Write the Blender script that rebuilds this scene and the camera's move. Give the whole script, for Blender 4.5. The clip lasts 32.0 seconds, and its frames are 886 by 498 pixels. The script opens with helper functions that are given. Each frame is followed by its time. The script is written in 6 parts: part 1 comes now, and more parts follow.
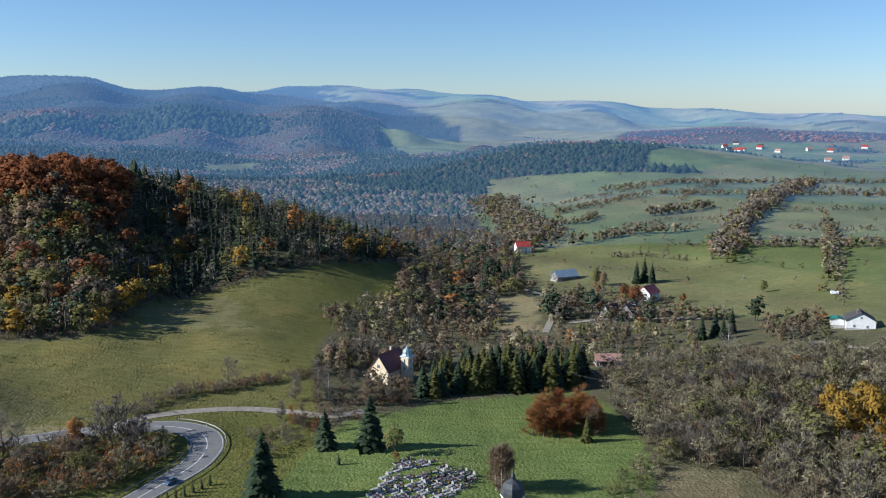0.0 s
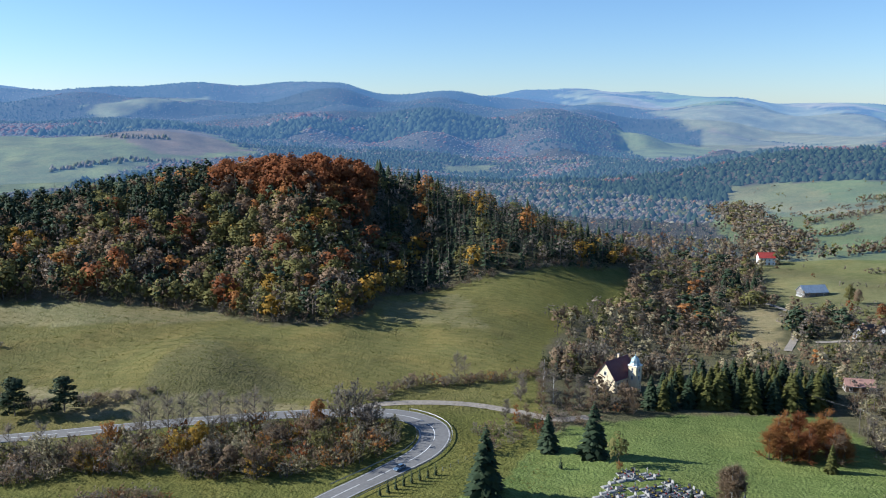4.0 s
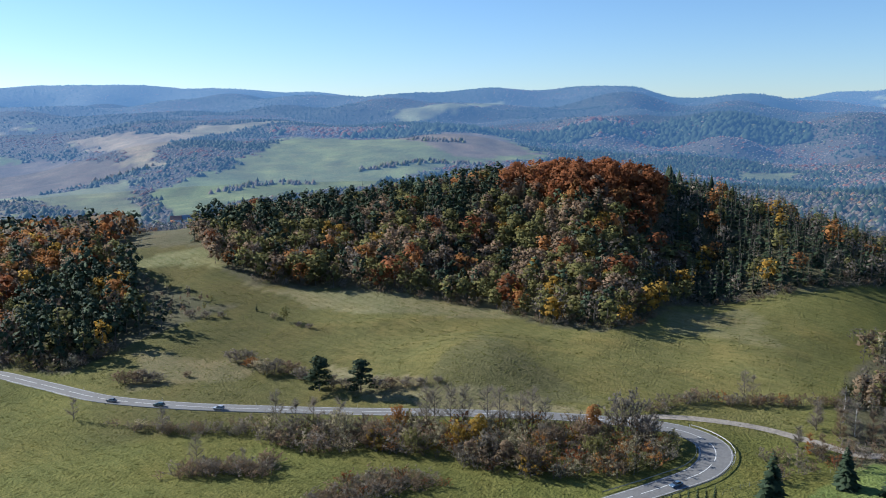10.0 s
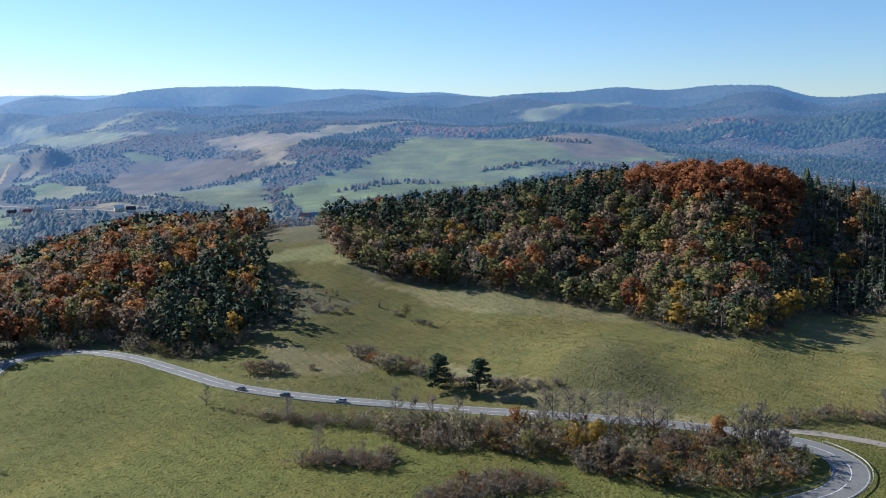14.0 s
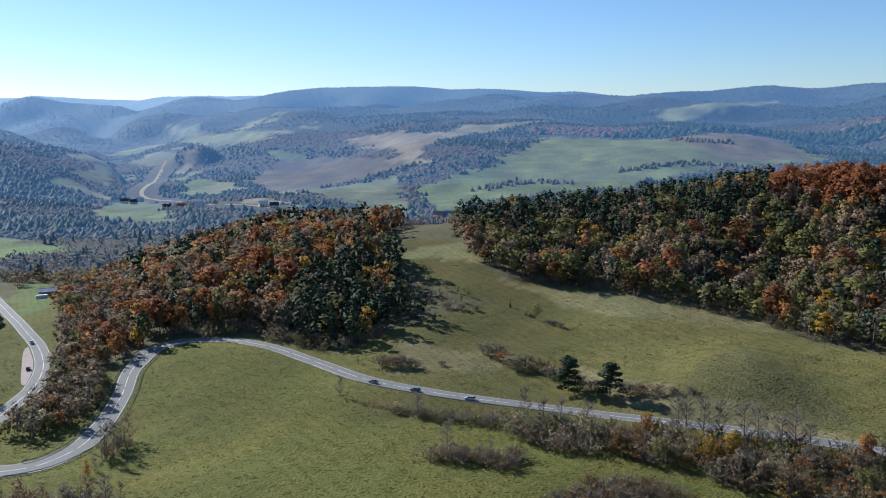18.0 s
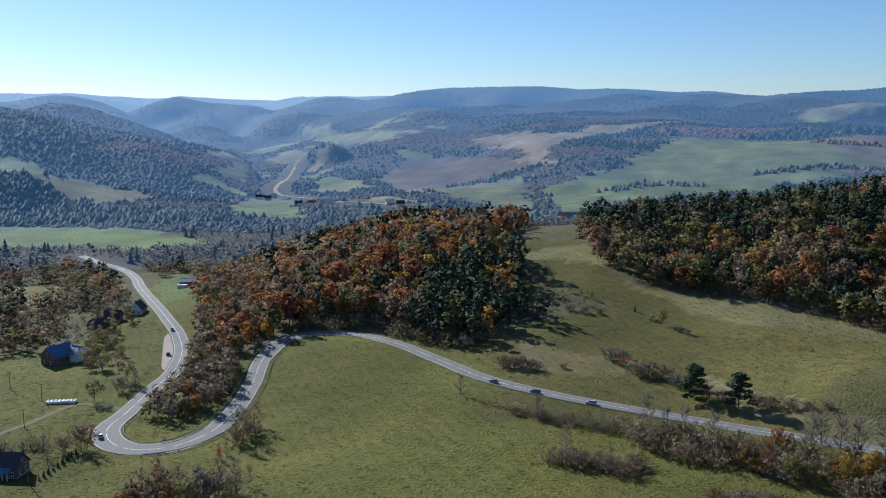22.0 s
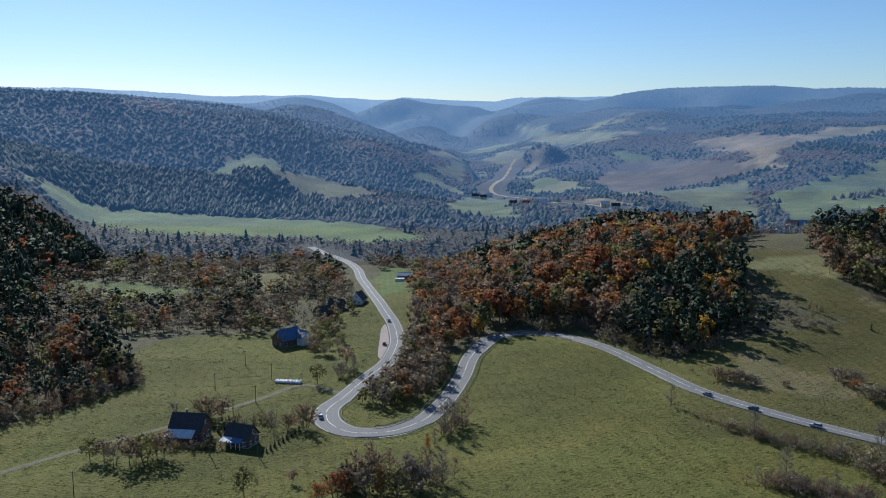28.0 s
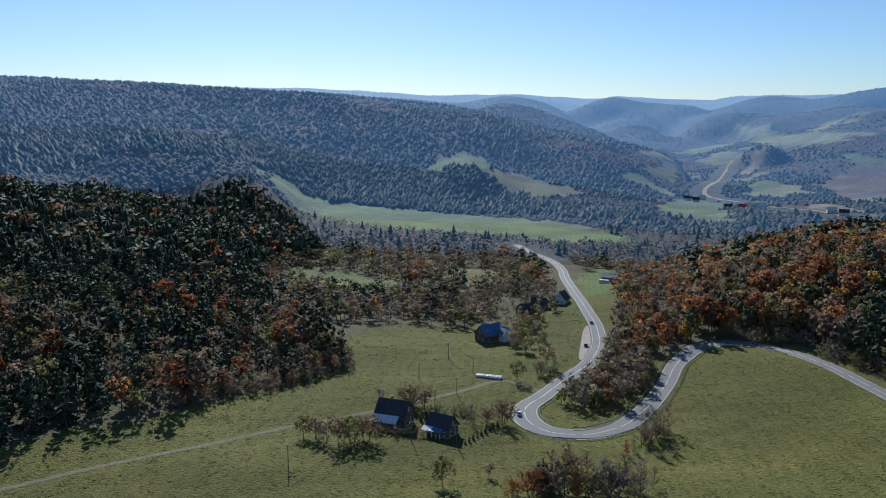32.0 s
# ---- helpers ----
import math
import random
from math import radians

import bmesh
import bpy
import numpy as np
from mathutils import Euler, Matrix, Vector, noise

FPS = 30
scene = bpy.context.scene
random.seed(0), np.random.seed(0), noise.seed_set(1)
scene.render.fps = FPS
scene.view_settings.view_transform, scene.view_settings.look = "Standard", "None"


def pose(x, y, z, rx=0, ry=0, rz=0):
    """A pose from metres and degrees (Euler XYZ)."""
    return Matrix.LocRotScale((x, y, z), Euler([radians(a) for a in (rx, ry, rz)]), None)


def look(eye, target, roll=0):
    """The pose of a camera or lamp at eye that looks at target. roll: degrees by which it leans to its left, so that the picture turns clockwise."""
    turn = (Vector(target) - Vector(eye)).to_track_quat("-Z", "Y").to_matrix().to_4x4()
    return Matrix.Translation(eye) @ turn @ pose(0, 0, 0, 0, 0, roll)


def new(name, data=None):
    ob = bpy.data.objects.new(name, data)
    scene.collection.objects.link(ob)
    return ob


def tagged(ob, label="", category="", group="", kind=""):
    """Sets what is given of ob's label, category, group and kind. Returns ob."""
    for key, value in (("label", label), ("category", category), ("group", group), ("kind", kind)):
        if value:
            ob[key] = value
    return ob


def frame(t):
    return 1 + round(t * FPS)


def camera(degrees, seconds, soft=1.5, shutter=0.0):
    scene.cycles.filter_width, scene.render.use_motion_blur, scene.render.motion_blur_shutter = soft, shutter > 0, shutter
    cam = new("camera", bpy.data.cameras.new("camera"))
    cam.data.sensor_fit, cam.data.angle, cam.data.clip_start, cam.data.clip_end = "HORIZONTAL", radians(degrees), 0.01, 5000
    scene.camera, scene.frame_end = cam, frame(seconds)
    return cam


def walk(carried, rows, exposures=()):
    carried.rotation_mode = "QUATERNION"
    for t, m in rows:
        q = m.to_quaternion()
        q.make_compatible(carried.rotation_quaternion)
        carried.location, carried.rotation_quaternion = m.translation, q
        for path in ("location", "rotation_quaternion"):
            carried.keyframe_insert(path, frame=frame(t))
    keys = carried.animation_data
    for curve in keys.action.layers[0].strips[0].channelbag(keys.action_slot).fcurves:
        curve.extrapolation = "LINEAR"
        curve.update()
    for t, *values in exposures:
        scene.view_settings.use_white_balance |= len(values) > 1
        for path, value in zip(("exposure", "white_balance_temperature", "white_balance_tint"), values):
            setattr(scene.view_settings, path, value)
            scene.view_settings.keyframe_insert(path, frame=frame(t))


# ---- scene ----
# a camera in the air, turning where it hovers: seconds, bearing, pitch, roll
TURN = [
    (0, -9.46, -9.21, 0.00),
    (0.5, -7.46, -9.19, 0.01),
    (1, -5.56, -9.16, 0.03),
    (1.5, -3.66, -9.13, 0.04),
    (2, -1.82, -9.09, 0.05),
    (2.5, 0.09, -9.06, 0.07),
    (3, 1.97, -9.03, 0.08),
    (3.5, 3.92, -9.00, 0.09),
    (5.5, 12.07, -8.95, 0.11),
    (6, 14.08, -8.90, 0.12),
    (6.5, 16.06, -8.87, 0.14),
    (7, 18.07, -8.84, 0.15),
    (7.5, 19.79, -8.81, 0.16),
    (8, 21.15, -8.78, 0.17),
    (8.5, 22.59, -8.75, 0.17),
    (9, 23.55, -8.72, 0.17),
    (9.5, 24.09, -8.69, 0.18),
    (10, 24.82, -8.67, 0.18),
    (10.5, 25.86, -8.65, 0.18),
    (11, 26.99, -8.64, 0.17),
    (11.5, 27.73, -8.63, 0.17),
    (12, 28.50, -8.63, 0.16),
    (12.5, 29.61, -8.62, 0.15),
    (13, 30.69, -8.62, 0.15),
    (13.5, 31.82, -8.62, 0.15),
    (14, 32.95, -8.63, 0.15),
    (14.5, 34.10, -8.63, 0.15),
    (15, 35.16, -8.63, 0.15),
    (15.5, 36.32, -8.63, 0.14),
    (17.5, 40.72, -8.64, 0.13),
    (18, 41.80, -8.64, 0.12),
    (18.5, 42.86, -8.65, 0.10),
    (19, 44.06, -8.65, 0.09),
    (19.5, 45.02, -8.64, 0.08),
    (20, 46.11, -8.64, 0.06),
    (20.5, 47.18, -8.63, 0.04),
    (21, 48.21, -8.63, 0.02),
    (21.5, 49.01, -8.63, 0.00),
    (22, 50.08, -8.63, -0.02),
    (22.5, 51.08, -8.62, -0.03),
    (23, 51.79, -8.61, -0.04),
    (23.5, 52.73, -8.60, -0.05),
    (24, 53.90, -8.59, -0.06),
    (24.5, 55.44, -8.59, -0.06),
    (25, 56.77, -8.58, -0.07),
    (25.5, 58.30, -8.58, -0.09),
    (27.5, 62.35, -8.59, -0.11),
    (28, 64.26, -8.60, -0.13),
    (28.5, 65.72, -8.61, -0.15),
    (29, 67.16, -8.63, -0.17),
    (29.5, 68.33, -8.64, -0.19),
    (30, 69.21, -8.66, -0.21),
    (30.5, 71.02, -8.67, -0.23),
    (31, 73.48, -8.69, -0.25),
    (31.5, 76.23, -8.71, -0.26),
    (32, 77.94, -8.72, -0.27),
]
cam = camera(54.27, 32.0, soft=1.0)
EXPOSURES = [(0, 0.60, 5480, 10), (1, 0.72, 5480, 10), (5, 0.88, 5500, 10), (9, 0.82, 5520, 10), (14, 0.74, 5520, 10), (23, 0.35, 5450, 10), (32, 0.16, 5400, 10)]
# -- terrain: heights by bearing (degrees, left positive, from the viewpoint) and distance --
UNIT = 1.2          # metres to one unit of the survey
EYE = 90.0 * UNIT   # height of the viewpoint over the road bend by the cemetery
RINGS = np.array([0, 180, 260, 350, 450, 600, 850, 1200, 1700, 2400, 3200.0])
RELIEF = {
    -75: (0, 0, 2, 6, 8, 8, 6, 5, 5, 8, 20), -38: (0, 0, 0, 4, 5, 5, 3, 0, -5, 0, 20),
    -24: (0, 0, -2, -5, -8, -8, 0, 2, -6, 5, 30), -10: (0, 0, -2, -8, -13, -18, -22, -18, -8, 15, 60),
    4: (0, 0, 1, 3, 6, 0, -12, -15, 0, 40, 90), 14: (0, 0, 2, 6, 10, 6, -5, -10, 15, 62, 125),
    26: (0, 0, 2, 7, 13, 12, -5, -8, 48, 78, 130), 40: (0, 0, 0, 7, 18, 14, -15, -14, 42, 95, 120),
    52: (0, 0, -2, 0, 6, 12, -15, -24, -18, 70, 110), 62: (0, 0, -5, -6, -10, -17, -25, -32, -40, -22, 28),
    68: (0, 0, -5, -7, -10, -15, -23, -24, -10, -5, 25), 75: (0, 0, -4, -7, -10, -14, -22, -15, 88, 80, 70), 88: (0, 0, -2, -3, -5, -8, -14, 12, 125, 130, 140),
    104: (0, 0, 2, 8, 14, 20, 20, 60, 148, 150, 150), 150: (0, 0, 4, 10, 16, 24, 40, 80, 140, 150, 150)}
# the ranges of hills, one behind the other: distance, slope before and behind, then bearing and angle of the crest over the eye
RANGES = [
    (4040, 0.16, 0.14, [(40, 0.4), (44, 0.9), (50, 1.25), (54.8, 1.42), (57, 1.45), (62.5, 1.15), (65.5, 1.3), (70, 1.33), (75.2, 1.45), (78, 1.35), (84.8, 1.75), (91, 1.8), (112, 1.6), (150, 1.5)]),
    (3650, 0.34, 0.2, [(58, -0.6), (59.5, 0.2), (61.4, 0.6), (64.3, 0.98), (67, 1.36), (69.6, 0.52), (71, 0), (72, -0.8)]),
    (3540, 0.13, 0.14, [(-75, -0.3), (-36, -0.3), (-27.9, -0.1), (-22.7, 0.2), (-19.2, 0.55), (-15.6, 0.58), (-11.9, 0.95), (-6.2, 1.3), (-2.8, 1.55), (-0.5, 1.45), (3.4, 1.2), (8, 0.6)]),
    (3480, 0.24, 0.2, [(26, 0), (28.5, 1.05), (31.6, 1.5), (37, 1.82), (43, 1.95), (48, 2.05), (51.3, 1.9), (54.2, 1.3), (57.8, 1.0), (60, 0.6), (62, 0.25), (64, -0.6)]),
    (2980, 0.19, 0.14, [(-7, -1.2), (-3.4, 0.3), (1, 0.85), (3.3, 1.15), (6.5, 1.4), (10.8, 1.48), (12.1, 1.78), (14.8, 2.0), (18.8, 1.82), (24.3, 1.82), (26.5, 1.65), (31.3, 1.45), (39.3, 1.3), (42.5, 1.05), (46, 0.6), (47.5, 0.75), (53.7, 0.6), (58.6, -0.2), (60, -0.9)]),
    (2600, 0.17, 0.17, [(66, -1.8), (67.3, -1.1), (70.2, 0), (72.4, 0.65), (74.6, 0.72), (75.3, 0.53), (77, 0.3), (79, -0.5)]),
    (2350, 0.20, 0.15, [(-6.6, -2.6), (-5.4, -0.7), (-4.4, -0.3), (-2.2, 0.1), (1.6, 0.3), (5, 0.75), (9, 0.4), (11.8, 0.1), (17.4, 0.15), (20, 0), (23, -0.5)]),
    (1900, 0.17, 0.12, [(62.5, -2.9), (64.3, -2.1), (67.3, -1.4), (71, -0.65), (73.9, 0.22), (77, 0.8), (80.5, 0.8), (83.8, 0.95), (86.4, 1.15), (89, 1.45), (90.9, 1.6), (95, 1.9), (112, 2.1), (150, 2.1)])]


def ease(a):
    a = np.clip(a, 0, 1)
    return a * a * (3 - 2 * a)


def knots(x, xs, ys):
    """A smooth curve through the knots (Catmull-Rom, without overshoot past the ends)."""
    i = np.clip(np.searchsorted(xs, x) - 1, 0, len(xs) - 2)
    m = np.gradient(ys, xs)
    h = xs[i + 1] - xs[i]
    s = np.clip((x - xs[i]) / h, 0, 1)
    return ((2 * s ** 3 - 3 * s ** 2 + 1) * ys[i] + (s ** 3 - 2 * s ** 2 + s) * h * m[i]
            + (3 * s ** 2 - 2 * s ** 3) * ys[i + 1] + (s ** 3 - s ** 2) * h * m[i + 1])


def waves(x, y, size, seed):
    """Gentle rolling relief between about -1 and 1."""
    rng = np.random.RandomState(seed)
    out = 0
    for k in range(7):
        a, ph, f = rng.uniform(0, 6.28), rng.uniform(0, 6.28), rng.uniform(0.6, 1.7) * 6.28 / size
        out = out + np.sin((x * np.cos(a) + y * np.sin(a)) * f + ph)
    return out / 3.2


def mound(x, y, b, d, length, depth, turn=0.0):
    """A rounded hill at bearing b and distance d, long across the line of sight."""
    cx, cy = -np.sin(np.radians(b)) * d, np.cos(np.radians(b)) * d
    a = np.radians(b + turn)
    u, v = (x - cx) * np.cos(a) + (y - cy) * np.sin(a), -(x - cx) * np.sin(a) + (y - cy) * np.cos(a)
    return np.exp(-np.abs(u / length) ** 2.3 - np.abs(v / depth) ** 2.3)


BEARINGS = np.array(sorted(RELIEF), float)
TABLE = np.array([RELIEF[b] for b in sorted(RELIEF)], float)


def rough_ground(x, y):
    x, y = np.asarray(x, float) / UNIT, np.asarray(y, float) / UNIT
    d, b = np.hypot(x, y), np.degrees(np.arctan2(-x, y))
    b = np.where((b < -120), b + 360, b)
    b = np.where(b > 150, 150 - (b - 150) * 225 / 90, b)
    b = np.clip(b, -75, 150)
    cols = np.stack([knots(d, RINGS, row) for row in TABLE])
    i = np.clip(np.searchsorted(BEARINGS, b) - 1, 0, len(BEARINGS) - 2)
    s = ease((b - BEARINGS[i]) / (BEARINGS[i + 1] - BEARINGS[i])) * 0.5 + 0.5 * np.clip((b - BEARINGS[i]) / (BEARINGS[i + 1] - BEARINGS[i]), 0, 1)
    j = np.arange(b.size).reshape(b.shape)
    flat = cols.reshape(len(TABLE), -1)
    z = (flat[i.ravel(), j.ravel()] * (1 - s.ravel()) + flat[i.ravel() + 1, j.ravel()] * s.ravel()).reshape(b.shape)
    fold = waves(x, y, 520, 15) + 0.5 * waves(x, y, 210, 16)
    for dc, front, behind, crest in RANGES:
        cb, ce = np.array(crest).T
        dc = dc * (1 + 0.035 * np.sin(b * 0.31 + dc) + 0.02 * np.sin(b * 0.83 + dc * 0.7))
        h = EYE / UNIT - 4 + dc * np.tan(np.radians(knots(b, cb, ce)))
        off = np.sqrt((d - dc) ** 2 + 6400) - 80
        h = h - off * np.where(d < dc, front * (1 + 0.22 * fold * np.clip(off / 300, 0, 1)), behind)
        h = np.where((b < cb[0]) | (b > cb[-1]), -200, h)
        e = np.clip((h - z) / 24 + 0.5, 0, 1)
        z = z * (1 - e) + h * e + 12 * e * (1 - e)
    z = z + mound(x, y, 15, 545, 108, 95) * 29 + mound(x, y, 27, 520, 120, 75) * 15 + mound(x, y, 2.5, 515, 95, 80) * 18
    z = z + mound(x, y, 15, 445, 26, 84) * 9 - mound(x, y, 8, 455, 36, 52) * 13 + mound(x, y, 27, 440, 22, 50) * 5 - mound(x, y, 21.5, 425, 20, 40) * 3
    z = z + mound(x, y, 22.5, 290, 20, 30) * 7 + mound(x, y, 55, 480, 120, 80, 8) * 10
    for d0, rise in ((305, 0.35), (328, 0.4), (350, 0.35), (370, 0.5)):   # low banks across the slope
        z = z + rise * (ease((d - d0 - 9 * np.sin(b / 5.0 + d0)) / 3.5) - ease((d - d0 - 9 * np.sin(b / 5.0 + d0)) / 30)) * ease((b + 3) / 6) * ease((38 - b) / 8)
    z = z + mound(x, y, -19, 1330, 300, 190) * 42 + mound(x, y, -30, 2350, 420, 200) * 42
    z = z + waves(x, y, 420, 3) * np.clip((d - 600) / 900, 0, 1) * 5 + waves(x, y, 900, 5) * np.clip((d - 1800) / 900, 0, 1) * np.clip((2700 - d) / 500, 0, 1) * 7
    return (z + waves(x, y, 60, 9) * 0.5 * np.clip((d - 100) / 200, 0, 1) + waves(x, y, 19, 4) * 0.12) * UNIT


# -- end of terrain --
walk(cam, [(t, pose(0, 0, EYE, 90 + pitch, roll, turn)) for t, turn, pitch, roll in TURN], EXPOSURES)

# -- sky and sun --
SUN_BEARING, SUN_HEIGHT = 88.5, 28.0
world = bpy.data.worlds.new("sky")
scene.world = world
world.use_nodes = True
wn = world.node_tree.nodes
sky = wn.new("ShaderNodeTexSky")
sky.sky_type, sky.sun_disc = "NISHITA", False
sky.sun_elevation, sky.sun_rotation = radians(SUN_HEIGHT), radians(-SUN_BEARING)
sky.air_density, sky.dust_density, sky.ozone_density, sky.altitude = 0.97, 0.22, 4.3, 500
world.node_tree.links.new(sky.outputs[0], wn["Background"].inputs[0])
wn["Background"].inputs[1].default_value = 0.075
sun = new("sun", bpy.data.lights.new("sun", "SUN"))
sun.data.energy, sun.data.angle, sun.data.color = 5.0, radians(0.6), (1.0, 0.91, 0.75)
sb, sh = radians(SUN_BEARING), radians(SUN_HEIGHT)
sun.matrix_world = look((0, 0, 300), (math.sin(sb) * math.cos(sh), -math.cos(sb) * math.cos(sh), 300 - math.sin(sh)))


# -- materials --
def shader(name, rough=0.8):
    m = bpy.data.materials.new(name)
    m.use_nodes = True
    nt = m.node_tree
    b = nt.nodes["Principled BSDF"]
    b.inputs["Roughness"].default_value = rough
    return m, nt, b


def noise_node(nt, scale, detail=4.0, space="Object"):
    tc, n = nt.nodes.new("ShaderNodeTexCoord"), nt.nodes.new("ShaderNodeTexNoise")
    n.inputs["Scale"].default_value, n.inputs["Detail"].default_value = scale, detail
    nt.links.new(tc.outputs[space], n.inputs["Vector"])
    return n.outputs["Fac"]


def blend(nt, kind, fac, a, b):
    n = nt.nodes.new("ShaderNodeMix")
    n.data_type, n.blend_type = "RGBA", kind
    for socket, v in ((n.inputs["Factor"], fac), (n.inputs["A"], a), (n.inputs["B"], b)):
        if isinstance(v, (int, float)):
            socket.default_value = v
        elif isinstance(v, tuple):
            socket.default_value = (*v, 1)
        else:
            nt.links.new(v, socket)
    return n.outputs["Result"]


def spread(nt, fac, lo, hi):
    n = nt.nodes.new("ShaderNodeMapRange")
    n.inputs["From Min"].default_value, n.inputs["From Max"].default_value = lo, hi
    nt.links.new(fac, n.inputs["Value"])
    return n.outputs["Result"]


def plain(name, col, rough=0.7, metal=0.0, grain=3.0, amount=0.25, bump=0.0, second=0.35):
    """A surface with fine grain and broad stains."""
    m, nt, b = shader(name, rough)
    b.inputs["Metallic"].default_value = metal
    dark = tuple(c * (1 - amount) for c in col)
    light = tuple(min(1, c * (1 + amount * 0.6)) for c in col)
    c = blend(nt, "MIX", spread(nt, noise_node(nt, grain), 0.3, 0.7), dark, light)
    c = blend(nt, "MULTIPLY", spread(nt, noise_node(nt, second, 3), 0.45, 0.75), c, tuple([1 - amount * 0.8] * 3))
    nt.links.new(c, b.inputs["Base Color"])
    if bump:
        n = nt.nodes.new("ShaderNodeBump")
        n.inputs["Strength"].default_value, n.inputs["Distance"].default_value = bump, 0.05
        nt.links.new(noise_node(nt, grain * 3), n.inputs["Height"])
        nt.links.new(n.outputs[0], b.inputs["Normal"])
    return m


HAZE_GLOW = ((0, 0, 0), (0.008, 0.018, 0.034), (0.015, 0.034, 0.066), (0.022, 0.049, 0.096), (0.028, 0.062, 0.122), (0.034, 0.076, 0.150), (0.046, 0.099, 0.188), (0.068, 0.137, 0.244), (0.15, 0.25, 0.38))   # aerial haze painted as emission on the far hills, by ring


def with_haze_glow(nt, surface, ring):
    """Paints haze on the far hills as a faint even emission."""
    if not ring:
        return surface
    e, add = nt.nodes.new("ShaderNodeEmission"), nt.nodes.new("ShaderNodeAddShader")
    e.inputs["Color"].default_value = (*HAZE_GLOW[ring], 1)
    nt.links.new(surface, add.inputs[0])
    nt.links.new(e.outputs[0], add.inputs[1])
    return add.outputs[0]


def foliage(name, col, vary=0.35, through_light=0.3, other=None, ring=0):
    """Leaves: every clump has a shade of its own, and some light passes through."""
    m, nt, b = shader(name, 0.75)
    b.inputs["Specular IOR Level"].default_value = 0.06
    geo, info = nt.nodes.new("ShaderNodeNewGeometry"), nt.nodes.new("ShaderNodeObjectInfo")
    other = other or tuple(c * (1 + vary) for c in col)
    tone, mid = nt.nodes.new("ShaderNodeAttribute"), nt.nodes.new("ShaderNodeMix")
    tone.attribute_name = "tone"
    mid.inputs["Factor"].default_value = 0.22
    nt.links.new(tone.outputs["Fac"], mid.inputs["A"])
    nt.links.new(geo.outputs["Random Per Island"], mid.inputs["B"])
    c = blend(nt, "MIX", mid.outputs["Result"], tuple(c * (1 - vary) for c in col), other)
    c = blend(nt, "MULTIPLY", info.outputs["Random"], c, (0.78, 0.82, 0.8))
    nt.links.new(c, b.inputs["Base Color"])
    t = nt.nodes.new("ShaderNodeBsdfTranslucent")
    nt.links.new(c, t.inputs["Color"])
    mix = nt.nodes.new("ShaderNodeMixShader")
    mix.inputs[0].default_value = through_light
    nt.links.new(b.outputs[0], mix.inputs[1])
    nt.links.new(t.outputs[0], mix.inputs[2])
    # leaves of the far rings get their haze as added emission
    nt.links.new(with_haze_glow(nt, mix.outputs[0], ring), nt.nodes["Material Output"].inputs[0])
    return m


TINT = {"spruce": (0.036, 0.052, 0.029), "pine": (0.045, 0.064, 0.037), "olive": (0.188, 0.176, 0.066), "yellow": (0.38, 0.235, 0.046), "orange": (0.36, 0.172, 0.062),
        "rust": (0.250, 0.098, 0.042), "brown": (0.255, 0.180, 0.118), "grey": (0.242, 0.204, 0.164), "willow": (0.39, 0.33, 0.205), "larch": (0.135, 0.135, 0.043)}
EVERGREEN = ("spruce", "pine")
LEAVES = [{k: foliage(k + "_leaves" + ("_hazy" if ring else ""), c, (0.3 if ring < 2 else 0.16), 0.05 if k in EVERGREEN else 0.42, ring=ring) for k, c in TINT.items()} for ring in range(9)]
LEAF = LEAVES[0]
KINDS = list(LEAF)
BARK = plain("bark", (0.13, 0.105, 0.085), 0.9, grain=2.0)
BIRCH_BARK = plain("birch_bark", (0.55, 0.53, 0.5), 0.8, grain=1.5, amount=0.5)


def at(b, d):
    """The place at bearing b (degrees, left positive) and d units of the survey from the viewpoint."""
    return -math.sin(radians(b)) * d * UNIT, math.cos(radians(b)) * d * UNIT


def line_through(points, step):
    """A smooth line through places given by bearing and distance, with points every few metres."""
    p = np.array([at(b, d) for b, d in points])
    s = np.concatenate([[0], np.cumsum(np.hypot(*np.diff(p, axis=0).T))])
    t = np.linspace(0, s[-1], int(s[-1] / step) + 1)
    return np.stack([knots(t, s, p[:, 0]), knots(t, s, p[:, 1])], 1)


def inside(x, y, ring):
    p = np.array([at(b, d) for b, d in ring])
    out = np.zeros(np.shape(x), bool)
    for (x0, y0), (x1, y1) in zip(p, np.roll(p, -1, 0)):
        out ^= ((y0 > y) != (y1 > y)) & (x < (x1 - x0) * (y - y0) / (y1 - y0 + 1e-9) + x0)
    return out


def near_line(x, y, line):
    """Distance to a line and the nearest of its points."""
    best, who = np.full(np.shape(x), 1e9), np.zeros(np.shape(x), int)
    for i, (px, py) in enumerate(line):
        q = (x - px) ** 2 + (y - py) ** 2
        who, best = np.where(q < best, i, who), np.minimum(q, best)
    return np.sqrt(best), who


# -- roads --
ROAD = line_through([(21.5, 172), (17.5, 182), (13.9, 194), (9.5, 209), (7.2, 220), (6.55, 229), (6.8, 237), (8.0, 243.5), (9.3, 246.5), (11, 248), (14.5, 248.5), (21.3, 249), (28.8, 253),
                     (35.9, 262), (42.5, 275), (47, 292), (50.3, 317), (54.1, 349), (56.7, 366), (58.6, 372), (60.5, 368), (61.9, 349), (63, 310),
                     (64.4, 279), (65.9, 262), (68.3, 253), (70.6, 254), (71.9, 262), (72.2, 274), (71, 291), (69.5, 314), (68.1, 335), (67.4, 360),
                     (67.5, 394), (68.2, 430), (69.1, 487), (69.7, 545), (70.0, 600), (70.7, 645), (72.0, 690), (73.0, 740)], 3.0)
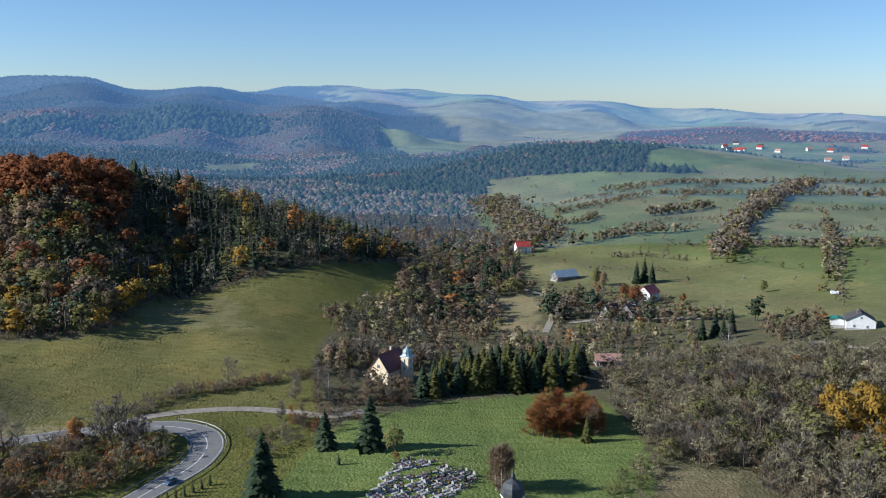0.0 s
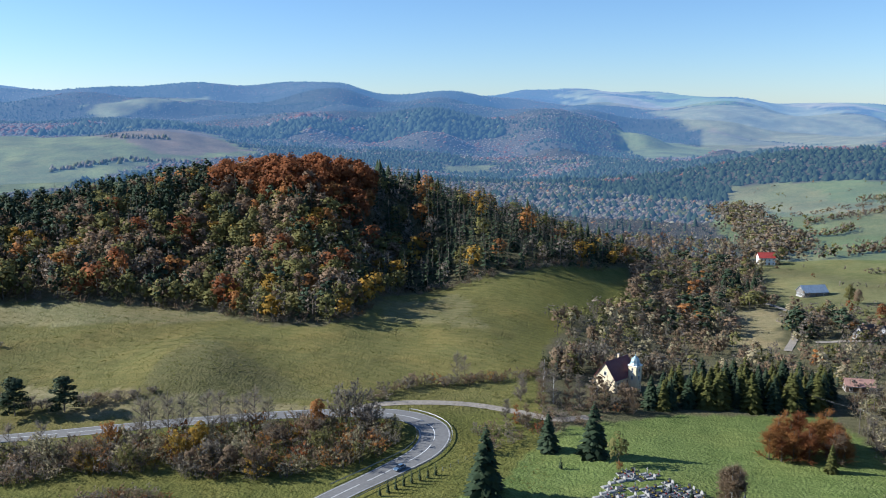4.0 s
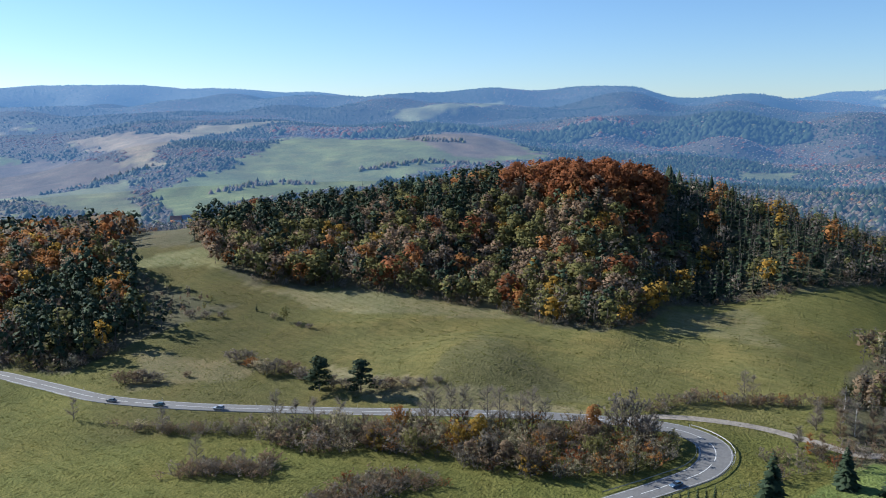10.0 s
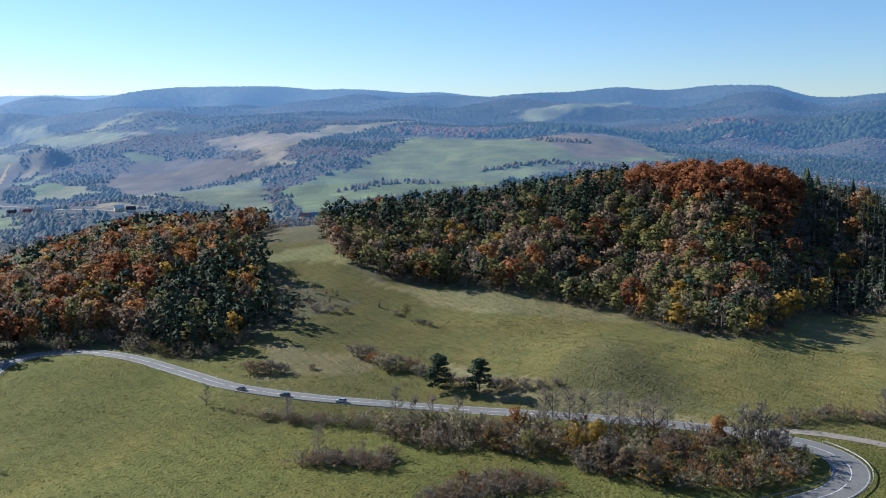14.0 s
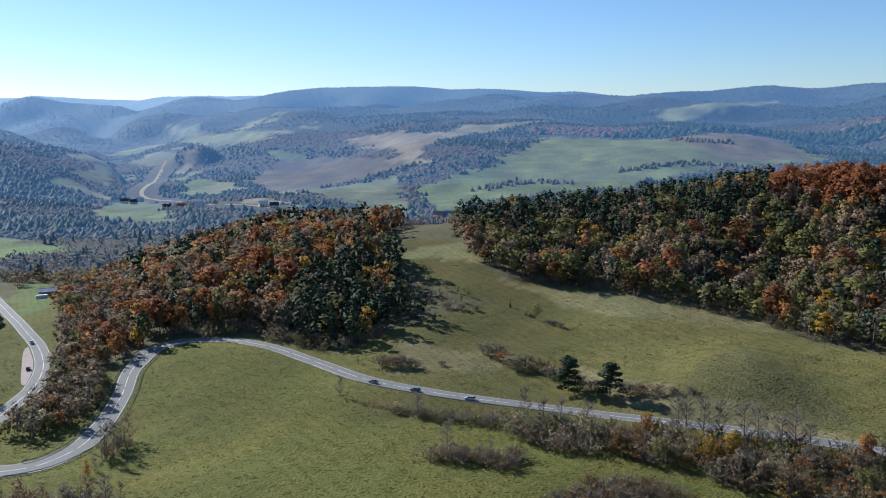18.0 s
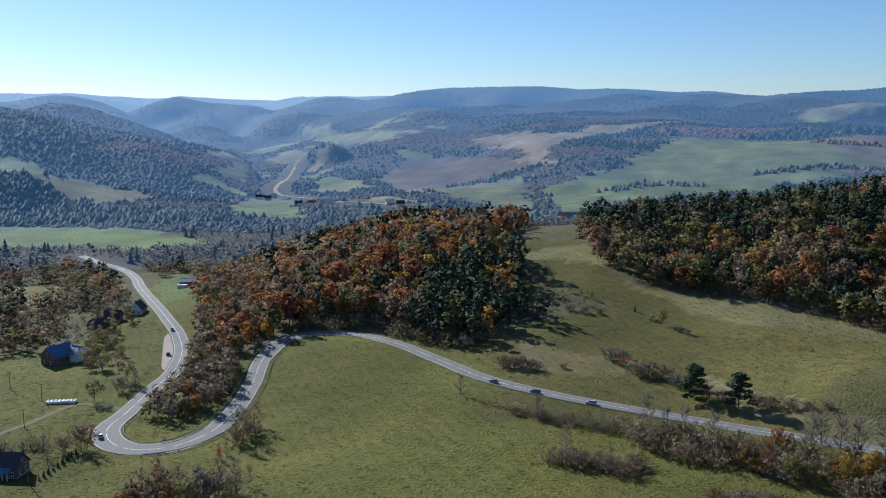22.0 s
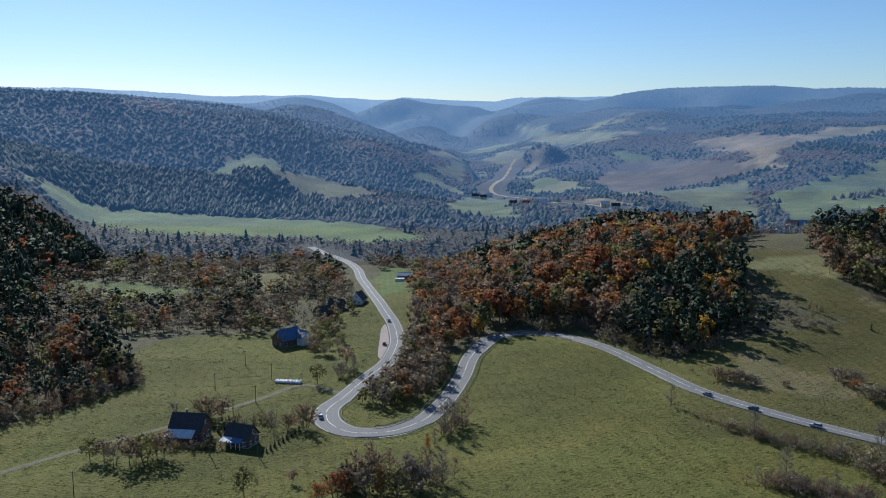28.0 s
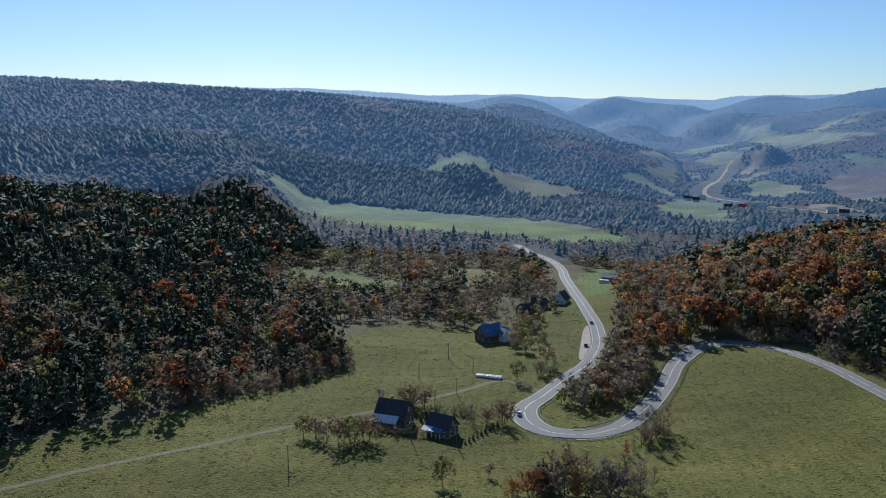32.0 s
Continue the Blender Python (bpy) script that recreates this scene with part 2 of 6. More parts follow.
SIDE_ROAD = line_through([(12.5, 250), (11.2, 254), (6.5, 257), (3.5, 257), (1, 253), (-2, 248), (-4, 252)], 3.0)
TRACK = line_through([(71.3, 297), (73.4, 306), (76.9, 289), (83.1, 264), (88.9, 251), (95.2, 237), (103.2, 226), (112, 220)], 3.0)
VALLEY_ROAD = line_through([(50.5, 1050), (52.6, 1098), (56.1, 1200), (58.7, 1378), (60.9, 1509), (60.6, 1704), (59.8, 2039), (59.5, 2233)], 12.0)
LANE = line_through([(-16.4, 372), (-16.9, 410), (-17.3, 450), (-16, 470), (-14.5, 490)], 4.0)
HOUSE_LANE = line_through([(-18, 392), (-20, 400), (-23, 408), (-26.5, 404)], 4.0)
VILLA_LANE = line_through([(-33.5, 352), (-35.5, 345), (-38.5, 352), (-38, 372)], 4.0)


def level(line, width=25):
    z = rough_ground(line[:, 0], line[:, 1])
    k = np.ones(width) / width
    return np.convolve(np.pad(z, width // 2, mode="edge"), k, "valid")


ROAD_Z = level(ROAD)


def join_road(line, z, reach=26.0):
    """Heights of a side way, drawn to the main road's height where it meets it."""
    d, who = near_line(line[:, 0], line[:, 1], ROAD)
    s = 1 - ease((d - 5) / reach)
    return z * (1 - s) + ROAD_Z[who] * s


BEDS = [(TRACK, join_road(TRACK, level(TRACK, 15)), 2.2), (SIDE_ROAD, join_road(SIDE_ROAD, level(SIDE_ROAD, 9)), 3.2), (ROAD, ROAD_Z, 5.6)]


def ground_z(x, y):
    x, y = np.atleast_1d(np.asarray(x, float)), np.atleast_1d(np.asarray(y, float))
    z = rough_ground(x, y)
    for line, heights, half in BEDS:
        box = (x > line[:, 0].min() - 20) & (x < line[:, 0].max() + 20) & (y > line[:, 1].min() - 20) & (y < line[:, 1].max() + 20)
        if box.any():
            d, who = near_line(x[box], y[box], line)
            s = 1 - ease((d - half) / 8)
            z[box] = z[box] * (1 - s) + (heights[who] - 0.12) * s
    return z


def gz(x, y):
    return float(ground_z(x, y)[0])


def mesh_from(name, v, f, mats=(), index=None, parent=None, smooth=False, label="", normals=None, tone=None):
    """One mesh from arrays of vertices and of triangles or quads."""
    v, f = np.asarray(v, np.float32), np.asarray(f, np.int32)
    me = bpy.data.meshes.new(name)
    me.vertices.add(len(v))
    me.vertices.foreach_set("co", v.ravel())
    me.loops.add(f.size)
    me.loops.foreach_set("vertex_index", f.ravel())
    me.polygons.add(len(f))
    me.polygons.foreach_set("loop_start", np.arange(len(f), dtype=np.int32) * f.shape[1])
    for m in mats:
        me.materials.append(m)
    if index is not None:
        me.polygons.foreach_set("material_index", np.asarray(index, np.int32))
    me.polygons.foreach_set("use_smooth", np.full(len(f), smooth or normals is not None))
    if normals is not None:      # rounded shading of leafy crowns
        me.attributes.new("custom_normal", "FLOAT_VECTOR", "POINT").data.foreach_set("vector", np.asarray(normals, np.float32).ravel())
    if tone is not None:         # each tree of a wood has a shade of its own
        me.attributes.new("tone", "FLOAT", "POINT").data.foreach_set("value", np.broadcast_to(np.asarray(tone, np.float32), len(v)).copy())
    me.update(calc_edges=True)
    me.validate()
    ob = new(name, me)
    if parent is not None:
        ob.parent = parent
    if label:
        ob["label"] = label
    return ob


# -- fields: what covers the ground --
FIELDS = [  # colour, outline
    ((0.40, 0.36, 0.30), [(-22.3, 1690), (-26, 1680), (-26.6, 1790), (-23, 1810)]),
    ((0.202, 0.215, 0.072), [(40.7, 1311), (34.9, 1791), (26.7, 1740), (20.6, 1860), (17.6, 1614), (23.9, 1421), (30.3, 1261), (36.7, 1195)]),
    ((0.235, 0.170, 0.105), [(28, 1720), (21.5, 1840), (18.5, 1640), (23.5, 1500)]),
    ((0.150, 0.112, 0.078), [(54.6, 1700), (52.4, 1903), (49.4, 1903), (43.9, 1536), (46.5, 1487), (50.2, 1396), (52.4, 1286)]),
    ((0.285, 0.215, 0.130), [(48.2, 2080), (44.6, 2080), (39.8, 1842), (41.6, 1772), (44.2, 1628)]),
    ((0.195, 0.202, 0.091), [(52.4, 1378), (49.5, 1372), (44.6, 1421), (44.6, 1248), (43.0, 938), (47.6, 1137)]),
    ((0.182, 0.208, 0.072), [(43.5, 1292), (39.8, 1408), (37.2, 1323), (31.3, 1275), (39.7, 1077), (42.0, 971)]),
    ((0.221, 0.221, 0.104), [(59.5, 3024), (52.6, 2320), (53.4, 2148), (57.5, 2380)]),
    ((0.182, 0.215, 0.078), [(63.9, 1267), (61.7, 1480), (58.3, 1267), (59.8, 1020), (63.4, 1120)]),
    ((0.221, 0.215, 0.104), [(27.5, 2270), (21, 2690), (20, 2800), (28, 2480)]),
    ((0.235, 0.195, 0.105), [(41.5, 2000), (37.4, 2110), (33.5, 2290), (37.7, 1960), (41, 1790)]),
    ((0.195, 0.215, 0.085), [(-5.0, 2170), (-7.4, 2390), (-13.2, 2026), (-7.1, 1770)]),
    ((0.260, 0.240, 0.117), [(-7, 2834), (-13.7, 3100), (-25, 3110), (-20.3, 2190), (-13, 2500)]),
    ((0.208, 0.215, 0.098), [(6.4, 1566), (2.3, 1660), (2.8, 1550), (5.8, 1470)]),
    ((0.169, 0.215, 0.065), [(90.2, 965), (89.2, 1050), (77.2, 1000), (69, 935), (65.2, 811), (69.7, 765), (73.4, 815), (84, 850)]),
    ((0.156, 0.195, 0.065), [(79.6, 1295), (77.2, 1385), (74.8, 1355), (75, 1250)]),
    ((0.208, 0.195, 0.098), [(75.4, 1262), (73.5, 1335), (68.4, 1270), (71.9, 1168)]),
    ((0.208, 0.208, 0.098), [(65, 1630), (62, 2060), (61.5, 1960), (63.5, 1600)]),
    ((0.169, 0.202, 0.072), [(88.6, 565), (84.8, 545), (79.9, 510), (84.1, 484), (88, 520)]),
    ((0.195, 0.176, 0.078), [(77, 590), (74.4, 584), (75.1, 498), (77.5, 540)]),
    ((0.143, 0.182, 0.065), [(66.5, 590), (68.8, 600), (68.6, 470), (66.5, 480)]),
]
FARMLAND = [(-14.5, 560), (-11.5, 900), (-12.5, 1160), (-25, 1120), (-30, 1290), (-50, 1400), (-50, 340), (-31, 400), (-24, 420), (-15.5, 480)]
MEADOW = [(-2, 120), (60, 120), (112, 120), (108, 246), (102, 258), (98, 260), (95, 270), (89.5, 289), (84.2, 317), (84.9, 345), (84.0, 372), (81.5, 388), (76, 397), (73, 410), (70.5, 440), (66.6, 620),
          (66.2, 390), (63.7, 345), (60.3, 380), (55, 366), (49.2, 326), (45.8, 342), (40.2, 366), (38, 376), (40.2, 378), (42.4, 405), (44.5, 432), (47.8, 450), (46, 475), (41.5, 470), (39.9, 428), (37.7, 402),
          (32, 394), (26.7, 377), (22, 364), (18, 341), (14, 334), (11.5, 348), (9.7, 388), (6, 414), (1.5, 431), (-4.5, 477), (-6.5, 520), (-6.5, 440), (-3, 385), (-1, 330), (-1, 290)]
STRAW = [((0.200, 0.168, 0.086), [(37, 310), (45, 330), (46, 300), (39, 290)]), ((0.234, 0.208, 0.104), [(38, 402), (27, 385), (13, 372), (20, 350), (33, 365)]),
         ((0.221, 0.195, 0.091), [(10, 378), (5, 400), (3, 345), (10, 345)]), ((0.260, 0.221, 0.117), [(33, 300), (22, 268), (14, 256), (14, 250), (30, 262)]),
         ((0.260, 0.247, 0.117), [(47.8, 449), (42, 432), (39, 425), (40, 460)]), ((0.286, 0.234, 0.130), [(-13.6, 380), (-12.6, 450), (-15.9, 470), (-16.1, 378)])]
SPUR = [(27, 268), (22.6, 318), (20.8, 311), (13.8, 264), (20, 263)]
LAWN = [(1.5, 205), (0, 222), (-2, 240), (-9, 262), (-19, 283), (-22.5, 250), (-24, 215), (-24, 150), (6, 150), (5.5, 190)]
PLOT = [(-24.3, 196), (-24.8, 216), (-29.3, 220), (-29.9, 180), (-24.4, 180)]


def cover(x, y):
    """Colour of the ground, and where it lies open."""
    d, b = np.hypot(x, y) / UNIT, np.degrees(np.arctan2(-x, y))
    n = waves(x, y, 130, 21)
    col = np.empty((len(x), 3))
    col[:] = (0.082, 0.070, 0.050)
    col[d > 2200] = (0.052, 0.056, 0.040)
    col[d < 620] = (0.135, 0.122, 0.070)
    open_land = np.zeros(len(x), bool)

    def lay(mask, c, speckle=0.1):
        col[mask] = np.array(c) * (1 + speckle * n[mask, None])
        open_land[mask] = True

    # a patchwork of far fields
    quilt = waves(x, y, 420, 41) + 0.6 * waves(x, y, 150, 43)
    u, v = x * 0.8 + y * 0.6, y * 0.8 - x * 0.6
    shade = 1.3 * np.array([(0.15, 0.16, 0.06), (0.19, 0.18, 0.085), (0.24, 0.19, 0.11), (0.12, 0.15, 0.05), (0.16, 0.15, 0.075)])[((u // 170).astype(int) * 3 + (v // 420).astype(int) * 7) % 5]
    bt = b
    b = b + 3.5 * waves(x, y, 500, 47) + 1.2 * waves(x, y, 130, 48)
    far_open = ((b < np.where(d < 3050, -9, -2)) & (d > 1450) & (d < 3700) & (quilt > -0.55) & (mound(x / UNIT, y / UNIT, -28, 2350, 330, 190) < 0.25)) | ((b > 50) & (b < 67) & (d > 1150) & (d < 2800) & (quilt > 0.7))
    far_open |= (b < -23) & (d > 1100) & (quilt > -0.9) & (mound(x / UNIT, y / UNIT, -28, 2350, 330, 190) < 0.25)
    far_open |= (b > 30) & (b < 56) & (d > 1050) & (d < 2300) & (quilt > 0.95)
    far_open &= ~((bt > -10.5) & (bt < 1) & (d < 3100))
    lay(far_open, (0.15, 0.16, 0.06))
    col[far_open] = shade[far_open]
    b = np.degrees(np.arctan2(-x, y))
    farm = inside(x, y, FARMLAND)
    lay(farm, (0.165, 0.178, 0.076), 0.16)
    strips = np.array([(1, 1, 1), (1.14, 1.06, 1.05), (0.86, 0.95, 0.82), (1.25, 1.1, 1.2), (0.95, 1.02, 0.9)])[((x * 0.93 + y * 0.36 + 25 * waves(x, y, 300, 51)) // 62).astype(int) * 3 % 5]
    col[farm] *= strips[farm]
    lay(inside(x, y, MEADOW), (0.150, 0.147, 0.040), 0.14)
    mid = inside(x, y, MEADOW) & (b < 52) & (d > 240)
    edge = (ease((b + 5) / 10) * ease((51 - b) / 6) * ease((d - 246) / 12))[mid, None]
    # backlit look painted in: meadow colour darkens leftward from bearing 28
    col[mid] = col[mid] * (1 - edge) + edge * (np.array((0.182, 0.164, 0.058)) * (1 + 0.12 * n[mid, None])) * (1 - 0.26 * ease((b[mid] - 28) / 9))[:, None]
    wx, wy = x + 9 * waves(x, y, 60, 71) * np.clip(d / 900, 0.3, 2), y + 9 * waves(x, y, 60, 72) * np.clip(d / 900, 0.3, 2)
    for c, ring in FIELDS + STRAW:
        lay(inside(wx, wy, ring), c, 0.16)
    worked = open_land & (d > 900) & ~farm
    lanes = np.array([1.0, 0.84, 1.08, 0.92, 0.78, 1.02, 0.88])[((x * 0.55 + y * 0.83 + 14 * waves(x, y, 240, 57)) // 46).astype(int) % 7]
    col[worked] *= (0.9 * lanes * (1 + 0.1 * waves(x, y, 45, 58)))[worked, None]
    # unmown banks across the slope, and the rough spur
    rough = waves(x, y, 34, 77)
    for d0 in (305, 328, 350, 370):
        off = d - d0 - 9 * np.sin(b / 5.0 + d0)
        span = (b > 1) & (b < 36) & (rough > -0.55)
        col[span & (off > -1.6) & (off < 0.8)] *= 0.86
        col[span & (off > 0.8) & (off < 4.0 + 2 * rough)] *= (1.16, 1.10, 1.10)
    lay(inside(wx, wy, SPUR), (0.178, 0.160, 0.068), 0.25)
    lay(inside(x, y, LAWN), (0.158, 0.196, 0.060))
    lay(inside(x, y, PLOT), (0.21, 0.175, 0.10), 0.3)
    return col, open_land


def grass_material(name, ring=0):
    m, nt, b = shader(name, 0.95)
    b.inputs["Specular IOR Level"].default_value = 0.1
    a = nt.nodes.new("ShaderNodeAttribute")
    a.attribute_name = "cover"
    c = a.outputs["Color"]
    c = blend(nt, "MULTIPLY", spread(nt, noise_node(nt, 1.7, 6), 0.38, 0.62), c, (0.68, 0.71, 0.66))
    c = blend(nt, "MULTIPLY", spread(nt, noise_node(nt, 0.3, 3), 0.4, 0.65), c, (0.84, 0.86, 0.82))
    c = blend(nt, "MIX", spread(nt, noise_node(nt, 0.035, 5), 0.45, 0.75), c, blend(nt, "MULTIPLY", 1.0, c, (1.26, 1.12, 1.10)))
    c = blend(nt, "MULTIPLY", spread(nt, noise_node(nt, 0.13, 5), 0.45, 0.72), c, (0.82, 0.86, 0.80))
    # faint mowing lines
    w, tc, mp = nt.nodes.new("ShaderNodeTexWave"), nt.nodes.new("ShaderNodeTexCoord"), nt.nodes.new("ShaderNodeMapping")
    w.inputs["Scale"].default_value, w.inputs["Distortion"].default_value, w.inputs["Detail"].default_value, w.inputs["Detail Scale"].default_value = 0.07, 26.0, 3.0, 0.12
    mp.inputs["Rotation"].default_value = (0, 0, 1.9)
    nt.links.new(tc.outputs["Object"], mp.inputs["Vector"])
    nt.links.new(mp.outputs[0], w.inputs["Vector"])
    c = blend(nt, "MULTIPLY", spread(nt, w.outputs["Fac"], 0.55, 1.0), c, (0.88, 0.90, 0.86))
    nt.links.new(c, b.inputs["Base Color"])
    n = nt.nodes.new("ShaderNodeBump")
    n.inputs["Strength"].default_value, n.inputs["Distance"].default_value = 1.0, 0.62
    nt.links.new(noise_node(nt, 1.0, 6), n.inputs["Height"])
    nt.links.new(n.outputs[0], b.inputs["Normal"])
    # far ground, too, has its haze put in as emission
    nt.links.new(with_haze_glow(nt, b.outputs[0], ring), nt.nodes["Material Output"].inputs[0])
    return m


HILL_RINGS = (640, 900, 1300, 1750, 2250, 2700, 3150, 3720)   # where each haze belt of the far hills begins, in units of the survey


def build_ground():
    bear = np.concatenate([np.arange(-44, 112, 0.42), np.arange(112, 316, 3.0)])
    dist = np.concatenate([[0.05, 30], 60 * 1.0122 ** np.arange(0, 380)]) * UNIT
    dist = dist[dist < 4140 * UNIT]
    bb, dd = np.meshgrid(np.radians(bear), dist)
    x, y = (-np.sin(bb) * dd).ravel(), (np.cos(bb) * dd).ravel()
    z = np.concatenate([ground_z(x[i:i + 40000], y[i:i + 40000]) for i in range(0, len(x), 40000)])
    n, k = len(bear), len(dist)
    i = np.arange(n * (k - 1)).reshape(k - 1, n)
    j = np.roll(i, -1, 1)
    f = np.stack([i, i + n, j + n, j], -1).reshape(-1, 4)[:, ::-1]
    ob = mesh_from("ground", np.stack([x, y, z], 1), f, [grass_material("grassland")] + [grass_material("hazy_hills", i + 1) for i in range(8)],
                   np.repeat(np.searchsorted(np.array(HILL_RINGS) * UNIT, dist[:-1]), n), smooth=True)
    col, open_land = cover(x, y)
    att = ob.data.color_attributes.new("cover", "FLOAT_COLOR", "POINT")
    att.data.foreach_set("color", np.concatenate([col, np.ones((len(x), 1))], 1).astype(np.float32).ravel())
    return tagged(ob, "rolling meadows, fields and leaf-strewn forest floor in autumn", "ground", kind="structure")


ground = build_ground()
ASPHALT = plain("asphalt", (0.165, 0.160, 0.154), 0.85, grain=1.2, amount=0.2, second=0.08)
GRAVEL = plain("pale_gravel", (0.30, 0.26, 0.21), 0.95, grain=1.5, amount=0.35, second=0.2)
DIRT = plain("trodden_earth", (0.155, 0.122, 0.085), 0.95, grain=1.0, amount=0.4, second=0.2)
EDGE_PAINT = plain("worn_edge_paint", (0.44, 0.44, 0.43), 0.75, grain=1.2, amount=0.35)
ROAD_PAINT = plain("road_paint", (0.72, 0.72, 0.7), 0.7, grain=2.0, amount=0.25)


def normals_of(line):
    t = np.gradient(line, axis=0)
    t /= np.hypot(*t.T)[:, None] + 1e-9
    return np.stack([-t[:, 1], t[:, 0]], 1)


def ribbon(name, line, z, left, right, lift, mat, parent=None, thick=0.0):
    """A strip that follows a line, from left to right of it."""
    nrm = normals_of(line)
    rows = [np.column_stack([line + nrm * a, z + lift]) for a in np.linspace(left, right, 5)]
    n = len(line)
    v = np.concatenate(rows)
    f = [(r * n + i, r * n + i + 1, (r + 1) * n + i + 1, (r + 1) * n + i) for r in range(4) for i in range(n - 1)]
    return mesh_from(name, v, np.array(f)[:, ::-1], [mat], parent=parent)


def build_roads():
    z = ROAD_Z
    curve = np.abs(np.gradient(np.unwrap(np.arctan2(*np.gradient(ROAD, axis=0).T)))) / 3.0
    half = 3.9 + np.convolve(np.clip(curve * 45, 0, 1.6), np.ones(15) / 15, "same")
    road = tagged(ribbon("road", ROAD, z, half[:, None], -half[:, None], 0.0, ASPHALT), "grey asphalt country road winding in two hairpins", "road", kind="structure")
    for s in (1, -1):
        ribbon("edge_line", ROAD, z, s * (half[:, None] - 0.35), s * (half[:, None] - 0.6), 0.02, EDGE_PAINT, road)
    for a in range(0, len(ROAD) - 6, 6):
        ribbon("centre_line", ROAD[a:a + 6], z[a:a + 6], 0.11, -0.11, 0.02, ROAD_PAINT, road)
    tagged(ribbon("side_road", SIDE_ROAD, BEDS[1][1], 2.4, -2.4, -0.03, GRAVEL), "narrow pale side road leading to the church", "road", kind="structure")
    t = tagged(ribbon("farm_track", TRACK, BEDS[0][1], 1.35, -1.35, -0.05, DIRT), "unpaved farm track across the meadow", "track", kind="structure")
    ribbon("grass_strip", TRACK, BEDS[0][1], 0.6, -0.6, -0.02, plain("track_grass", (0.15, 0.15, 0.05), 0.95, grain=1.0, amount=0.4, second=0.2), t)
    for name, line, w in (("valley_road", VALLEY_ROAD, 4.5), ("lane", LANE, 1.9), ("house_lane", HOUSE_LANE, 1.7), ("villa_lane", VILLA_LANE, 2.2)):
        tagged(ribbon(name, line, ground_z(line[:, 0], line[:, 1]), w, -w, 0.35, GRAVEL), "pale narrow road between fields", "road", kind="structure")


build_roads()


# -- trees --
def prism(p, q, r0, r1, sides=4):
    p, q = np.array(p, float), np.array(q, float)
    w = q - p
    u = np.cross(w, (0.3, 0.9, 0.2))
    u /= np.linalg.norm(u) + 1e-9
    v = np.cross(w, u)
    v /= np.linalg.norm(v) + 1e-9
    a = np.arange(sides) * 2 * np.pi / sides
    ring = np.cos(a)[:, None] * u + np.sin(a)[:, None] * v
    vs = np.concatenate([p + ring * r0, q + ring * r1])
    i = np.arange(sides)
    j = (i + 1) % sides
    return vs, np.concatenate([np.stack([i, j, j + sides], 1), np.stack([i, j + sides, i + sides], 1)])


def unit(a):
    return a / (np.linalg.norm(a, axis=-1, keepdims=True) + 1e-9)


def join(parts):
    """Parts (vertices, triangles, material, normals or None) as one shape; triangles are turned to face along their normals."""
    vs, fs, ms, ns, k = [], [], [], [], 0
    for v, f, m, *n in parts:
        if n:
            n = n[0]
            face = np.cross(v[f[:, 1]] - v[f[:, 0]], v[f[:, 2]] - v[f[:, 0]])
            f = np.where((face * n[f].sum(1)).sum(1, keepdims=True) < 0, f[:, ::-1], f)
        else:
            face = np.cross(v[f[:, 1]] - v[f[:, 0]], v[f[:, 2]] - v[f[:, 0]])
            n = np.zeros_like(v)
            for c in range(3):
                np.add.at(n, f[:, c], face)
            n = unit(n)
        vs.append(v)
        fs.append(f + k)
        ms.append(np.broadcast_to(m, len(f)))
        ns.append(n)
        k += len(v)
    return np.concatenate(vs), np.concatenate(fs), np.concatenate(ms), np.concatenate(ns)


def rounded(v, centre, lobe, own=0.3):
    """Normals between those of a clump and those of the whole crown."""
    return unit((lobe * own + unit(v - np.asarray(centre)) * (1 - own)) * (1, 1, 0.5))


def tufts(rng, centres, size, out=None):
    """Small folded leaf clumps, one at every centre: two triangles each."""
    n = len(centres)
    nrm = rng.normal(size=(n, 3)) * 0.7
    if out is not None:
        nrm += out * 2.2
    nrm /= np.linalg.norm(nrm, axis=1)[:, None] + 1e-9
    u = np.cross(nrm, rng.normal(size=(n, 3)))
    u /= np.linalg.norm(u, axis=1)[:, None] + 1e-9
    w = np.cross(nrm, u)
    s = (size * rng.uniform(0.6, 1.35, n))[:, None]
    k = s * rng.uniform(0.5, 0.95, (n, 1))
    bow = nrm * s * 0.28
    v = np.stack([centres - u * s, centres - w * k + bow, centres + u * s * 0.9, centres + w * k + bow * 0.6], 1).reshape(-1, 3)
    i = np.arange(n)[:, None] * 4
    lobe = np.repeat(unit((out if out is not None else unit(centres - centres.mean(0))) + rng.normal(size=(n, 3)) * 0.34), 4, 0)
    return v, np.concatenate([i + (0, 1, 3), i + (1, 2, 3)]), lobe


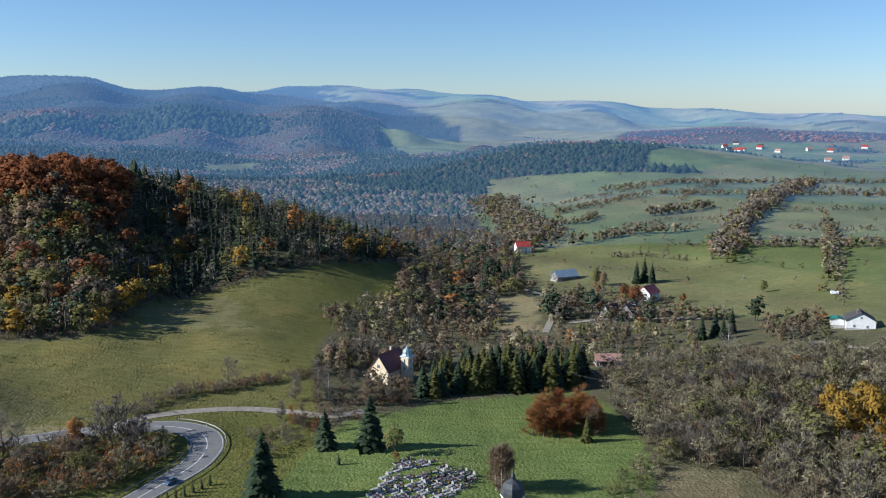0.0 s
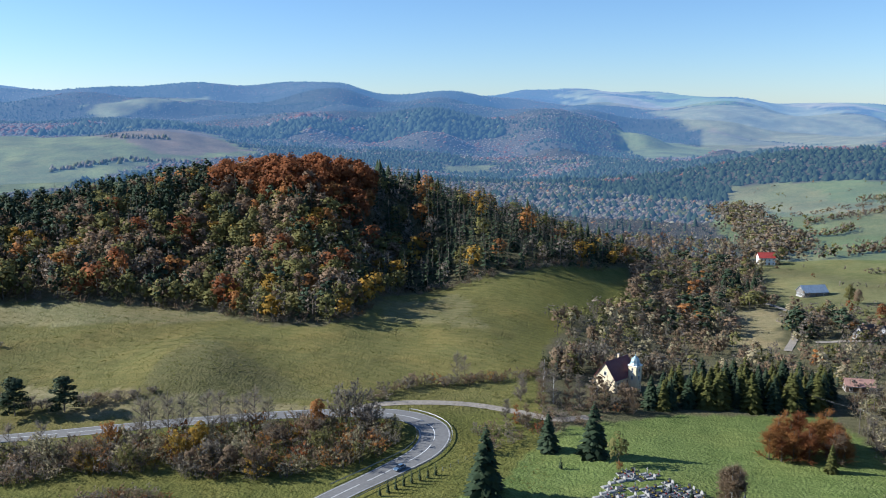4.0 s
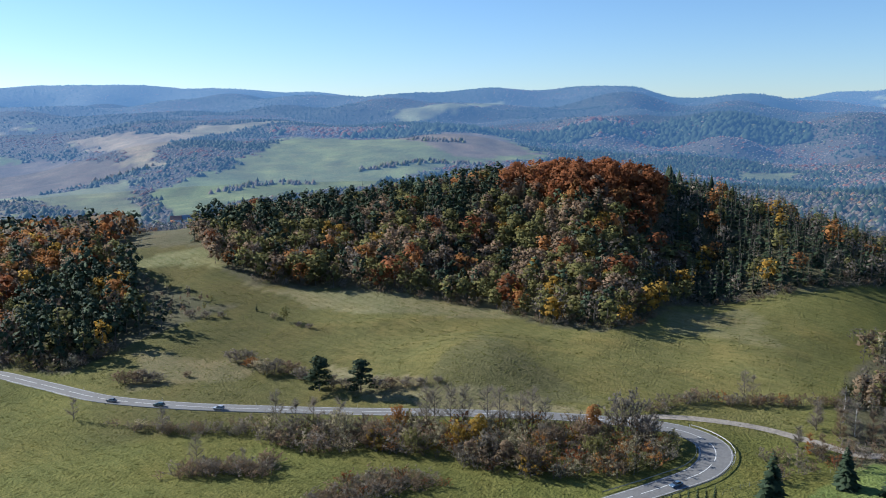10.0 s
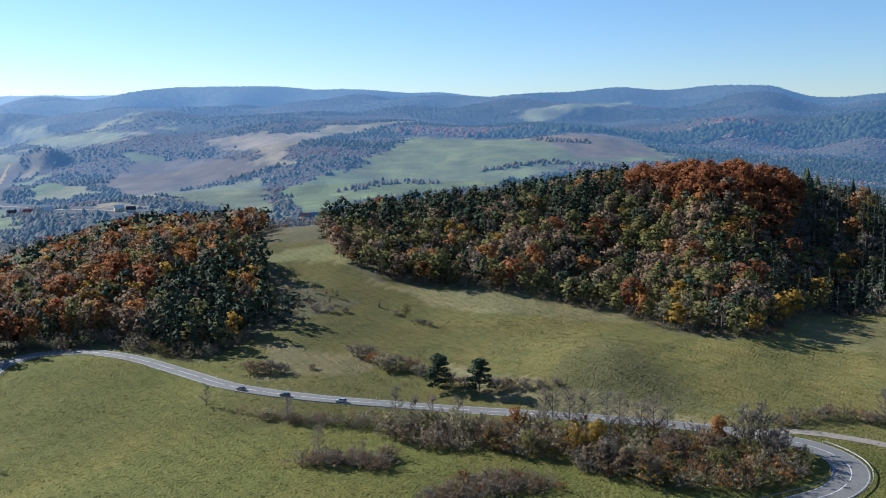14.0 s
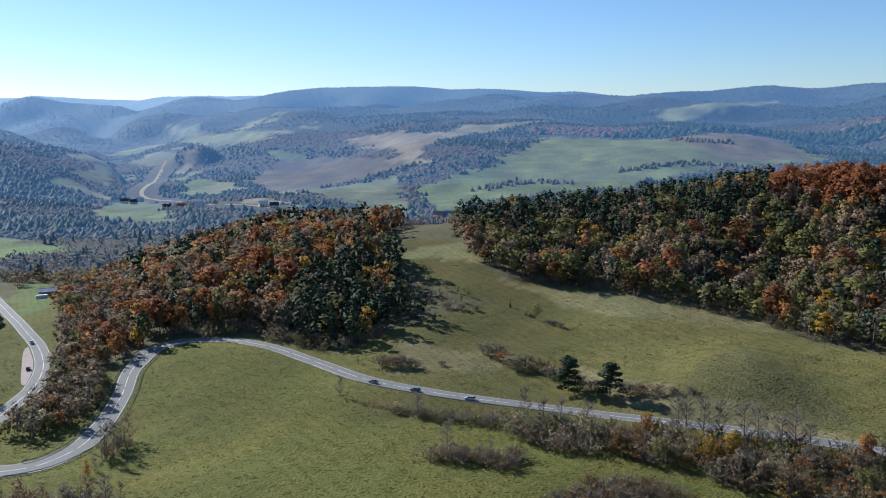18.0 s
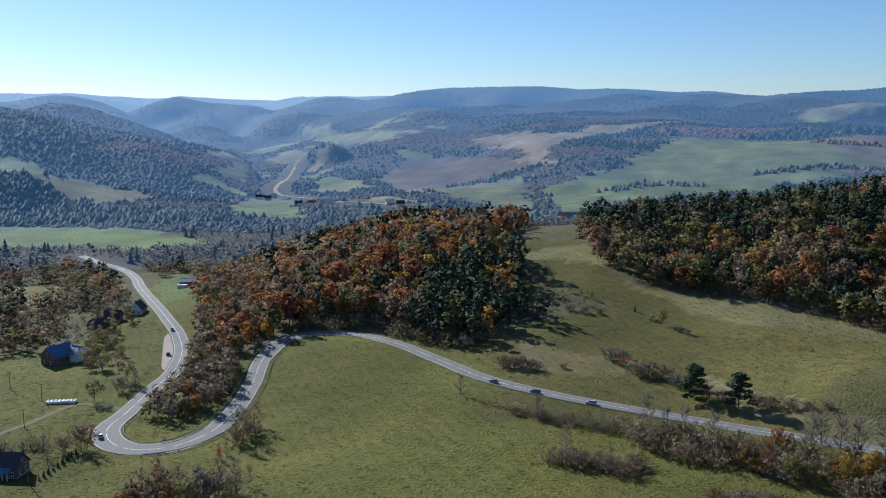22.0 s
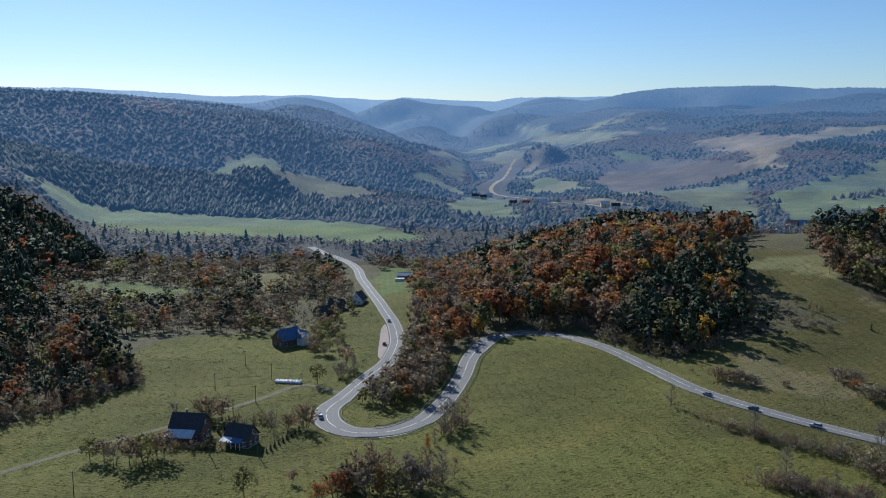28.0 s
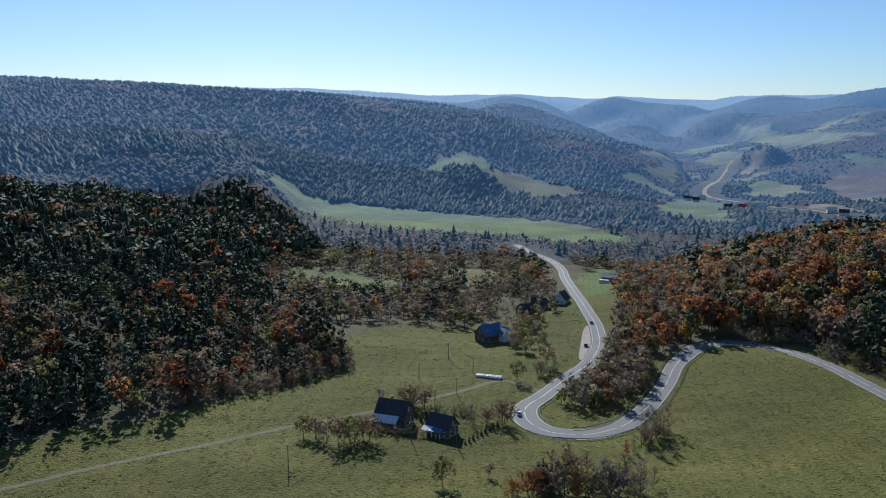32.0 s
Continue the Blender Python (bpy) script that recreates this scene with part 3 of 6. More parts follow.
def broadleaf(seed, h, w, n, size, low=0.22, lobes=9, limbs=5):
    """A leafy tree: trunk, limbs and a crown of lobes with gaps between them."""
    rng = np.random.RandomState(seed)
    top = np.array([rng.uniform(-.06, .06) * h, rng.uniform(-.06, .06) * h, h * 0.62])
    parts = [(*prism((0, 0, -0.5), top, 0.028 * h, 0.012 * h), 0)]
    cs, os = [], []
    for k in range(lobes):
        a = k * 2.4 + rng.uniform(-.4, .4)
        zf = low + (0.93 - low) * ((k + 0.5) / lobes) ** 0.9
        env = np.sin(np.pi * min(0.97, (zf - low) / (1.05 - low) * 0.75 + 0.22))
        r = w * 0.5 * env * rng.uniform(0.45, 0.8)
        c = np.array([np.cos(a) * r, np.sin(a) * r, zf * h])
        if k < limbs:
            parts.append((*prism((0, 0, h * (0.22 + 0.3 * k / limbs)), c, 0.011 * h, 0.004 * h, 3), 0))
        m = max(2, n // lobes)
        o = rng.normal(size=(m, 3))
        o /= np.linalg.norm(o, axis=1)[:, None]
        o[:, 2] = np.where(o[:, 2] < -0.5, -o[:, 2], o[:, 2])
        rad = w * rng.uniform(0.19, 0.30)
        cs.append(c + o * (rad, rad, rad * 1.05) * rng.uniform(0.7, 1.08, (m, 1)))
        os.append(o)
    v, f, n = tufts(rng, np.concatenate(cs), size, np.concatenate(os))
    parts.append((v, f, 1, rounded(v, (0, 0, h * 0.5), n)))
    return join(parts)


def twiggy(seed, h, w, n, stems=1, limbs=8, leaf=0.0, fine=0.05):
    """A tree or shrub that has shed its leaves: stems, limbs, branches and a haze of thin twigs."""
    rng = np.random.RandomState(seed)
    parts, ends = [], []
    for s in range(stems):
        a = rng.uniform(0, 6.28)
        lean = (0.05 if stems == 1 else rng.uniform(0.1, 0.38)) * w
        tip = np.array([np.cos(a) * lean, np.sin(a) * lean, h * rng.uniform(0.78, 0.95)])
        foot = np.array([np.cos(a), np.sin(a), 0]) * (0 if stems == 1 else 0.08 * w) + (0, 0, -0.4)
        parts.append((*prism(foot, tip, 0.016 * h, 0.003 * h, 4), 0))
        for k in range(limbs):
            f = rng.uniform(0.28, 0.92)
            p = foot + (tip - foot) * f
            b = k * 2.4 + rng.uniform(-.5, .5)
            reach = w * 0.5 * (1.15 - f) * rng.uniform(0.7, 1.2)
            q = p + (np.cos(b) * reach, np.sin(b) * reach, reach * rng.uniform(0.5, 1.1))
            parts.append((*prism(p, q, 0.006 * h, 0.002 * h, 3), 0))
            for g in (0.35, 0.55, 0.75, 0.95):
                ends.append((p + (q - p) * g, q - p))
    per = max(1, n // len(ends))
    base = np.repeat(np.array([e[0] for e in ends]), per, 0)
    way = np.repeat(np.array([e[1] for e in ends]), per, 0)
    way /= np.linalg.norm(way, axis=1)[:, None] + 1e-9
    m = len(base)
    way = way * 0.5 + rng.normal(size=(m, 3)) * 0.55 + (0, 0, 0.45)
    way /= np.linalg.norm(way, axis=1)[:, None]
    ln = rng.uniform(0.09, 0.2, (m, 1)) * h
    side = np.cross(way, rng.normal(size=(m, 3)))
    side /= np.linalg.norm(side, axis=1)[:, None]
    side *= fine * rng.uniform(0.6, 1.4, (m, 1)) * h * 0.1
    v = np.stack([base - side, base + way * ln, base + side], 1).reshape(-1, 3)
    parts.append((v, np.arange(m * 3).reshape(-1, 3), 1))
    if leaf:
        c = (base + way * ln * 0.7)[::4]
        v, f, n = tufts(rng, c, leaf)
        parts.append((v, f, 1, n))
    return join(parts)


def spruce_tree(seed, h, w, tiers, boughs, droop=0.28, shape=0.85):
    """A conifer: a straight trunk with whorls of drooping boughs, ragged at their ends."""
    rng = np.random.RandomState(seed)
    vs, k = [], 0
    for t in range(tiers):
        f = (t + rng.uniform(-.25, .25)) / tiers
        f = min(max(f, 0), 0.97)
        z = h * (0.06 + 0.92 * f)
        r = w * 0.5 * (1 - f) ** shape + 0.012 * w
        for b in range(max(4, int(boughs * (1 - f * 0.55)))):
            a = rng.uniform(0, 6.283)
            ln = r * rng.uniform(0.6, 1.15)
            wd = ln * rng.uniform(0.16, 0.3) + 0.004
            c, s = np.cos(a), np.sin(a)
            lift = ln * 0.12
            tip = (c * ln, s * ln, z - ln * droop)
            mid = ln * 0.6
            vs.append([(0, 0, z + lift), (c * mid - s * wd, s * mid + c * wd, z - mid * droop * 0.75 - wd * 0.25), tip,
                       (c * mid + s * wd, s * mid - c * wd, z - mid * droop * 0.75 - wd * 0.25), (c * mid, s * mid, z - mid * droop * 0.3 + lift * 0.5)])
    v = np.array(vs).reshape(-1, 3)
    i = np.arange(len(vs))[:, None] * 5
    f = np.concatenate([i + (0, 1, 4), i + (1, 2, 4), i + (2, 3, 4), i + (3, 0, 4)])
    n = unit(np.stack([v[:, 0], v[:, 1], 0.45 * np.hypot(v[:, 0], v[:, 1]) + 0.004], 1))
    n = unit(n + np.repeat(rng.normal(size=(len(vs), 3)) * 0.4, 5, 0))
    return join([(*prism((0, 0, -0.5), (0, 0, h * 0.99), 0.018 * h, 0.002 * h), 0), (v, f, 1, n)])


def pine_tree(seed, h, w, n, size, low=0.36, lobes=11):
    """A pine: bare lower trunk and clumped plates of needles above."""
    rng = np.random.RandomState(seed)
    parts = [(*prism((0, 0, -0.5), (0, 0, h * 0.93), 0.02 * h, 0.005 * h), 0)]
    cs, os = [], []
    for k in range(lobes):
        f = low + (0.96 - low) * k / lobes
        a = k * 2.4 + rng.uniform(-.4, .4)
        r = w * 0.5 * (1.1 - f) ** 0.75 * rng.uniform(0.55, 1.0)
        c = np.array([np.cos(a) * r, np.sin(a) * r, f * h + r * 0.2])
        parts.append((*prism((0, 0, f * h - 0.03 * h), c, 0.007 * h, 0.003 * h, 3), 0))
        o = rng.normal(size=(max(2, n // lobes), 3))
        o /= np.linalg.norm(o, axis=1)[:, None]
        cs.append(c + o * (w * 0.2, w * 0.2, h * 0.05) * rng.uniform(0.6, 1.1, (len(o), 1)))
        os.append(o * (0.6, 0.6, 1.2))
    v, f, n = tufts(rng, np.concatenate(cs), size, np.concatenate(os))
    parts.append((v, f, 1, rounded(v, (0, 0, h * 0.5), n)))
    return join(parts)


def simple_conifer(seed, h, w, sides=6, rings=3):
    rng = np.random.RandomState(seed)
    parts = []
    for k in range(rings):
        z0, z1 = h * k / rings * 0.9, h * min(1, (k + 1.35) / rings)
        a = np.arange(sides) * 6.283 / sides + k
        r = w * 0.5 * (1 - k / rings * 0.85) * rng.uniform(0.75, 1.2, sides)
        v = np.concatenate([np.stack([np.cos(a) * r, np.sin(a) * r, z0 + rng.uniform(-.04, .04, sides) * h], 1), [(0, 0, z1)]])
        i = np.arange(sides)
        parts.append((v, np.stack([i, (i + 1) % sides, np.full(sides, sides)], 1), 1, unit(v * (1, 1, 0) / w + (0, 0, 0.06))))
    return join(parts)


def lump(rng, c, rx, rz, sides=5, rows=2):
    """An uneven clump of foliage: rows of corners between a top and a foot."""
    a = np.arange(sides) * 6.283 / sides + rng.uniform(0, 6)
    v = []
    for k in range(rows):
        z = 0.1 if rows == 1 else 0.5 - k
        q = np.sqrt(1 - z * z * 0.8) * rng.uniform(0.72, 1.25, sides)
        v.append(np.stack([np.cos(a + k * 0.63) * q * rx, np.sin(a + k * 0.63) * q * rx, (z + rng.uniform(-.22, .22, sides)) * rz], 1))
    v = np.concatenate(v + [[(0, 0, rz)], [(0, 0, -rz)]]) + c
    i = np.arange(sides)
    j, top = (i + 1) % sides, rows * sides
    f = [np.stack([i, j, np.full(sides, top)], 1)]
    for k in range(rows - 1):
        f += [np.stack([i + k * sides, i + (k + 1) * sides, j + k * sides], 1), np.stack([j + k * sides, i + (k + 1) * sides, j + (k + 1) * sides], 1)]
    f.append(np.stack([j + top - sides, i + top - sides, np.full(sides, top + 1)], 1))
    return v, np.concatenate(f), unit((v - c) / (rx, rx, rz))


def simple_crown(seed, h, w, sides=6):
    """A far tree: one uneven dome of foliage down to the undergrowth."""
    rng = np.random.RandomState(seed)
    a = np.arange(sides) * 6.283 / sides + rng.uniform(0, 6)
    r = w * 0.5 * rng.uniform(0.75, 1.2, sides)
    v = np.concatenate([np.stack([np.cos(a) * r, np.sin(a) * r, rng.uniform(-0.12, 0.12, sides) * h], 1), [(rng.uniform(-.1, .1) * w, rng.uniform(-.1, .1) * w, h)]])
    i = np.arange(sides)
    n = np.concatenate([np.stack([np.cos(a), np.sin(a), np.full(sides, 0.5)], 1), [(0, 0, 1)]])
    return join([(v, np.stack([i, (i + 1) % sides, np.full(sides, sides)], 1), 1, unit(n))])


def leafy(seed, h, w, lumps, n, size, low=0.2, rows=2, twigs=0, trunk=True, core=0.66):
    """A wood tree: trunk, overlapping clumps of uneven outline, loose leaves and fine twigs round them."""
    rng = np.random.RandomState(seed)
    parts = [(*prism((0, 0, -0.5), (0, 0, h * 0.7), 0.022 * h, 0.008 * h, 3), 0)] if trunk else []
    cs, os = [], []
    for k in range(lumps):
        f = (k + 0.5) / lumps
        zf = low + 0.12 + (0.78 - low) * f
        r = w * 0.5 * np.sin(np.pi * (0.24 + 0.64 * f)) * rng.uniform(0.4, 0.72)
        a = k * 2.4 + rng.uniform(-.5, .5)
        c = np.array([np.cos(a) * r, np.sin(a) * r, zf * h])
        rad = w * rng.uniform(0.2, 0.29)
        rz = min(rad * rng.uniform(0.9, 1.3), h * 0.98 - c[2])
        v, f, n_ = lump(rng, c, rad * core, rz * core, 5, rows)
        parts.append((v, f, 1, rounded(v, (0, 0, h * 0.45), n_, 0.15)))
        m = max(1, n // lumps)
        o = rng.normal(size=(m, 3))
        o /= np.linalg.norm(o, axis=1)[:, None]
        o[:, 2] = np.where(o[:, 2] < -0.3, -o[:, 2], o[:, 2])
        cs.append(c + o * (rad, rad, rz) * rng.uniform(0.6, 1.12, (m, 1)))
        os.append(o)
    cs, os = np.concatenate(cs), np.concatenate(os)
    if n:
        v, f, n_ = tufts(rng, cs, size, os)
        parts.append((v, f, 1, rounded(v, (0, 0, h * 0.45), n_)))
    if twigs:
        base = np.repeat(cs, twigs, 0)
        way = np.repeat(os, twigs, 0) * 0.6 + rng.normal(size=base.shape) * 0.4 + (0, 0, 0.6)
        way /= np.linalg.norm(way, axis=1)[:, None]
        side = np.cross(way, rng.normal(size=base.shape))
        side *= 0.0075 * h / (np.linalg.norm(side, axis=1)[:, None] + 1e-9)
        v = np.stack([base - side, base + way * rng.uniform(0.06, 0.15, (len(base), 1)) * h, base + side], 1).reshape(-1, 3)
        parts.append((v, np.arange(len(v)).reshape(-1, 3), 1))
    return join(parts)


NEAR, MID, FAR = {}, {}, {}
for kind in KINDS:
    n = 3
    if kind in ("spruce", "larch"):
        NEAR[kind] = [spruce_tree(i + 3, 1, 0.38, 30, 22, 0.4, 0.85) for i in range(n)]
        MID[kind] = [spruce_tree(i + 13, 1, 0.40, 8, 6, 0.42, 0.8) for i in range(n)]
        FAR[kind] = [simple_crown(i + 20, 1, 0.62, 5) for i in range(n)]
    elif kind == "pine":
        NEAR[kind] = [pine_tree(i, 1, 0.62, 1900, 0.03, 0.1, 22) for i in range(n)]
        MID[kind] = [leafy(i + 9, 1, 0.46, 8, 72, 0.044, 0.12, 1, 0, True, 0.6) for i in range(n)]
        FAR[kind] = [simple_crown(i + 40, 1, 0.62) for i in range(n)]
    elif kind == "grey":
        NEAR[kind] = [twiggy(i, 1, 0.6, 1500, 1, 12) for i in range(n)]
        MID[kind] = [leafy(i + 9, 1, 0.66, 5, 25, 0.034, 0.1, 1, 6, True, 0.4) for i in range(n)]
        FAR[kind] = [simple_crown(i + 50, 1, 1.0) for i in range(n)]
    else:
        NEAR[kind] = [broadleaf(i + 7 * len(kind), 1, 0.66, 1500, 0.03) for i in range(n)]
        MID[kind] = [leafy(i + 17 * len(kind), 1, 0.72, 6, 72, 0.056, 0.12, 1, 0, True, 0.5) for i in range(n)]
        FAR[kind] = [simple_crown(i + 5, 1, 1.05) for i in range(n)]
FINE = dict(MID)
LOW = {k: ([simple_conifer(i + 13, 1, 0.46, 7, 5) for i in range(3)] if k in ("spruce", "larch") else [leafy(i + 57, 1, 0.95, 3, 24, 0.09, 0.02, 1, 0, False, 0.55) for i in range(3)]) for k in KINDS}
for kind in ("olive", "brown", "rust", "orange", "yellow", "willow"):
    FINE[kind] = [leafy(i + 17 * len(kind) + 3, 1, 0.74, 8, 136, 0.050, 0.1, 1, 0, True, 0.5) for i in range(3)]
FINE["grey"] = [leafy(i + 9, 1, 0.62, 7, 35, 0.028, 0.1, 1, 5, True, 0.4) for i in range(3)]
DOME = {k: ([simple_conifer(i + 13, 1, 0.46, 6, 3) for i in range(3)] if k in ("spruce", "larch") else [leafy(i + 57, 1, 0.95, 3, 15, 0.09, 0.02, 1, 0, False, 0.62) for i in range(3)]) for k in KINDS}
SHRUB = {k: [twiggy(i + 31, 1, 1.3, 250, 5, 3, 0.05, 0.13) for i in range(3)] for k in ("grey", "brown", "olive", "willow", "orange", "rust", "yellow")}
NEAR_LIGHT = {"willow": [twiggy(i + 5, 1, 0.95, 420, 4, 4, 0.034, 0.08) for i in range(3)], "grey": [twiggy(i + 25, 1, 0.8, 430, 3, 5, 0.0, 0.09) for i in range(3)], "brown": [twiggy(i + 15, 1, 0.75, 400, 2, 6, 0.026, 0.08) for i in range(3)],
              "olive": [broadleaf(i + 92, 1, 0.85, 300, 0.045, 0.12, 12, 3) for i in range(3)], "orange": [twiggy(i + 35, 1, 0.7, 360, 2, 6, 0.034, 0.08) for i in range(3)]}


def stand(name, xy, kinds, heights, shapes, label, seed=0, category="woodland", leaves=None, spread_out=1.0):
    """Many trees as one wood: xy places, a kind and a height for each."""
    rng = np.random.RandomState(seed)
    kinds, heights = np.asarray(kinds), np.asarray(heights, float)
    z = ground_z(xy[:, 0], xy[:, 1])
    vs, fs, ms, ns, ts, k0 = [], [], [], [], [], 0
    pick = rng.randint(0, 3, len(xy))
    for kind in KINDS:
        if kind not in shapes:
            continue
        for p in range(3):
            sel = np.where((kinds == kind) & (pick == p))[0]
            if not len(sel):
                continue
            v, f, m, nv = shapes[kind][p]
            a = rng.uniform(0, 6.283, len(sel))
            h = heights[sel]
            wide = h * rng.uniform(0.9, 1.4, len(sel)) * spread_out
            c, s = np.cos(a) * wide, np.sin(a) * wide
            X = v[None, :, 0] * c[:, None] - v[None, :, 1] * s[:, None] + xy[sel, 0, None]
            Y = v[None, :, 0] * s[:, None] + v[None, :, 1] * c[:, None] + xy[sel, 1, None]
            Z = v[None, :, 2] * h[:, None] + z[sel, None]
            vs.append(np.stack([X, Y, Z], -1).reshape(-1, 3))
            ca, sa = np.cos(a)[:, None], np.sin(a)[:, None]
            ns.append(np.stack([nv[:, 0] * ca - nv[:, 1] * sa, nv[:, 0] * sa + nv[:, 1] * ca, np.broadcast_to(nv[:, 2], X.shape)], -1).reshape(-1, 3).astype(np.float32))
            fs.append((f[None] + (np.arange(len(sel)) * len(v))[:, None, None] + k0).reshape(-1, 3))
            ts.append(np.repeat(rng.rand(len(sel)), len(v)))
            ms.append(np.tile(np.where(m == 0, 0, 1 + KINDS.index(kind)), len(sel)))
            k0 += len(sel) * len(v)
    ob = mesh_from(name, np.concatenate(vs), np.concatenate(fs), [BARK] + [(leaves or LEAF)[k] for k in KINDS], np.concatenate(ms), normals=np.concatenate(ns), tone=np.concatenate(ts))
    return tagged(ob, label, category, kind="stuff")


def sow(ring, step, seed, jitter=0.62):
    """Places on a loose grid inside an outline."""
    rng = np.random.RandomState(seed)
    p = np.array([at(b, d) for b, d in ring])
    gx, gy = np.meshgrid(np.arange(p[:, 0].min(), p[:, 0].max(), step), np.arange(p[:, 1].min(), p[:, 1].max(), step))
    x = gx.ravel() + rng.uniform(-jitter, jitter, gx.size) * step
    y = gy.ravel() + rng.uniform(-jitter, jitter, gx.size) * step
    k = inside(x, y, ring)
    return np.stack([x[k], y[k]], 1)


def choose(rng, weights, n):
    names = list(weights)
    w = np.array([weights[k] for k in names], float)
    return np.array(names)[rng.choice(len(names), n, p=w / w.sum())]


def polar(xy):
    return np.degrees(np.arctan2(-xy[:, 0], xy[:, 1])), np.hypot(xy[:, 0], xy[:, 1]) / UNIT


def tree_heights(rng, kinds):
    base = {"spruce": 19, "pine": 18, "olive": 14, "yellow": 14, "orange": 15, "rust": 17, "brown": 14, "grey": 14, "willow": 9, "larch": 15}
    return np.array([base[k] for k in kinds]) * rng.uniform(0.62, 1.18, len(kinds))


HILL_1 = [(39.8, 430), (37.7, 406), (32, 398), (26.7, 381), (22, 368), (18, 345), (14, 338), (11.5, 352), (9.7, 392), (6, 418), (1.5, 435), (-4.8, 480), (-7, 560), (0, 640), (14, 680), (28, 640), (38, 560), (41.5, 480)]
HILL_2 = [(65.4, 560), (65.8, 470), (66.4, 390), (63.9, 350), (62.6, 362), (60.6, 384), (55, 374), (49.2, 330), (45.8, 345), (40.2, 372), (38.4, 378), (40.2, 386), (42.6, 412), (45.0, 438), (47.8, 458), (45, 520), (43, 640), (52, 760), (60, 720), (64.4, 640)]
HILL_3 = [(112, 243), (106, 249), (102, 261), (98, 263), (95, 273), (89.5, 292), (84.2, 320), (84.9, 348), (88.4, 392), (91, 460), (89.5, 560), (86, 620), (88, 840), (100, 860), (112, 700)]


def hill_woods():
    rng = np.random.RandomState(5)
    xy = sow(HILL_1, 7.0, 1, 0.5)
    b, d = polar(xy)
    n = len(xy)
    patch = waves(xy[:, 0], xy[:, 1], 70, 2) + rng.normal(size=n) * 0.35
    kinds = choose(rng, {"olive": 4.4, "brown": 4.4, "grey": 2.2, "pine": 2.2, "orange": 0.9, "yellow": 0.35, "spruce": 0.8, "rust": 0.5}, n)
    top = mound(xy[:, 0] / UNIT, xy[:, 1] / UNIT, 13.5, 525, 72, 62) + patch * 0.12
    k = (top > 0.42) & (b > 10.5)
    kinds[k] = choose(rng, {"rust": 8, "brown": 1.2, "orange": 1.4, "spruce": 0.5}, k.sum())
    k = (b < 12) & (d < 570) & (patch > -1.2) & ((top < 0.42) | (b < 10.5))
    kinds[k] = choose(rng, {"spruce": 9, "grey": 1.1, "yellow": 0.25, "olive": 0.6, "orange": 0.2}, k.sum())
    k = (b < 6.5) & (d > 545)
    kinds[k] = choose(rng, {"yellow": 1.6, "brown": 2.2, "grey": 2.4, "spruce": 2.2, "olive": 1.8, "orange": 0.8}, k.sum())
    k = (b > 21) & (d > 465) & (patch > -0.6)
    kinds[k] = choose(rng, {"pine": 6, "spruce": 1.5, "olive": 0.7, "brown": 0.5}, k.sum())
    k = (b < 23) & (b > 9) & (d < 470) & (patch > 0.2)
    kinds[k] = choose(rng, {"olive": 5, "yellow": 0.5, "brown": 2, "grey": 1.2, "rust": 0.6}, k.sum())
    h = tree_heights(rng, kinds)
    for back in (False, True):
        k = (d > 550) == back
        stand("hill_woodland", xy[k], kinds[k], h[k], DOME if back else FINE, "mixed autumn wood on a rounded hill, rust beeches at its top", spread_out=1.0)

    xy = sow(HILL_2, 6.8, 2, 0.5)
    b, d = polar(xy)
    n = len(xy)
    patch = waves(xy[:, 0], xy[:, 1], 80, 12) + rng.normal(size=n) * 0.35
    kinds = choose(rng, {"brown": 5, "rust": 1.8, "orange": 1.9, "olive": 2.6, "grey": 3.4, "pine": 2.4, "yellow": 0.8}, n)
    k = (b < 51.5) & (d < 425) & (patch > -1.3)
    kinds[k] = choose(rng, {"pine": 8, "spruce": 2, "olive": 1.0, "brown": 0.7, "yellow": 0.5}, k.sum())
    k = (b < 44.8) & (d > 360) & (d < 460)
    kinds[k] = choose(rng, {"grey": 4, "brown": 4, "olive": 1}, k.sum())
    k = (d > 560) & (patch > 0)
    kinds[k] = choose(rng, {"grey": 2, "pine": 2.5, "yellow": 1.1, "brown": 3, "orange": 1}, k.sum())
    k = (b > 62)
    kinds[k] = choose(rng, {"brown": 4, "orange": 1.2, "grey": 4, "rust": 0.7, "olive": 1.4}, k.sum())
    h = tree_heights(rng, kinds) * np.where(d > 560, 0.8, 1) * np.where(b > 62, 0.75, 1) * np.where((b < 44.8) & (d > 360), 0.25, 1.1)
    for back in (False, True):
        k = (d > 500) == back
        stand("autumn_woodland", xy[k], kinds[k], h[k], LOW if back else FINE, "autumn wood of rust, orange and brown trees above the road", 3, spread_out=0.9)

    xy = sow(HILL_3, 7.6, 3, 0.5)
    b, d = polar(xy)
    n = len(xy)
    patch = waves(xy[:, 0], xy[:, 1], 90, 22) + rng.normal(size=n) * 0.3
    kinds = choose(rng, {"pine": 5, "spruce": 5, "grey": 0.6, "brown": 0.7, "olive": 0.7, "rust": 0.15}, n)
    k = (patch > 0.8) | ((d < 296) & (b < 100)) | ((b < 91.5) & (d < 400) & (patch > 0.35))
    kinds[k] = choose(rng, {"rust": 0.7, "brown": 3.6, "orange": 0.4, "grey": 3.6, "olive": 3.0, "pine": 2.6}, k.sum())
    k = (d > 660) & (patch > 0.6)
    kinds[k] = choose(rng, {"rust": 1, "brown": 3, "pine": 4, "grey": 1.6}, k.sum())
    h = tree_heights(rng, kinds) * np.where((d < 330) & (b < 93), 0.75, 1)
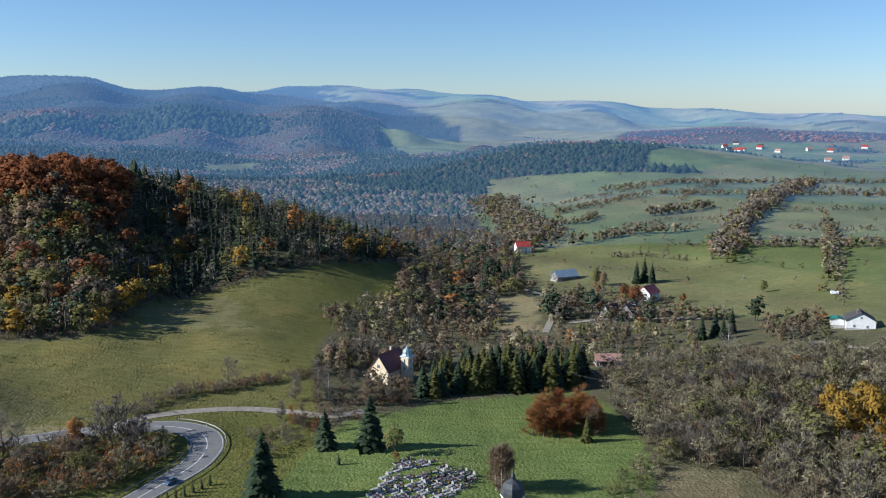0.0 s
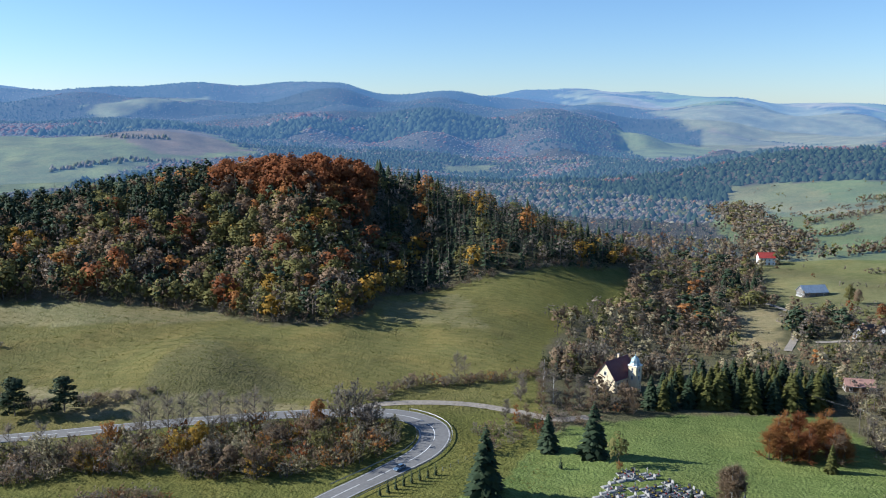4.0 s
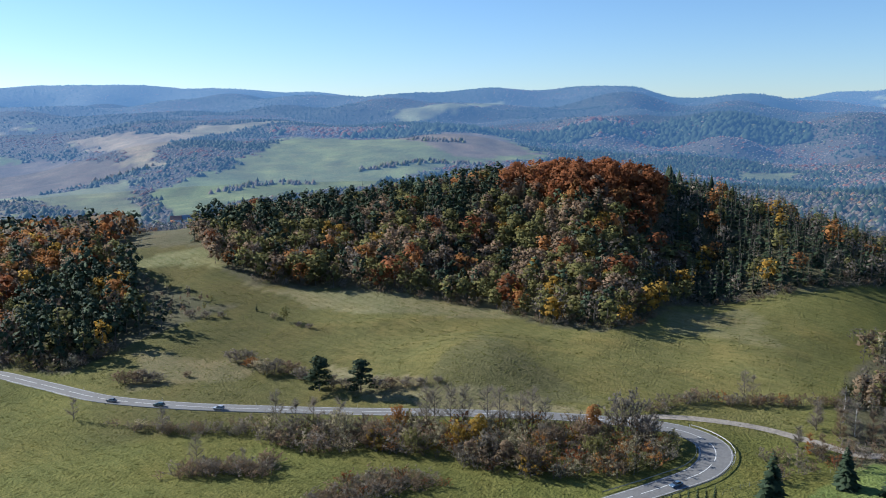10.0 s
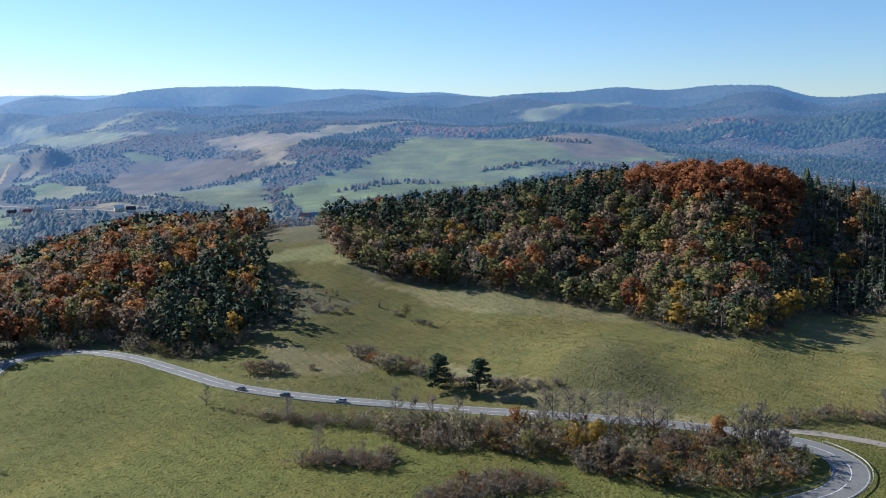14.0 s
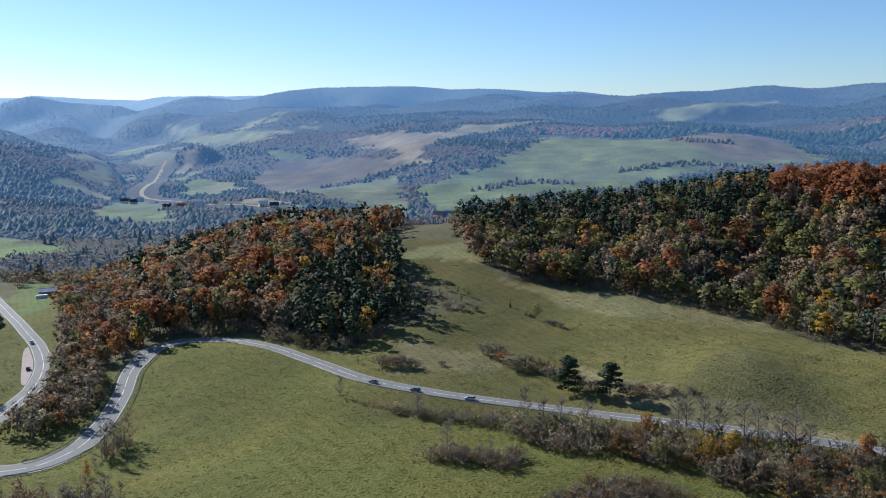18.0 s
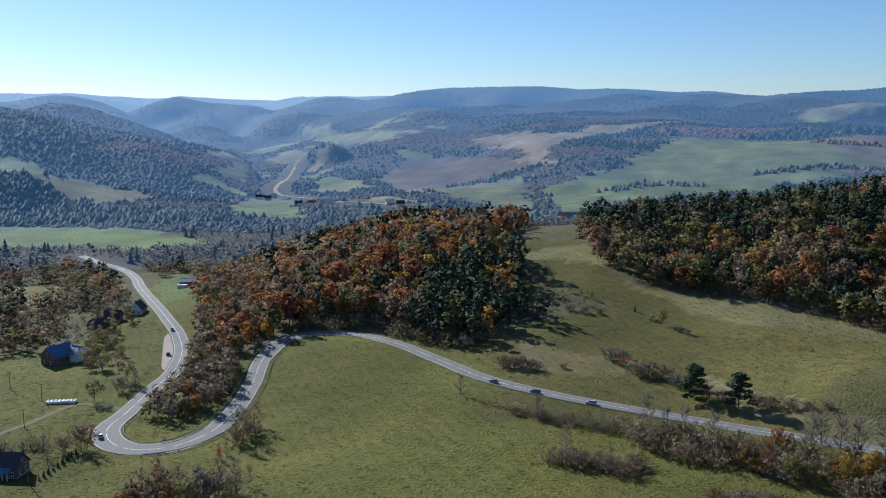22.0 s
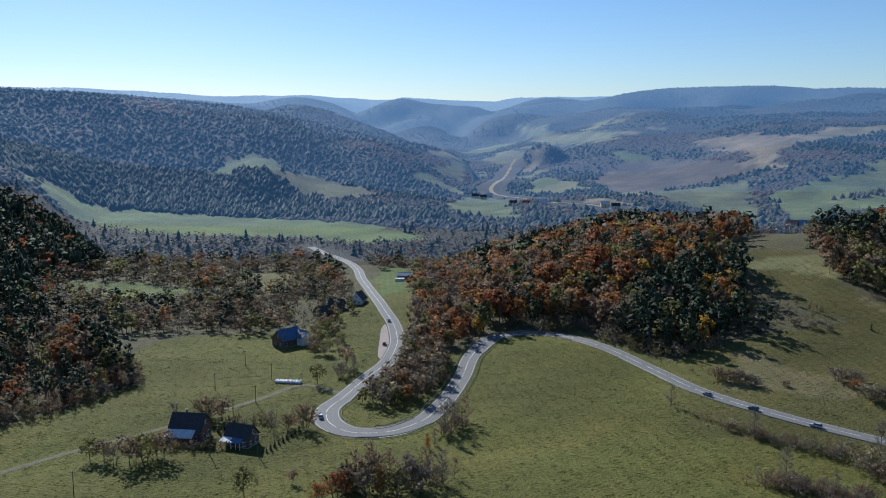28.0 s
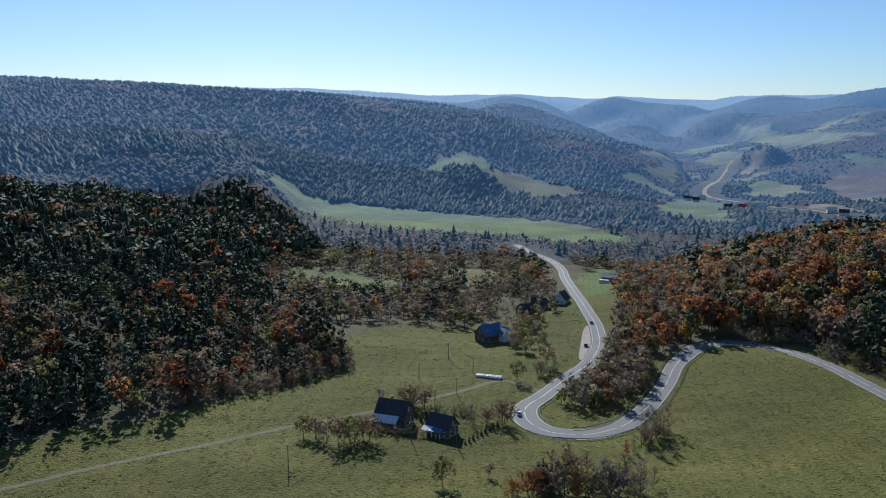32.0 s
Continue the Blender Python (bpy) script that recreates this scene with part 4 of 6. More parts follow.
    for back in (False, True):
        k = (d > 470) == back
        stand("dark_woodland", xy[k], kinds[k], h[k], LOW if back else MID, "dark pine wood with rust-brown beeches at the meadow's edge", 4, spread_out=1.0)


PLANTATION = [(35.5, 1830), (27, 1790), (20, 1900), (10, 1980), (2, 2050), (2, 2250), (10, 2200), (20, 2080), (27, 1960), (36, 1960)]


def far_woods():
    rng = np.random.RandomState(9)
    bounds = (396,) + HILL_RINGS + (4080,)
    steps, grows = (8.0, 9.4, 7.6, 9.4, 11.5, 13.5, 15.5, 17.5, 19), (0.8, 0.62, 0.52, 0.46, 0.42, 0.4, 0.38, 0.36, 0.34)
    for d0, d1, step, grow in zip(bounds, bounds[1:], steps, grows):
        name = "backdrop_woodland" if d0 >= 640 else "valley_woodland"
        ring = [(b, d1) for b in range(-43, 111, 3)] + [(b, d0) for b in range(107, -44, -3)]
        xy = sow(ring, step, int(d0))
        b, d = polar(xy)
        col, open_land = cover(xy[:, 0], xy[:, 1])
        x, y = xy.T
        keep = ~open_land & ~inside(x, y, HILL_1) & ~inside(x, y, HILL_2) & ~inside(x, y, HILL_3)
        keep &= ~((b > 40) & (b < 50) & (d < 470))
        keep &= ~((b > 70) & (b < 75) & (d < 470)) & ~((b > 80) & (b < 86) & (d > 470) & (d < 500))
        keep &= (near_line(x, y, VALLEY_ROAD[::3])[0] > 34) & (near_line(x, y, ROAD[::3])[0] > 17)
        keep &= (d > 640) | (b < 1) | (b > 60)          # the hill hides what lies behind it
        xy, b, d = xy[keep], b[keep], d[keep]
        n = len(xy)
        kinds = choose(rng, {"grey": 6, "brown": 4, "olive": 1.4, "willow": 1.5, "pine": 1.4, "orange": 0.3, "spruce": 0.8}, n)
        mass = waves(xy[:, 0], xy[:, 1], 420, 31) + 0.55 * waves(xy[:, 0], xy[:, 1], 150, 35) + rng.normal(size=n) * 0.13
        k = ((d > 1250) & (mass > 0.05)) | ((b > 64) & (d > 1000) & (mass > -0.95)) | (mound(xy[:, 0] / UNIT, xy[:, 1] / UNIT, -19, 1330, 300, 190) > 0.12) | inside(xy[:, 0], xy[:, 1], PLANTATION)
        kinds[k] = choose(rng, {"spruce": 6, "pine": 7, "brown": 0.4, "olive": 0.4}, k.sum())
        k = (d > 1250) & (mass < np.where(b > 64, -0.95, -0.55))
        kinds[k] = choose(rng, {"rust": 1.6, "brown": 5, "grey": 3.0}, k.sum())
        h = tree_heights(rng, kinds) * grow * np.where((d > 760) & (kinds != "spruce"), 0.62, 1) * np.where(d > 2200, 0.6, np.where(d > 1150, 0.78, 1)) * np.where(inside(xy[:, 0], xy[:, 1], PLANTATION), 2.4, 1)
        h = h * np.where((kinds == "grey") | (kinds == "brown"), 0.8, 1) * np.where(d < 640, 0.95, 1)
        k = mound(xy[:, 0] / UNIT, xy[:, 1] / UNIT, -29, 2350, 330, 200) > 0.2
        kinds[k] = choose(rng, {"rust": 7, "brown": 2, "spruce": 0.8}, k.sum())
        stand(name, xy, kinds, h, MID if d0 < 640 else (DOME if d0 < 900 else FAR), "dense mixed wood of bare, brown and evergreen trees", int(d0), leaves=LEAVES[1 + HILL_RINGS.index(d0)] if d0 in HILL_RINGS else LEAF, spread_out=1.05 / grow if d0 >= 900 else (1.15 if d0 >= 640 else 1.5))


hill_woods()
far_woods()


# -- single trees and shrubs near the road --
CUT = {}


def tree_meshes(shapes, kind, p, tag, bark):
    """Trunk and crown of a tree shape as two meshes that all its likes share."""
    key = (tag, kind, p, bark.name)
    if key not in CUT:
        v, f, m, nv = shapes[kind][p]
        out = []
        for part_name, which, mat in (("trunk", 0, bark), ("crown", 1, LEAF[kind])):
            ff = f[m == which]
            used, inv = np.unique(ff, return_inverse=True)
            ob = mesh_from(part_name, v[used], inv.reshape(-1, 3), [mat], normals=nv[used], tone=0.5)
            out.append(ob.data)
            bpy.data.objects.remove(ob)
        CUT[key] = out
    return CUT[key]


def tree(kind, b, d, h, label, wide=1.0, shapes=None, name="tree", group="", bark=None, seed=None, category="tree"):
    shapes = shapes or NEAR
    x, y = at(b, d)
    k = int(abs(x * 7.3 + y * 3.1)) if seed is None else seed
    root = new(name)
    root.location = (x, y, gz(x, y))
    root.rotation_euler = (0, 0, k * 1.7)
    root.scale = (h * wide, h * wide, h)
    for n, me in zip(("trunk", "crown"), tree_meshes(shapes, kind, k % 3, name, bark or BARK)):
        new(n, me).parent = root
    return tagged(root, label, category, group)


BUSH = {k: [twiggy(i + 61, 1, 1.3, 1000, 9, 5, 0.045, 0.12) for i in range(3)] for k in ("grey", "brown", "olive", "willow", "orange", "rust", "yellow")}
BARE = {k: [twiggy(i + 71, 1, 0.66, 900, 1, 20, 0, 0.022) for i in range(3)] for k in ("grey", "brown", "rust")}
THIN = {k: [twiggy(i + 81, 1, 0.42, 1200, 1, 20, 0.008 if k != "grey" else 0, 0.03) for i in range(3)] for k in ("grey", "brown", "orange", "rust")}
ORCHARD = {k: [broadleaf(i + 91, 1, 0.95, 420, 0.05, 0.35, 8, 6) for i in range(3)] for k in ("olive", "willow", "brown")}
RUSSET = {k: [twiggy(i + 101, 1, 0.46, 1700, 1, 20, 0.013, 0.032) for i in range(3)] for k in ("brown", "orange", "rust")}
SLIM = {"spruce": [spruce_tree(i + 44, 1, 0.24, 16, 14, 0.1, 0.5) for i in range(3)]}

# by the cemetery
for b, d, h, w in ((3.0, 194, 22, 1.5), (-1.3, 224, 14, 1.6), (-4.4, 222, 19, 1.6)):
    tree("spruce", b, d, h, "tall dark green spruce standing on the cemetery lawn", w, name="spruce", group="spruces by the cemetery")
tree("olive", -6.1, 217, 8.5, "round olive-brown bush beside the graves", 0.9, ORCHARD, "bush", category="bush")
tree("orange", -6.2, 213, 3.2, "low orange bush at the lawn's edge", 0.7, BUSH, "bush", category="bush")
tree("spruce", -2.2, 212, 4.2, "small dense dark evergreen column on the lawn", 1.6, SLIM, "cypress", category="tree")
for i, (b, d, h) in enumerate(((-13.2, 196, 15), (-13.6, 194, 17), (-14.0, 197, 14), (-13.4, 199, 16), (-13.9, 200, 13))):
    tree("brown", b, d, h, "slender birch with white bark and russet twigs", 1.0, RUSSET, "birch", "birches", BIRCH_BARK)
tree("larch", -19.4, 231, 10, "yellow-green young conifer beside the russet thicket", 1.25, name="conifer")
rng0 = np.random.RandomState(77)
for xy in sow([(-15.7, 234), (-17.9, 231), (-20.3, 234), (-20.2, 250), (-18, 256), (-15.6, 250)], 4.6, 5):
    b, d = polar(xy[None])
    tree("rust" if rng0.rand() < 0.3 else ("orange" if rng0.rand() < 0.7 else "brown"), b[0], d[0], rng0.uniform(10.5, 14), "slender russet tree in a dense round thicket", 1.3, RUSSET, "thicket_tree", "russet thicket on the lawn")
for i, xy in enumerate(sow([(-7.6, 264), (-12, 274), (-19.5, 286), (-19.2, 306), (-12.4, 306), (-9.5, 285)], 5.6, 6)):
    b, d = polar(xy[None])
    tree("larch" if rng0.rand() < 0.62 else "spruce", b[0], d[0], rng0.uniform(12, 17), "tall olive-green conifer in a dense row", 1.65, name="conifer", group="row of conifers behind the lawn")
for b, d, h in ((-35.4, 246, 18), (-37.2, 249, 19), (-34.6, 262, 15), (-38.5, 240, 17), (-36.5, 262, 17)):
    tree("yellow", b, d, h, "golden-yellow poplar above the grey thicket", 0.85, name="tree", group="yellow trees")
for b, d, h in ((-36.5, 230, 13), (-38.5, 225, 14)):
    tree("larch", b, d, h, "olive-green leafy tree below the yellow ones", 1.6, name="tree")
tree("grey", -28.3, 345, 15, "bare pale tree standing out from the gardens", 1.0, BARE, "bare_tree", bark=BIRCH_BARK)
for b, d, h in ((-26.6, 362, 13), (-27.4, 366, 15), (-28.4, 372, 14), (-27.9, 360, 12)):
    tree("spruce", b, d, h, "dark spruce among the gardens", 1.2, name="spruce", group="garden spruces")
for b, d, h in ((-12.4, 505, 16), (-13.2, 510, 18), (-14.2, 508, 17), (-13.8, 500, 14), (-12.9, 498, 14)):
    tree("spruce", b, d, h, "dark spruce in a clump beside the fields", 1.3, name="spruce", group="spruce clump by the fields")
for b, d, h in ((-22.3, 500, 17), (-22.8, 504, 19), (-23.3, 501, 16)):
    tree("spruce", b, d, h, "dark green fir behind the white house", 1.1, name="fir", group="firs behind the white house")
for b, d, h in ((-21.8, 400, 6), (-22.3, 399, 6.5), (-22.8, 399, 6), (-23.3, 400, 7), (-23.8, 401, 6), (-20.6, 402, 5.5), (-21.2, 401, 6)):
    tree("spruce", b, d, h, "clipped dark spruce in a garden hedge", 1.5, SLIM, "hedge_spruce", "spruce hedge in front of the old houses")
for b, d, h, k in ((-27.9, 562, 14, "larch"), (-28.4, 566, 16, "larch"), (-28.2, 556, 12, "olive"), (-31.2, 528, 6, "olive"), (-30.2, 460, 7, "olive"), (-23.0, 597, 14, "larch"), (-22.5, 598, 13, "larch"),
                   (-33.5, 760, 10, "orange"), (-24.2, 596, 8, "grey"), (-19.7, 496, 11, "olive"), (-20.2, 492, 9, "brown"), (-22.2, 440, 12, "rust"), (-21.6, 446, 11, "rust")):
    tree(k, b, d, h, "single field tree in the meadow", 1.0, MID if d > 540 else None, name="field_tree", group="field trees")
# by the straight road
for b, d, h in ((33.3, 275, 14), (30.5, 270, 13.5)):
    tree("pine", b, d, h, "dense dark green pine beside the road", 1.25, name="pine", group="pair of pines above the road")
tree("spruce", 37.3, 367, 4.6, "small dense juniper in the meadow", 1.6, SLIM, "juniper")
tree("olive", 35.5, 352, 6.5, "low round tree in the sloping meadow", 0.95, ORCHARD, "small_tree")
tree("grey", 48.9, 277, 10, "bare brown tree at the road's edge", 1.0, BARE, "bare_tree")
tree("grey", 41.5, 226, 12.5, "bare tree above a low hedge in the meadow", 0.9, BARE, "bare_tree")
tree("grey", 38.6, 219, 9, "thin grey bare tree in a low hedge", 0.9, BARE, "bare_tree")
for b, d, h, s in ((43.6, 255, 9, THIN), (36.2, 247, 13, BARE), (35.0, 243, 12, BARE), (33.8, 243, 12, THIN), (32.0, 240, 11, THIN), (26.0, 241, 13, THIN), (25.4, 239, 14, THIN), (24.4, 240, 14, THIN),
                   (23.3, 240, 13, THIN), (21.8, 238, 14, THIN), (21.0, 240, 13, THIN), (19.5, 239, 12, THIN), (18.7, 241, 13, THIN), (17.8, 238, 11, THIN), (5.0, 283, 10, BARE), (4.5, 286, 8, BARE)):
    tree("grey", b, d, h * 1.25, "tall bare tree in the roadside scrub", 1.0, s, "bare_tree", "bare trees along the road")
tree("grey", 12.4, 238, 15, "broad silvery willow shrub inside the road bend", 0.85, BUSH, "willow")
tree("grey", 11.3, 235, 10, "silvery grey-green willow inside the bend", 1.0, BUSH, "willow")
tree("orange", 14.6, 236, 10.5, "bright orange small tree inside the bend", 0.8, NEAR, "small_tree")
tree("yellow", 22.4, 228, 9, "yellow-brown bush among the roadside scrub", 1.1, NEAR, "bush", category="bush")
tree("orange", 9.9, 232, 5, "orange-brown bush inside the bend", 0.9, BUSH, "bush", category="bush")
for b, d, h in ((29.8, 226, 6), (29.0, 224, 5), (23.0, 216, 7), (22.4, 219, 6), (20.5, 213, 8)):
    tree("yellow" if h < 7 else "brown", b, d, h, "yellow-leaved bush in the roadside scrub", 1.0, NEAR if h > 5 else BUSH, "bush", "bushes in the roadside scrub", category="bush")
for i, xy in enumerate(sow([(37, 246), (32, 240), (26.2, 237), (14, 236), (10.5, 230), (12, 215), (18.4, 208), (26.1, 221), (34, 228)], 12.5, 15)):
    b, d = polar(xy[None])
    tree(("willow", "brown", "olive", "grey", "brown", "orange", "willow", "yellow")[i % 8], b[0], d[0], rng0.uniform(6, 10), "tall autumn shrub rising from the roadside scrub", 0.85, BUSH, "tall_shrub", "tall shrubs in the roadside scrub", category="shrub")
# shrubs in the sloping meadow
for b, d, h, k in ((38.9, 310, 5.5, "grey"), (38.0, 309, 5, "grey"), (45.9, 305, 5, "brown"), (45.2, 303, 5.5, "brown"), (44.5, 302, 5.5, "grey"), (43.8, 300, 4.5, "grey"), (33.9, 341, 2.6, "grey"), (34.6, 344, 2.4, "grey"), (37.0, 296, 6, "willow"), (36.2, 295, 6, "grey"),
                   (35.2, 294, 5.5, "brown"), (34.4, 288, 5, "grey"), (32.5, 277, 5, "grey"), (31.6, 276, 4, "grey"), (29.3, 272, 5, "grey"), (28.5, 272, 4.5, "brown"), (27.4, 271, 4, "grey"), (26.4, 270, 3.5, "grey"), (25.3, 269, 3, "grey"),
                   (37.8, 303, 4, "orange"), (41.9, 301, 2.5, "brown"), (36.2, 357, 3, "willow"), (41.5, 365, 4, "grey"), (40.5, 362, 3.5, "grey"), (39.6, 362, 3, "grey")):
    tree(k, b, d, h, "dense leafless dark shrub in the dry meadow grass", 1.45, BUSH, "shrub", "shrubs in the sloping meadow", category="shrub")
# inside and beside the lower hairpin
for b, d, h, k, s in ((70.6, 202, 9, "brown", BUSH), (69.2, 204, 13, "brown", BARE), (67.9, 203, 15, "brown", BARE), (66.8, 206, 14, "grey", BARE), (65.4, 207, 14, "brown", BARE), (64.2, 208, 13, "grey", BARE), (68.6, 199, 11, "orange", THIN),
                      (66.0, 201, 11, "grey", BUSH), (64.6, 204, 9, "brown", BUSH), (72.9, 198, 6, "orange", BUSH), (71.6, 200, 8, "rust", BUSH), (63.4, 212, 8, "brown", BUSH), (64.2, 249, 15, "grey", BARE), (63.4, 254, 14, "grey", BARE), (62.6, 262, 12, "brown", BARE),
                      (63.6, 246, 8, "brown", BUSH), (65.3, 236, 7, "orange", BUSH), (64.8, 240, 6, "brown", BUSH)):
    tree(k, b, d, h, "bare brown tree beside the lower hairpin", 1.0, s, "roadside_tree", "trees beside the lower hairpin")
tree("pine", 71.0, 206, 8, "small green pine beside the brown thicket", 1.2, name="pine")
for i, (ring, step) in enumerate((([(71.3, 198), (70.8, 207), (67, 210), (63.2, 213), (62.8, 208), (65, 200), (68, 196)], 6.5), ([(65.0, 252), (62.4, 266), (62.0, 258), (64, 243)], 6.5), ([(87.8, 238), (87.4, 246), (84.5, 242), (82.3, 240), (82.4, 232), (85.5, 230)], 8.5))):
    for j, xy in enumerate(sow(ring, step, 40 + i)):
        b, d = polar(xy[None])
        tree(("brown", "grey", "brown", "olive")[j % 4], b[0], d[0], rng0.uniform(6, 11) if i < 2 else rng0.uniform(5, 8), "leafless brown tree in a dense clump", 1.05, NEAR_LIGHT, "clump_tree", ("clump below the lower hairpin", "clump beside the hairpin", "clump beside the farmhouse")[i])
# round the two houses
for b, d, h, k, s in ((82.1, 266, 11, "grey", BARE), (85.1, 234, 9, "grey", ORCHARD), (87.4, 243, 7, "olive", ORCHARD), (86.6, 240, 7, "brown", ORCHARD), (84.3, 238, 8, "olive", ORCHARD), (82.9, 236, 9, "brown", ORCHARD), (83.4, 240, 7, "olive", ORCHARD),
                      (77.9, 205, 8, "olive", ORCHARD), (73.8, 258, 9.5, "brown", BUSH), (75.9, 256, 9, "grey", BARE), (72.8, 308, 8, "olive", ORCHARD), (80.2, 272, 9, "brown", THIN), (79.1, 268, 8, "brown", BARE), (74.9, 256, 6, "brown", BUSH),
                      (70.3, 322, 9, "grey", BUSH), (70.8, 330, 9, "brown", BUSH), (71.2, 318, 7, "grey", BUSH), (74.6, 211, 4, "brown", THIN)):
    tree(k if s is not ORCHARD or k in ORCHARD else "brown", b, d, h, "small garden tree with few leaves on it", 1.0, s, "garden_tree", "garden trees round the farm houses")
for i in range(9):
    tree("spruce", 76.3 - i * 0.28, 237 + i * 2.0, 2.2 + 0.35 * (i % 3), "small dark evergreen in a garden row", 2.0, SLIM, "thuja", "row of thujas beside the small house", category="shrub")
for b, d, h in ((79.4, 257, 5), (79.0, 259, 4.5), (78.3, 259, 5.5), (77.7, 259, 4), (77.1, 258, 4.5)):
    tree("spruce", b, d, h, "dark spruce in the hedge behind the houses", 1.6, SLIM, "hedge_spruce", "hedge behind the houses")
for i, xy in enumerate(sow([(75.6, 352), (71.0, 342), (70.7, 395), (73.6, 408)], 9.0, 8)):
    b, d = polar(xy[None])
    if not (74.0 < b[0] < 75.4 and 355 < d[0] < 385):
        tree(("olive", "willow", "brown")[i % 3], b[0], d[0], rng0.uniform(4.5, 7), "low spreading orchard tree", 1.1, ORCHARD, "fruit_tree", "orchard behind the farm house")
for i in range(8):
    tree("spruce", 10.4 - i * 0.56, 194 + i * 1.5, 4.0 + 0.3 * (i % 3), "narrow dark thuja in a row below the road", 1.3, SLIM, "thuja", "row of thujas below the bend", category="shrub")


# -- scrub and hedges --
def scrub(name, ring, step, mix, low, high, label, seed, shapes=None, category="scrub"):
    xy = sow(ring, step, seed)
    rng = np.random.RandomState(seed)
    kinds = choose(rng, mix, len(xy))
    stand(name, xy, kinds, rng.uniform(low, high, len(xy)), shapes or SHRUB, label, seed, category)


def hedge(name, points, width, step, mix, low, high, label, seed, shapes=None, leaves=None):
    line = line_through(points, step)
    rng = np.random.RandomState(seed)
    n = max(1, int(width / step) + 1)
    xy = np.concatenate([line + rng.normal(size=line.shape) * width * 0.35 for _ in range(n)])
    xy = xy[rng.rand(len(xy)) > 0.15]
    kinds = choose(rng, mix, len(xy))
    stand(name, xy, kinds, rng.uniform(low, high, len(xy)), shapes or SHRUB, label, seed, "hedge", leaves)


DULL = {"grey": 5, "brown": 4, "willow": 1.2, "olive": 0.8}
scrub("roadside_scrub", [(38.6, 249), (32, 243), (26.2, 240), (25.8, 219), (33, 224), (36.5, 231)], 3.3, {**DULL, "orange": 0.5}, 2.6, 7.0, "dense dark leafless scrub between road and meadow", 11)
scrub("roadside_scrub", [(26.2, 240), (19, 240), (13.7, 240), (9.6, 236), (8.6, 228), (11.5, 212), (18.4, 205), (22.5, 209), (25.8, 219)], 3.3, {"willow": 4, "brown": 3, "orange": 1.8, "yellow": 0.8, "grey": 2, "olive": 1.2, "rust": 0.5}, 2.6, 7.5, "dense tan and brown scrub with a few orange bushes beside the road", 27)
scrub("roadside_scrub", [(47.5, 270), (43, 258), (38, 251), (38, 243), (42, 248), (46, 260)], 2.9, DULL, 2.0, 4.4, "low dark scrub along the road's embankment", 12)
scrub("meadow_hedge", [(44.2, 220), (41.2, 226), (36.0, 222), (37.2, 212), (41, 217)], 2.3, {"grey": 4, "brown": 5}, 2.6, 5.2, "low leafless hedge in the meadow", 13)
scrub("meadow_hedge", [(35.5, 180), (34.5, 196), (31.6, 205), (26.1, 208), (24.6, 200), (28, 196), (31, 190)], 2.4, {"grey": 4, "brown": 5, "rust": 0.5}, 2.6, 5.2, "low leafless hedge in the meadow", 14)
scrub("hairpin_scrub", [(69.9, 281), (69.6, 290), (68.4, 312), (66.9, 338), (66.5, 385), (64.2, 350), (63.7, 312), (65.2, 288), (66.9, 280), (68.4, 276)], 4.4, {"grey": 4, "brown": 3.5, "willow": 1.2, "olive": 1.4, "orange": 0.7}, 6, 11, "grey and brown trees filling the hairpin's inside", 15, FINE)
scrub("creek_scrub", [(-0.6, 380), (-2.6, 330), (-1.5, 318), (-5, 316), (-9.0, 322), (-13.5, 368), (-12.7, 446), (-14.3, 500), (-15, 640), (-14, 760), (-5.5, 760), (-6.6, 505), (-6.8, 431), (-3.4, 392)], 7.0, {"grey": 6, "brown": 5, "willow": 2, "olive": 1.2, "rust": 0.2}, 5, 10, "grey-brown leafless trees along the creek", 16, MID)
scrub("bend_scrub", [(5.0, 231), (1.2, 240), (-2.0, 258), (-7.0, 266), (-6.2, 258), (-3.2, 240), (-0.7, 232), (3.0, 218)], 5.0, {"brown": 6, "grey": 4, "rust": 0.4, "orange": 0.4, "willow": 1.0}, 2.5, 5, "brown leafless thicket between the bend and the church", 17)
scrub("church_scrub", [(-0.6, 290), (-1.4, 284), (-3.2, 280), (-3.6, 300), (-1.5, 304)], 5.0, {"brown": 3, "grey": 3, "spruce": 2, "olive": 1.2}, 7, 12, "mixed trees beside the church", 18, FINE)
scrub("church_scrub", [(-3.4, 266), (-8.0, 270), (-7.0, 277), (-4, 275)], 4.2, {"brown": 3, "grey": 3, "spruce": 2}, 6, 10, "bare and evergreen saplings below the church", 28, FINE)
scrub("church_scrub", [(-1.6, 300), (-9.5, 306), (-10, 318), (-2, 316)], 5.4, {"brown": 3, "grey": 4, "willow": 1}, 8, 12, "leafless trees behind the church", 29, FINE)
for b, d, h, k in ((0.6, 262, 13, "grey"), (-0.8, 258, 12, "brown"), (-1.6, 262, 14, "grey"), (-2.6, 262, 12, "brown"), (-3.4, 264, 13, "grey"), (-5.0, 262, 12, "brown"), (-5.8, 261, 12, "grey"), (-6.4, 263, 13, "brown"), (-7.0, 260, 11, "brown"), (-4.2, 258, 11, "brown"), (1.6, 246, 9, "grey"), (0.2, 240, 10, "brown"), (0.9, 243, 8, "orange"), (-0.9, 272, 15, "grey")):
    tree(k, b, d, h, "slender leafless tree below the church", 1.1, THIN, "slender_tree", "slender trees below the church", BIRCH_BARK if h > 13.5 else BARK)
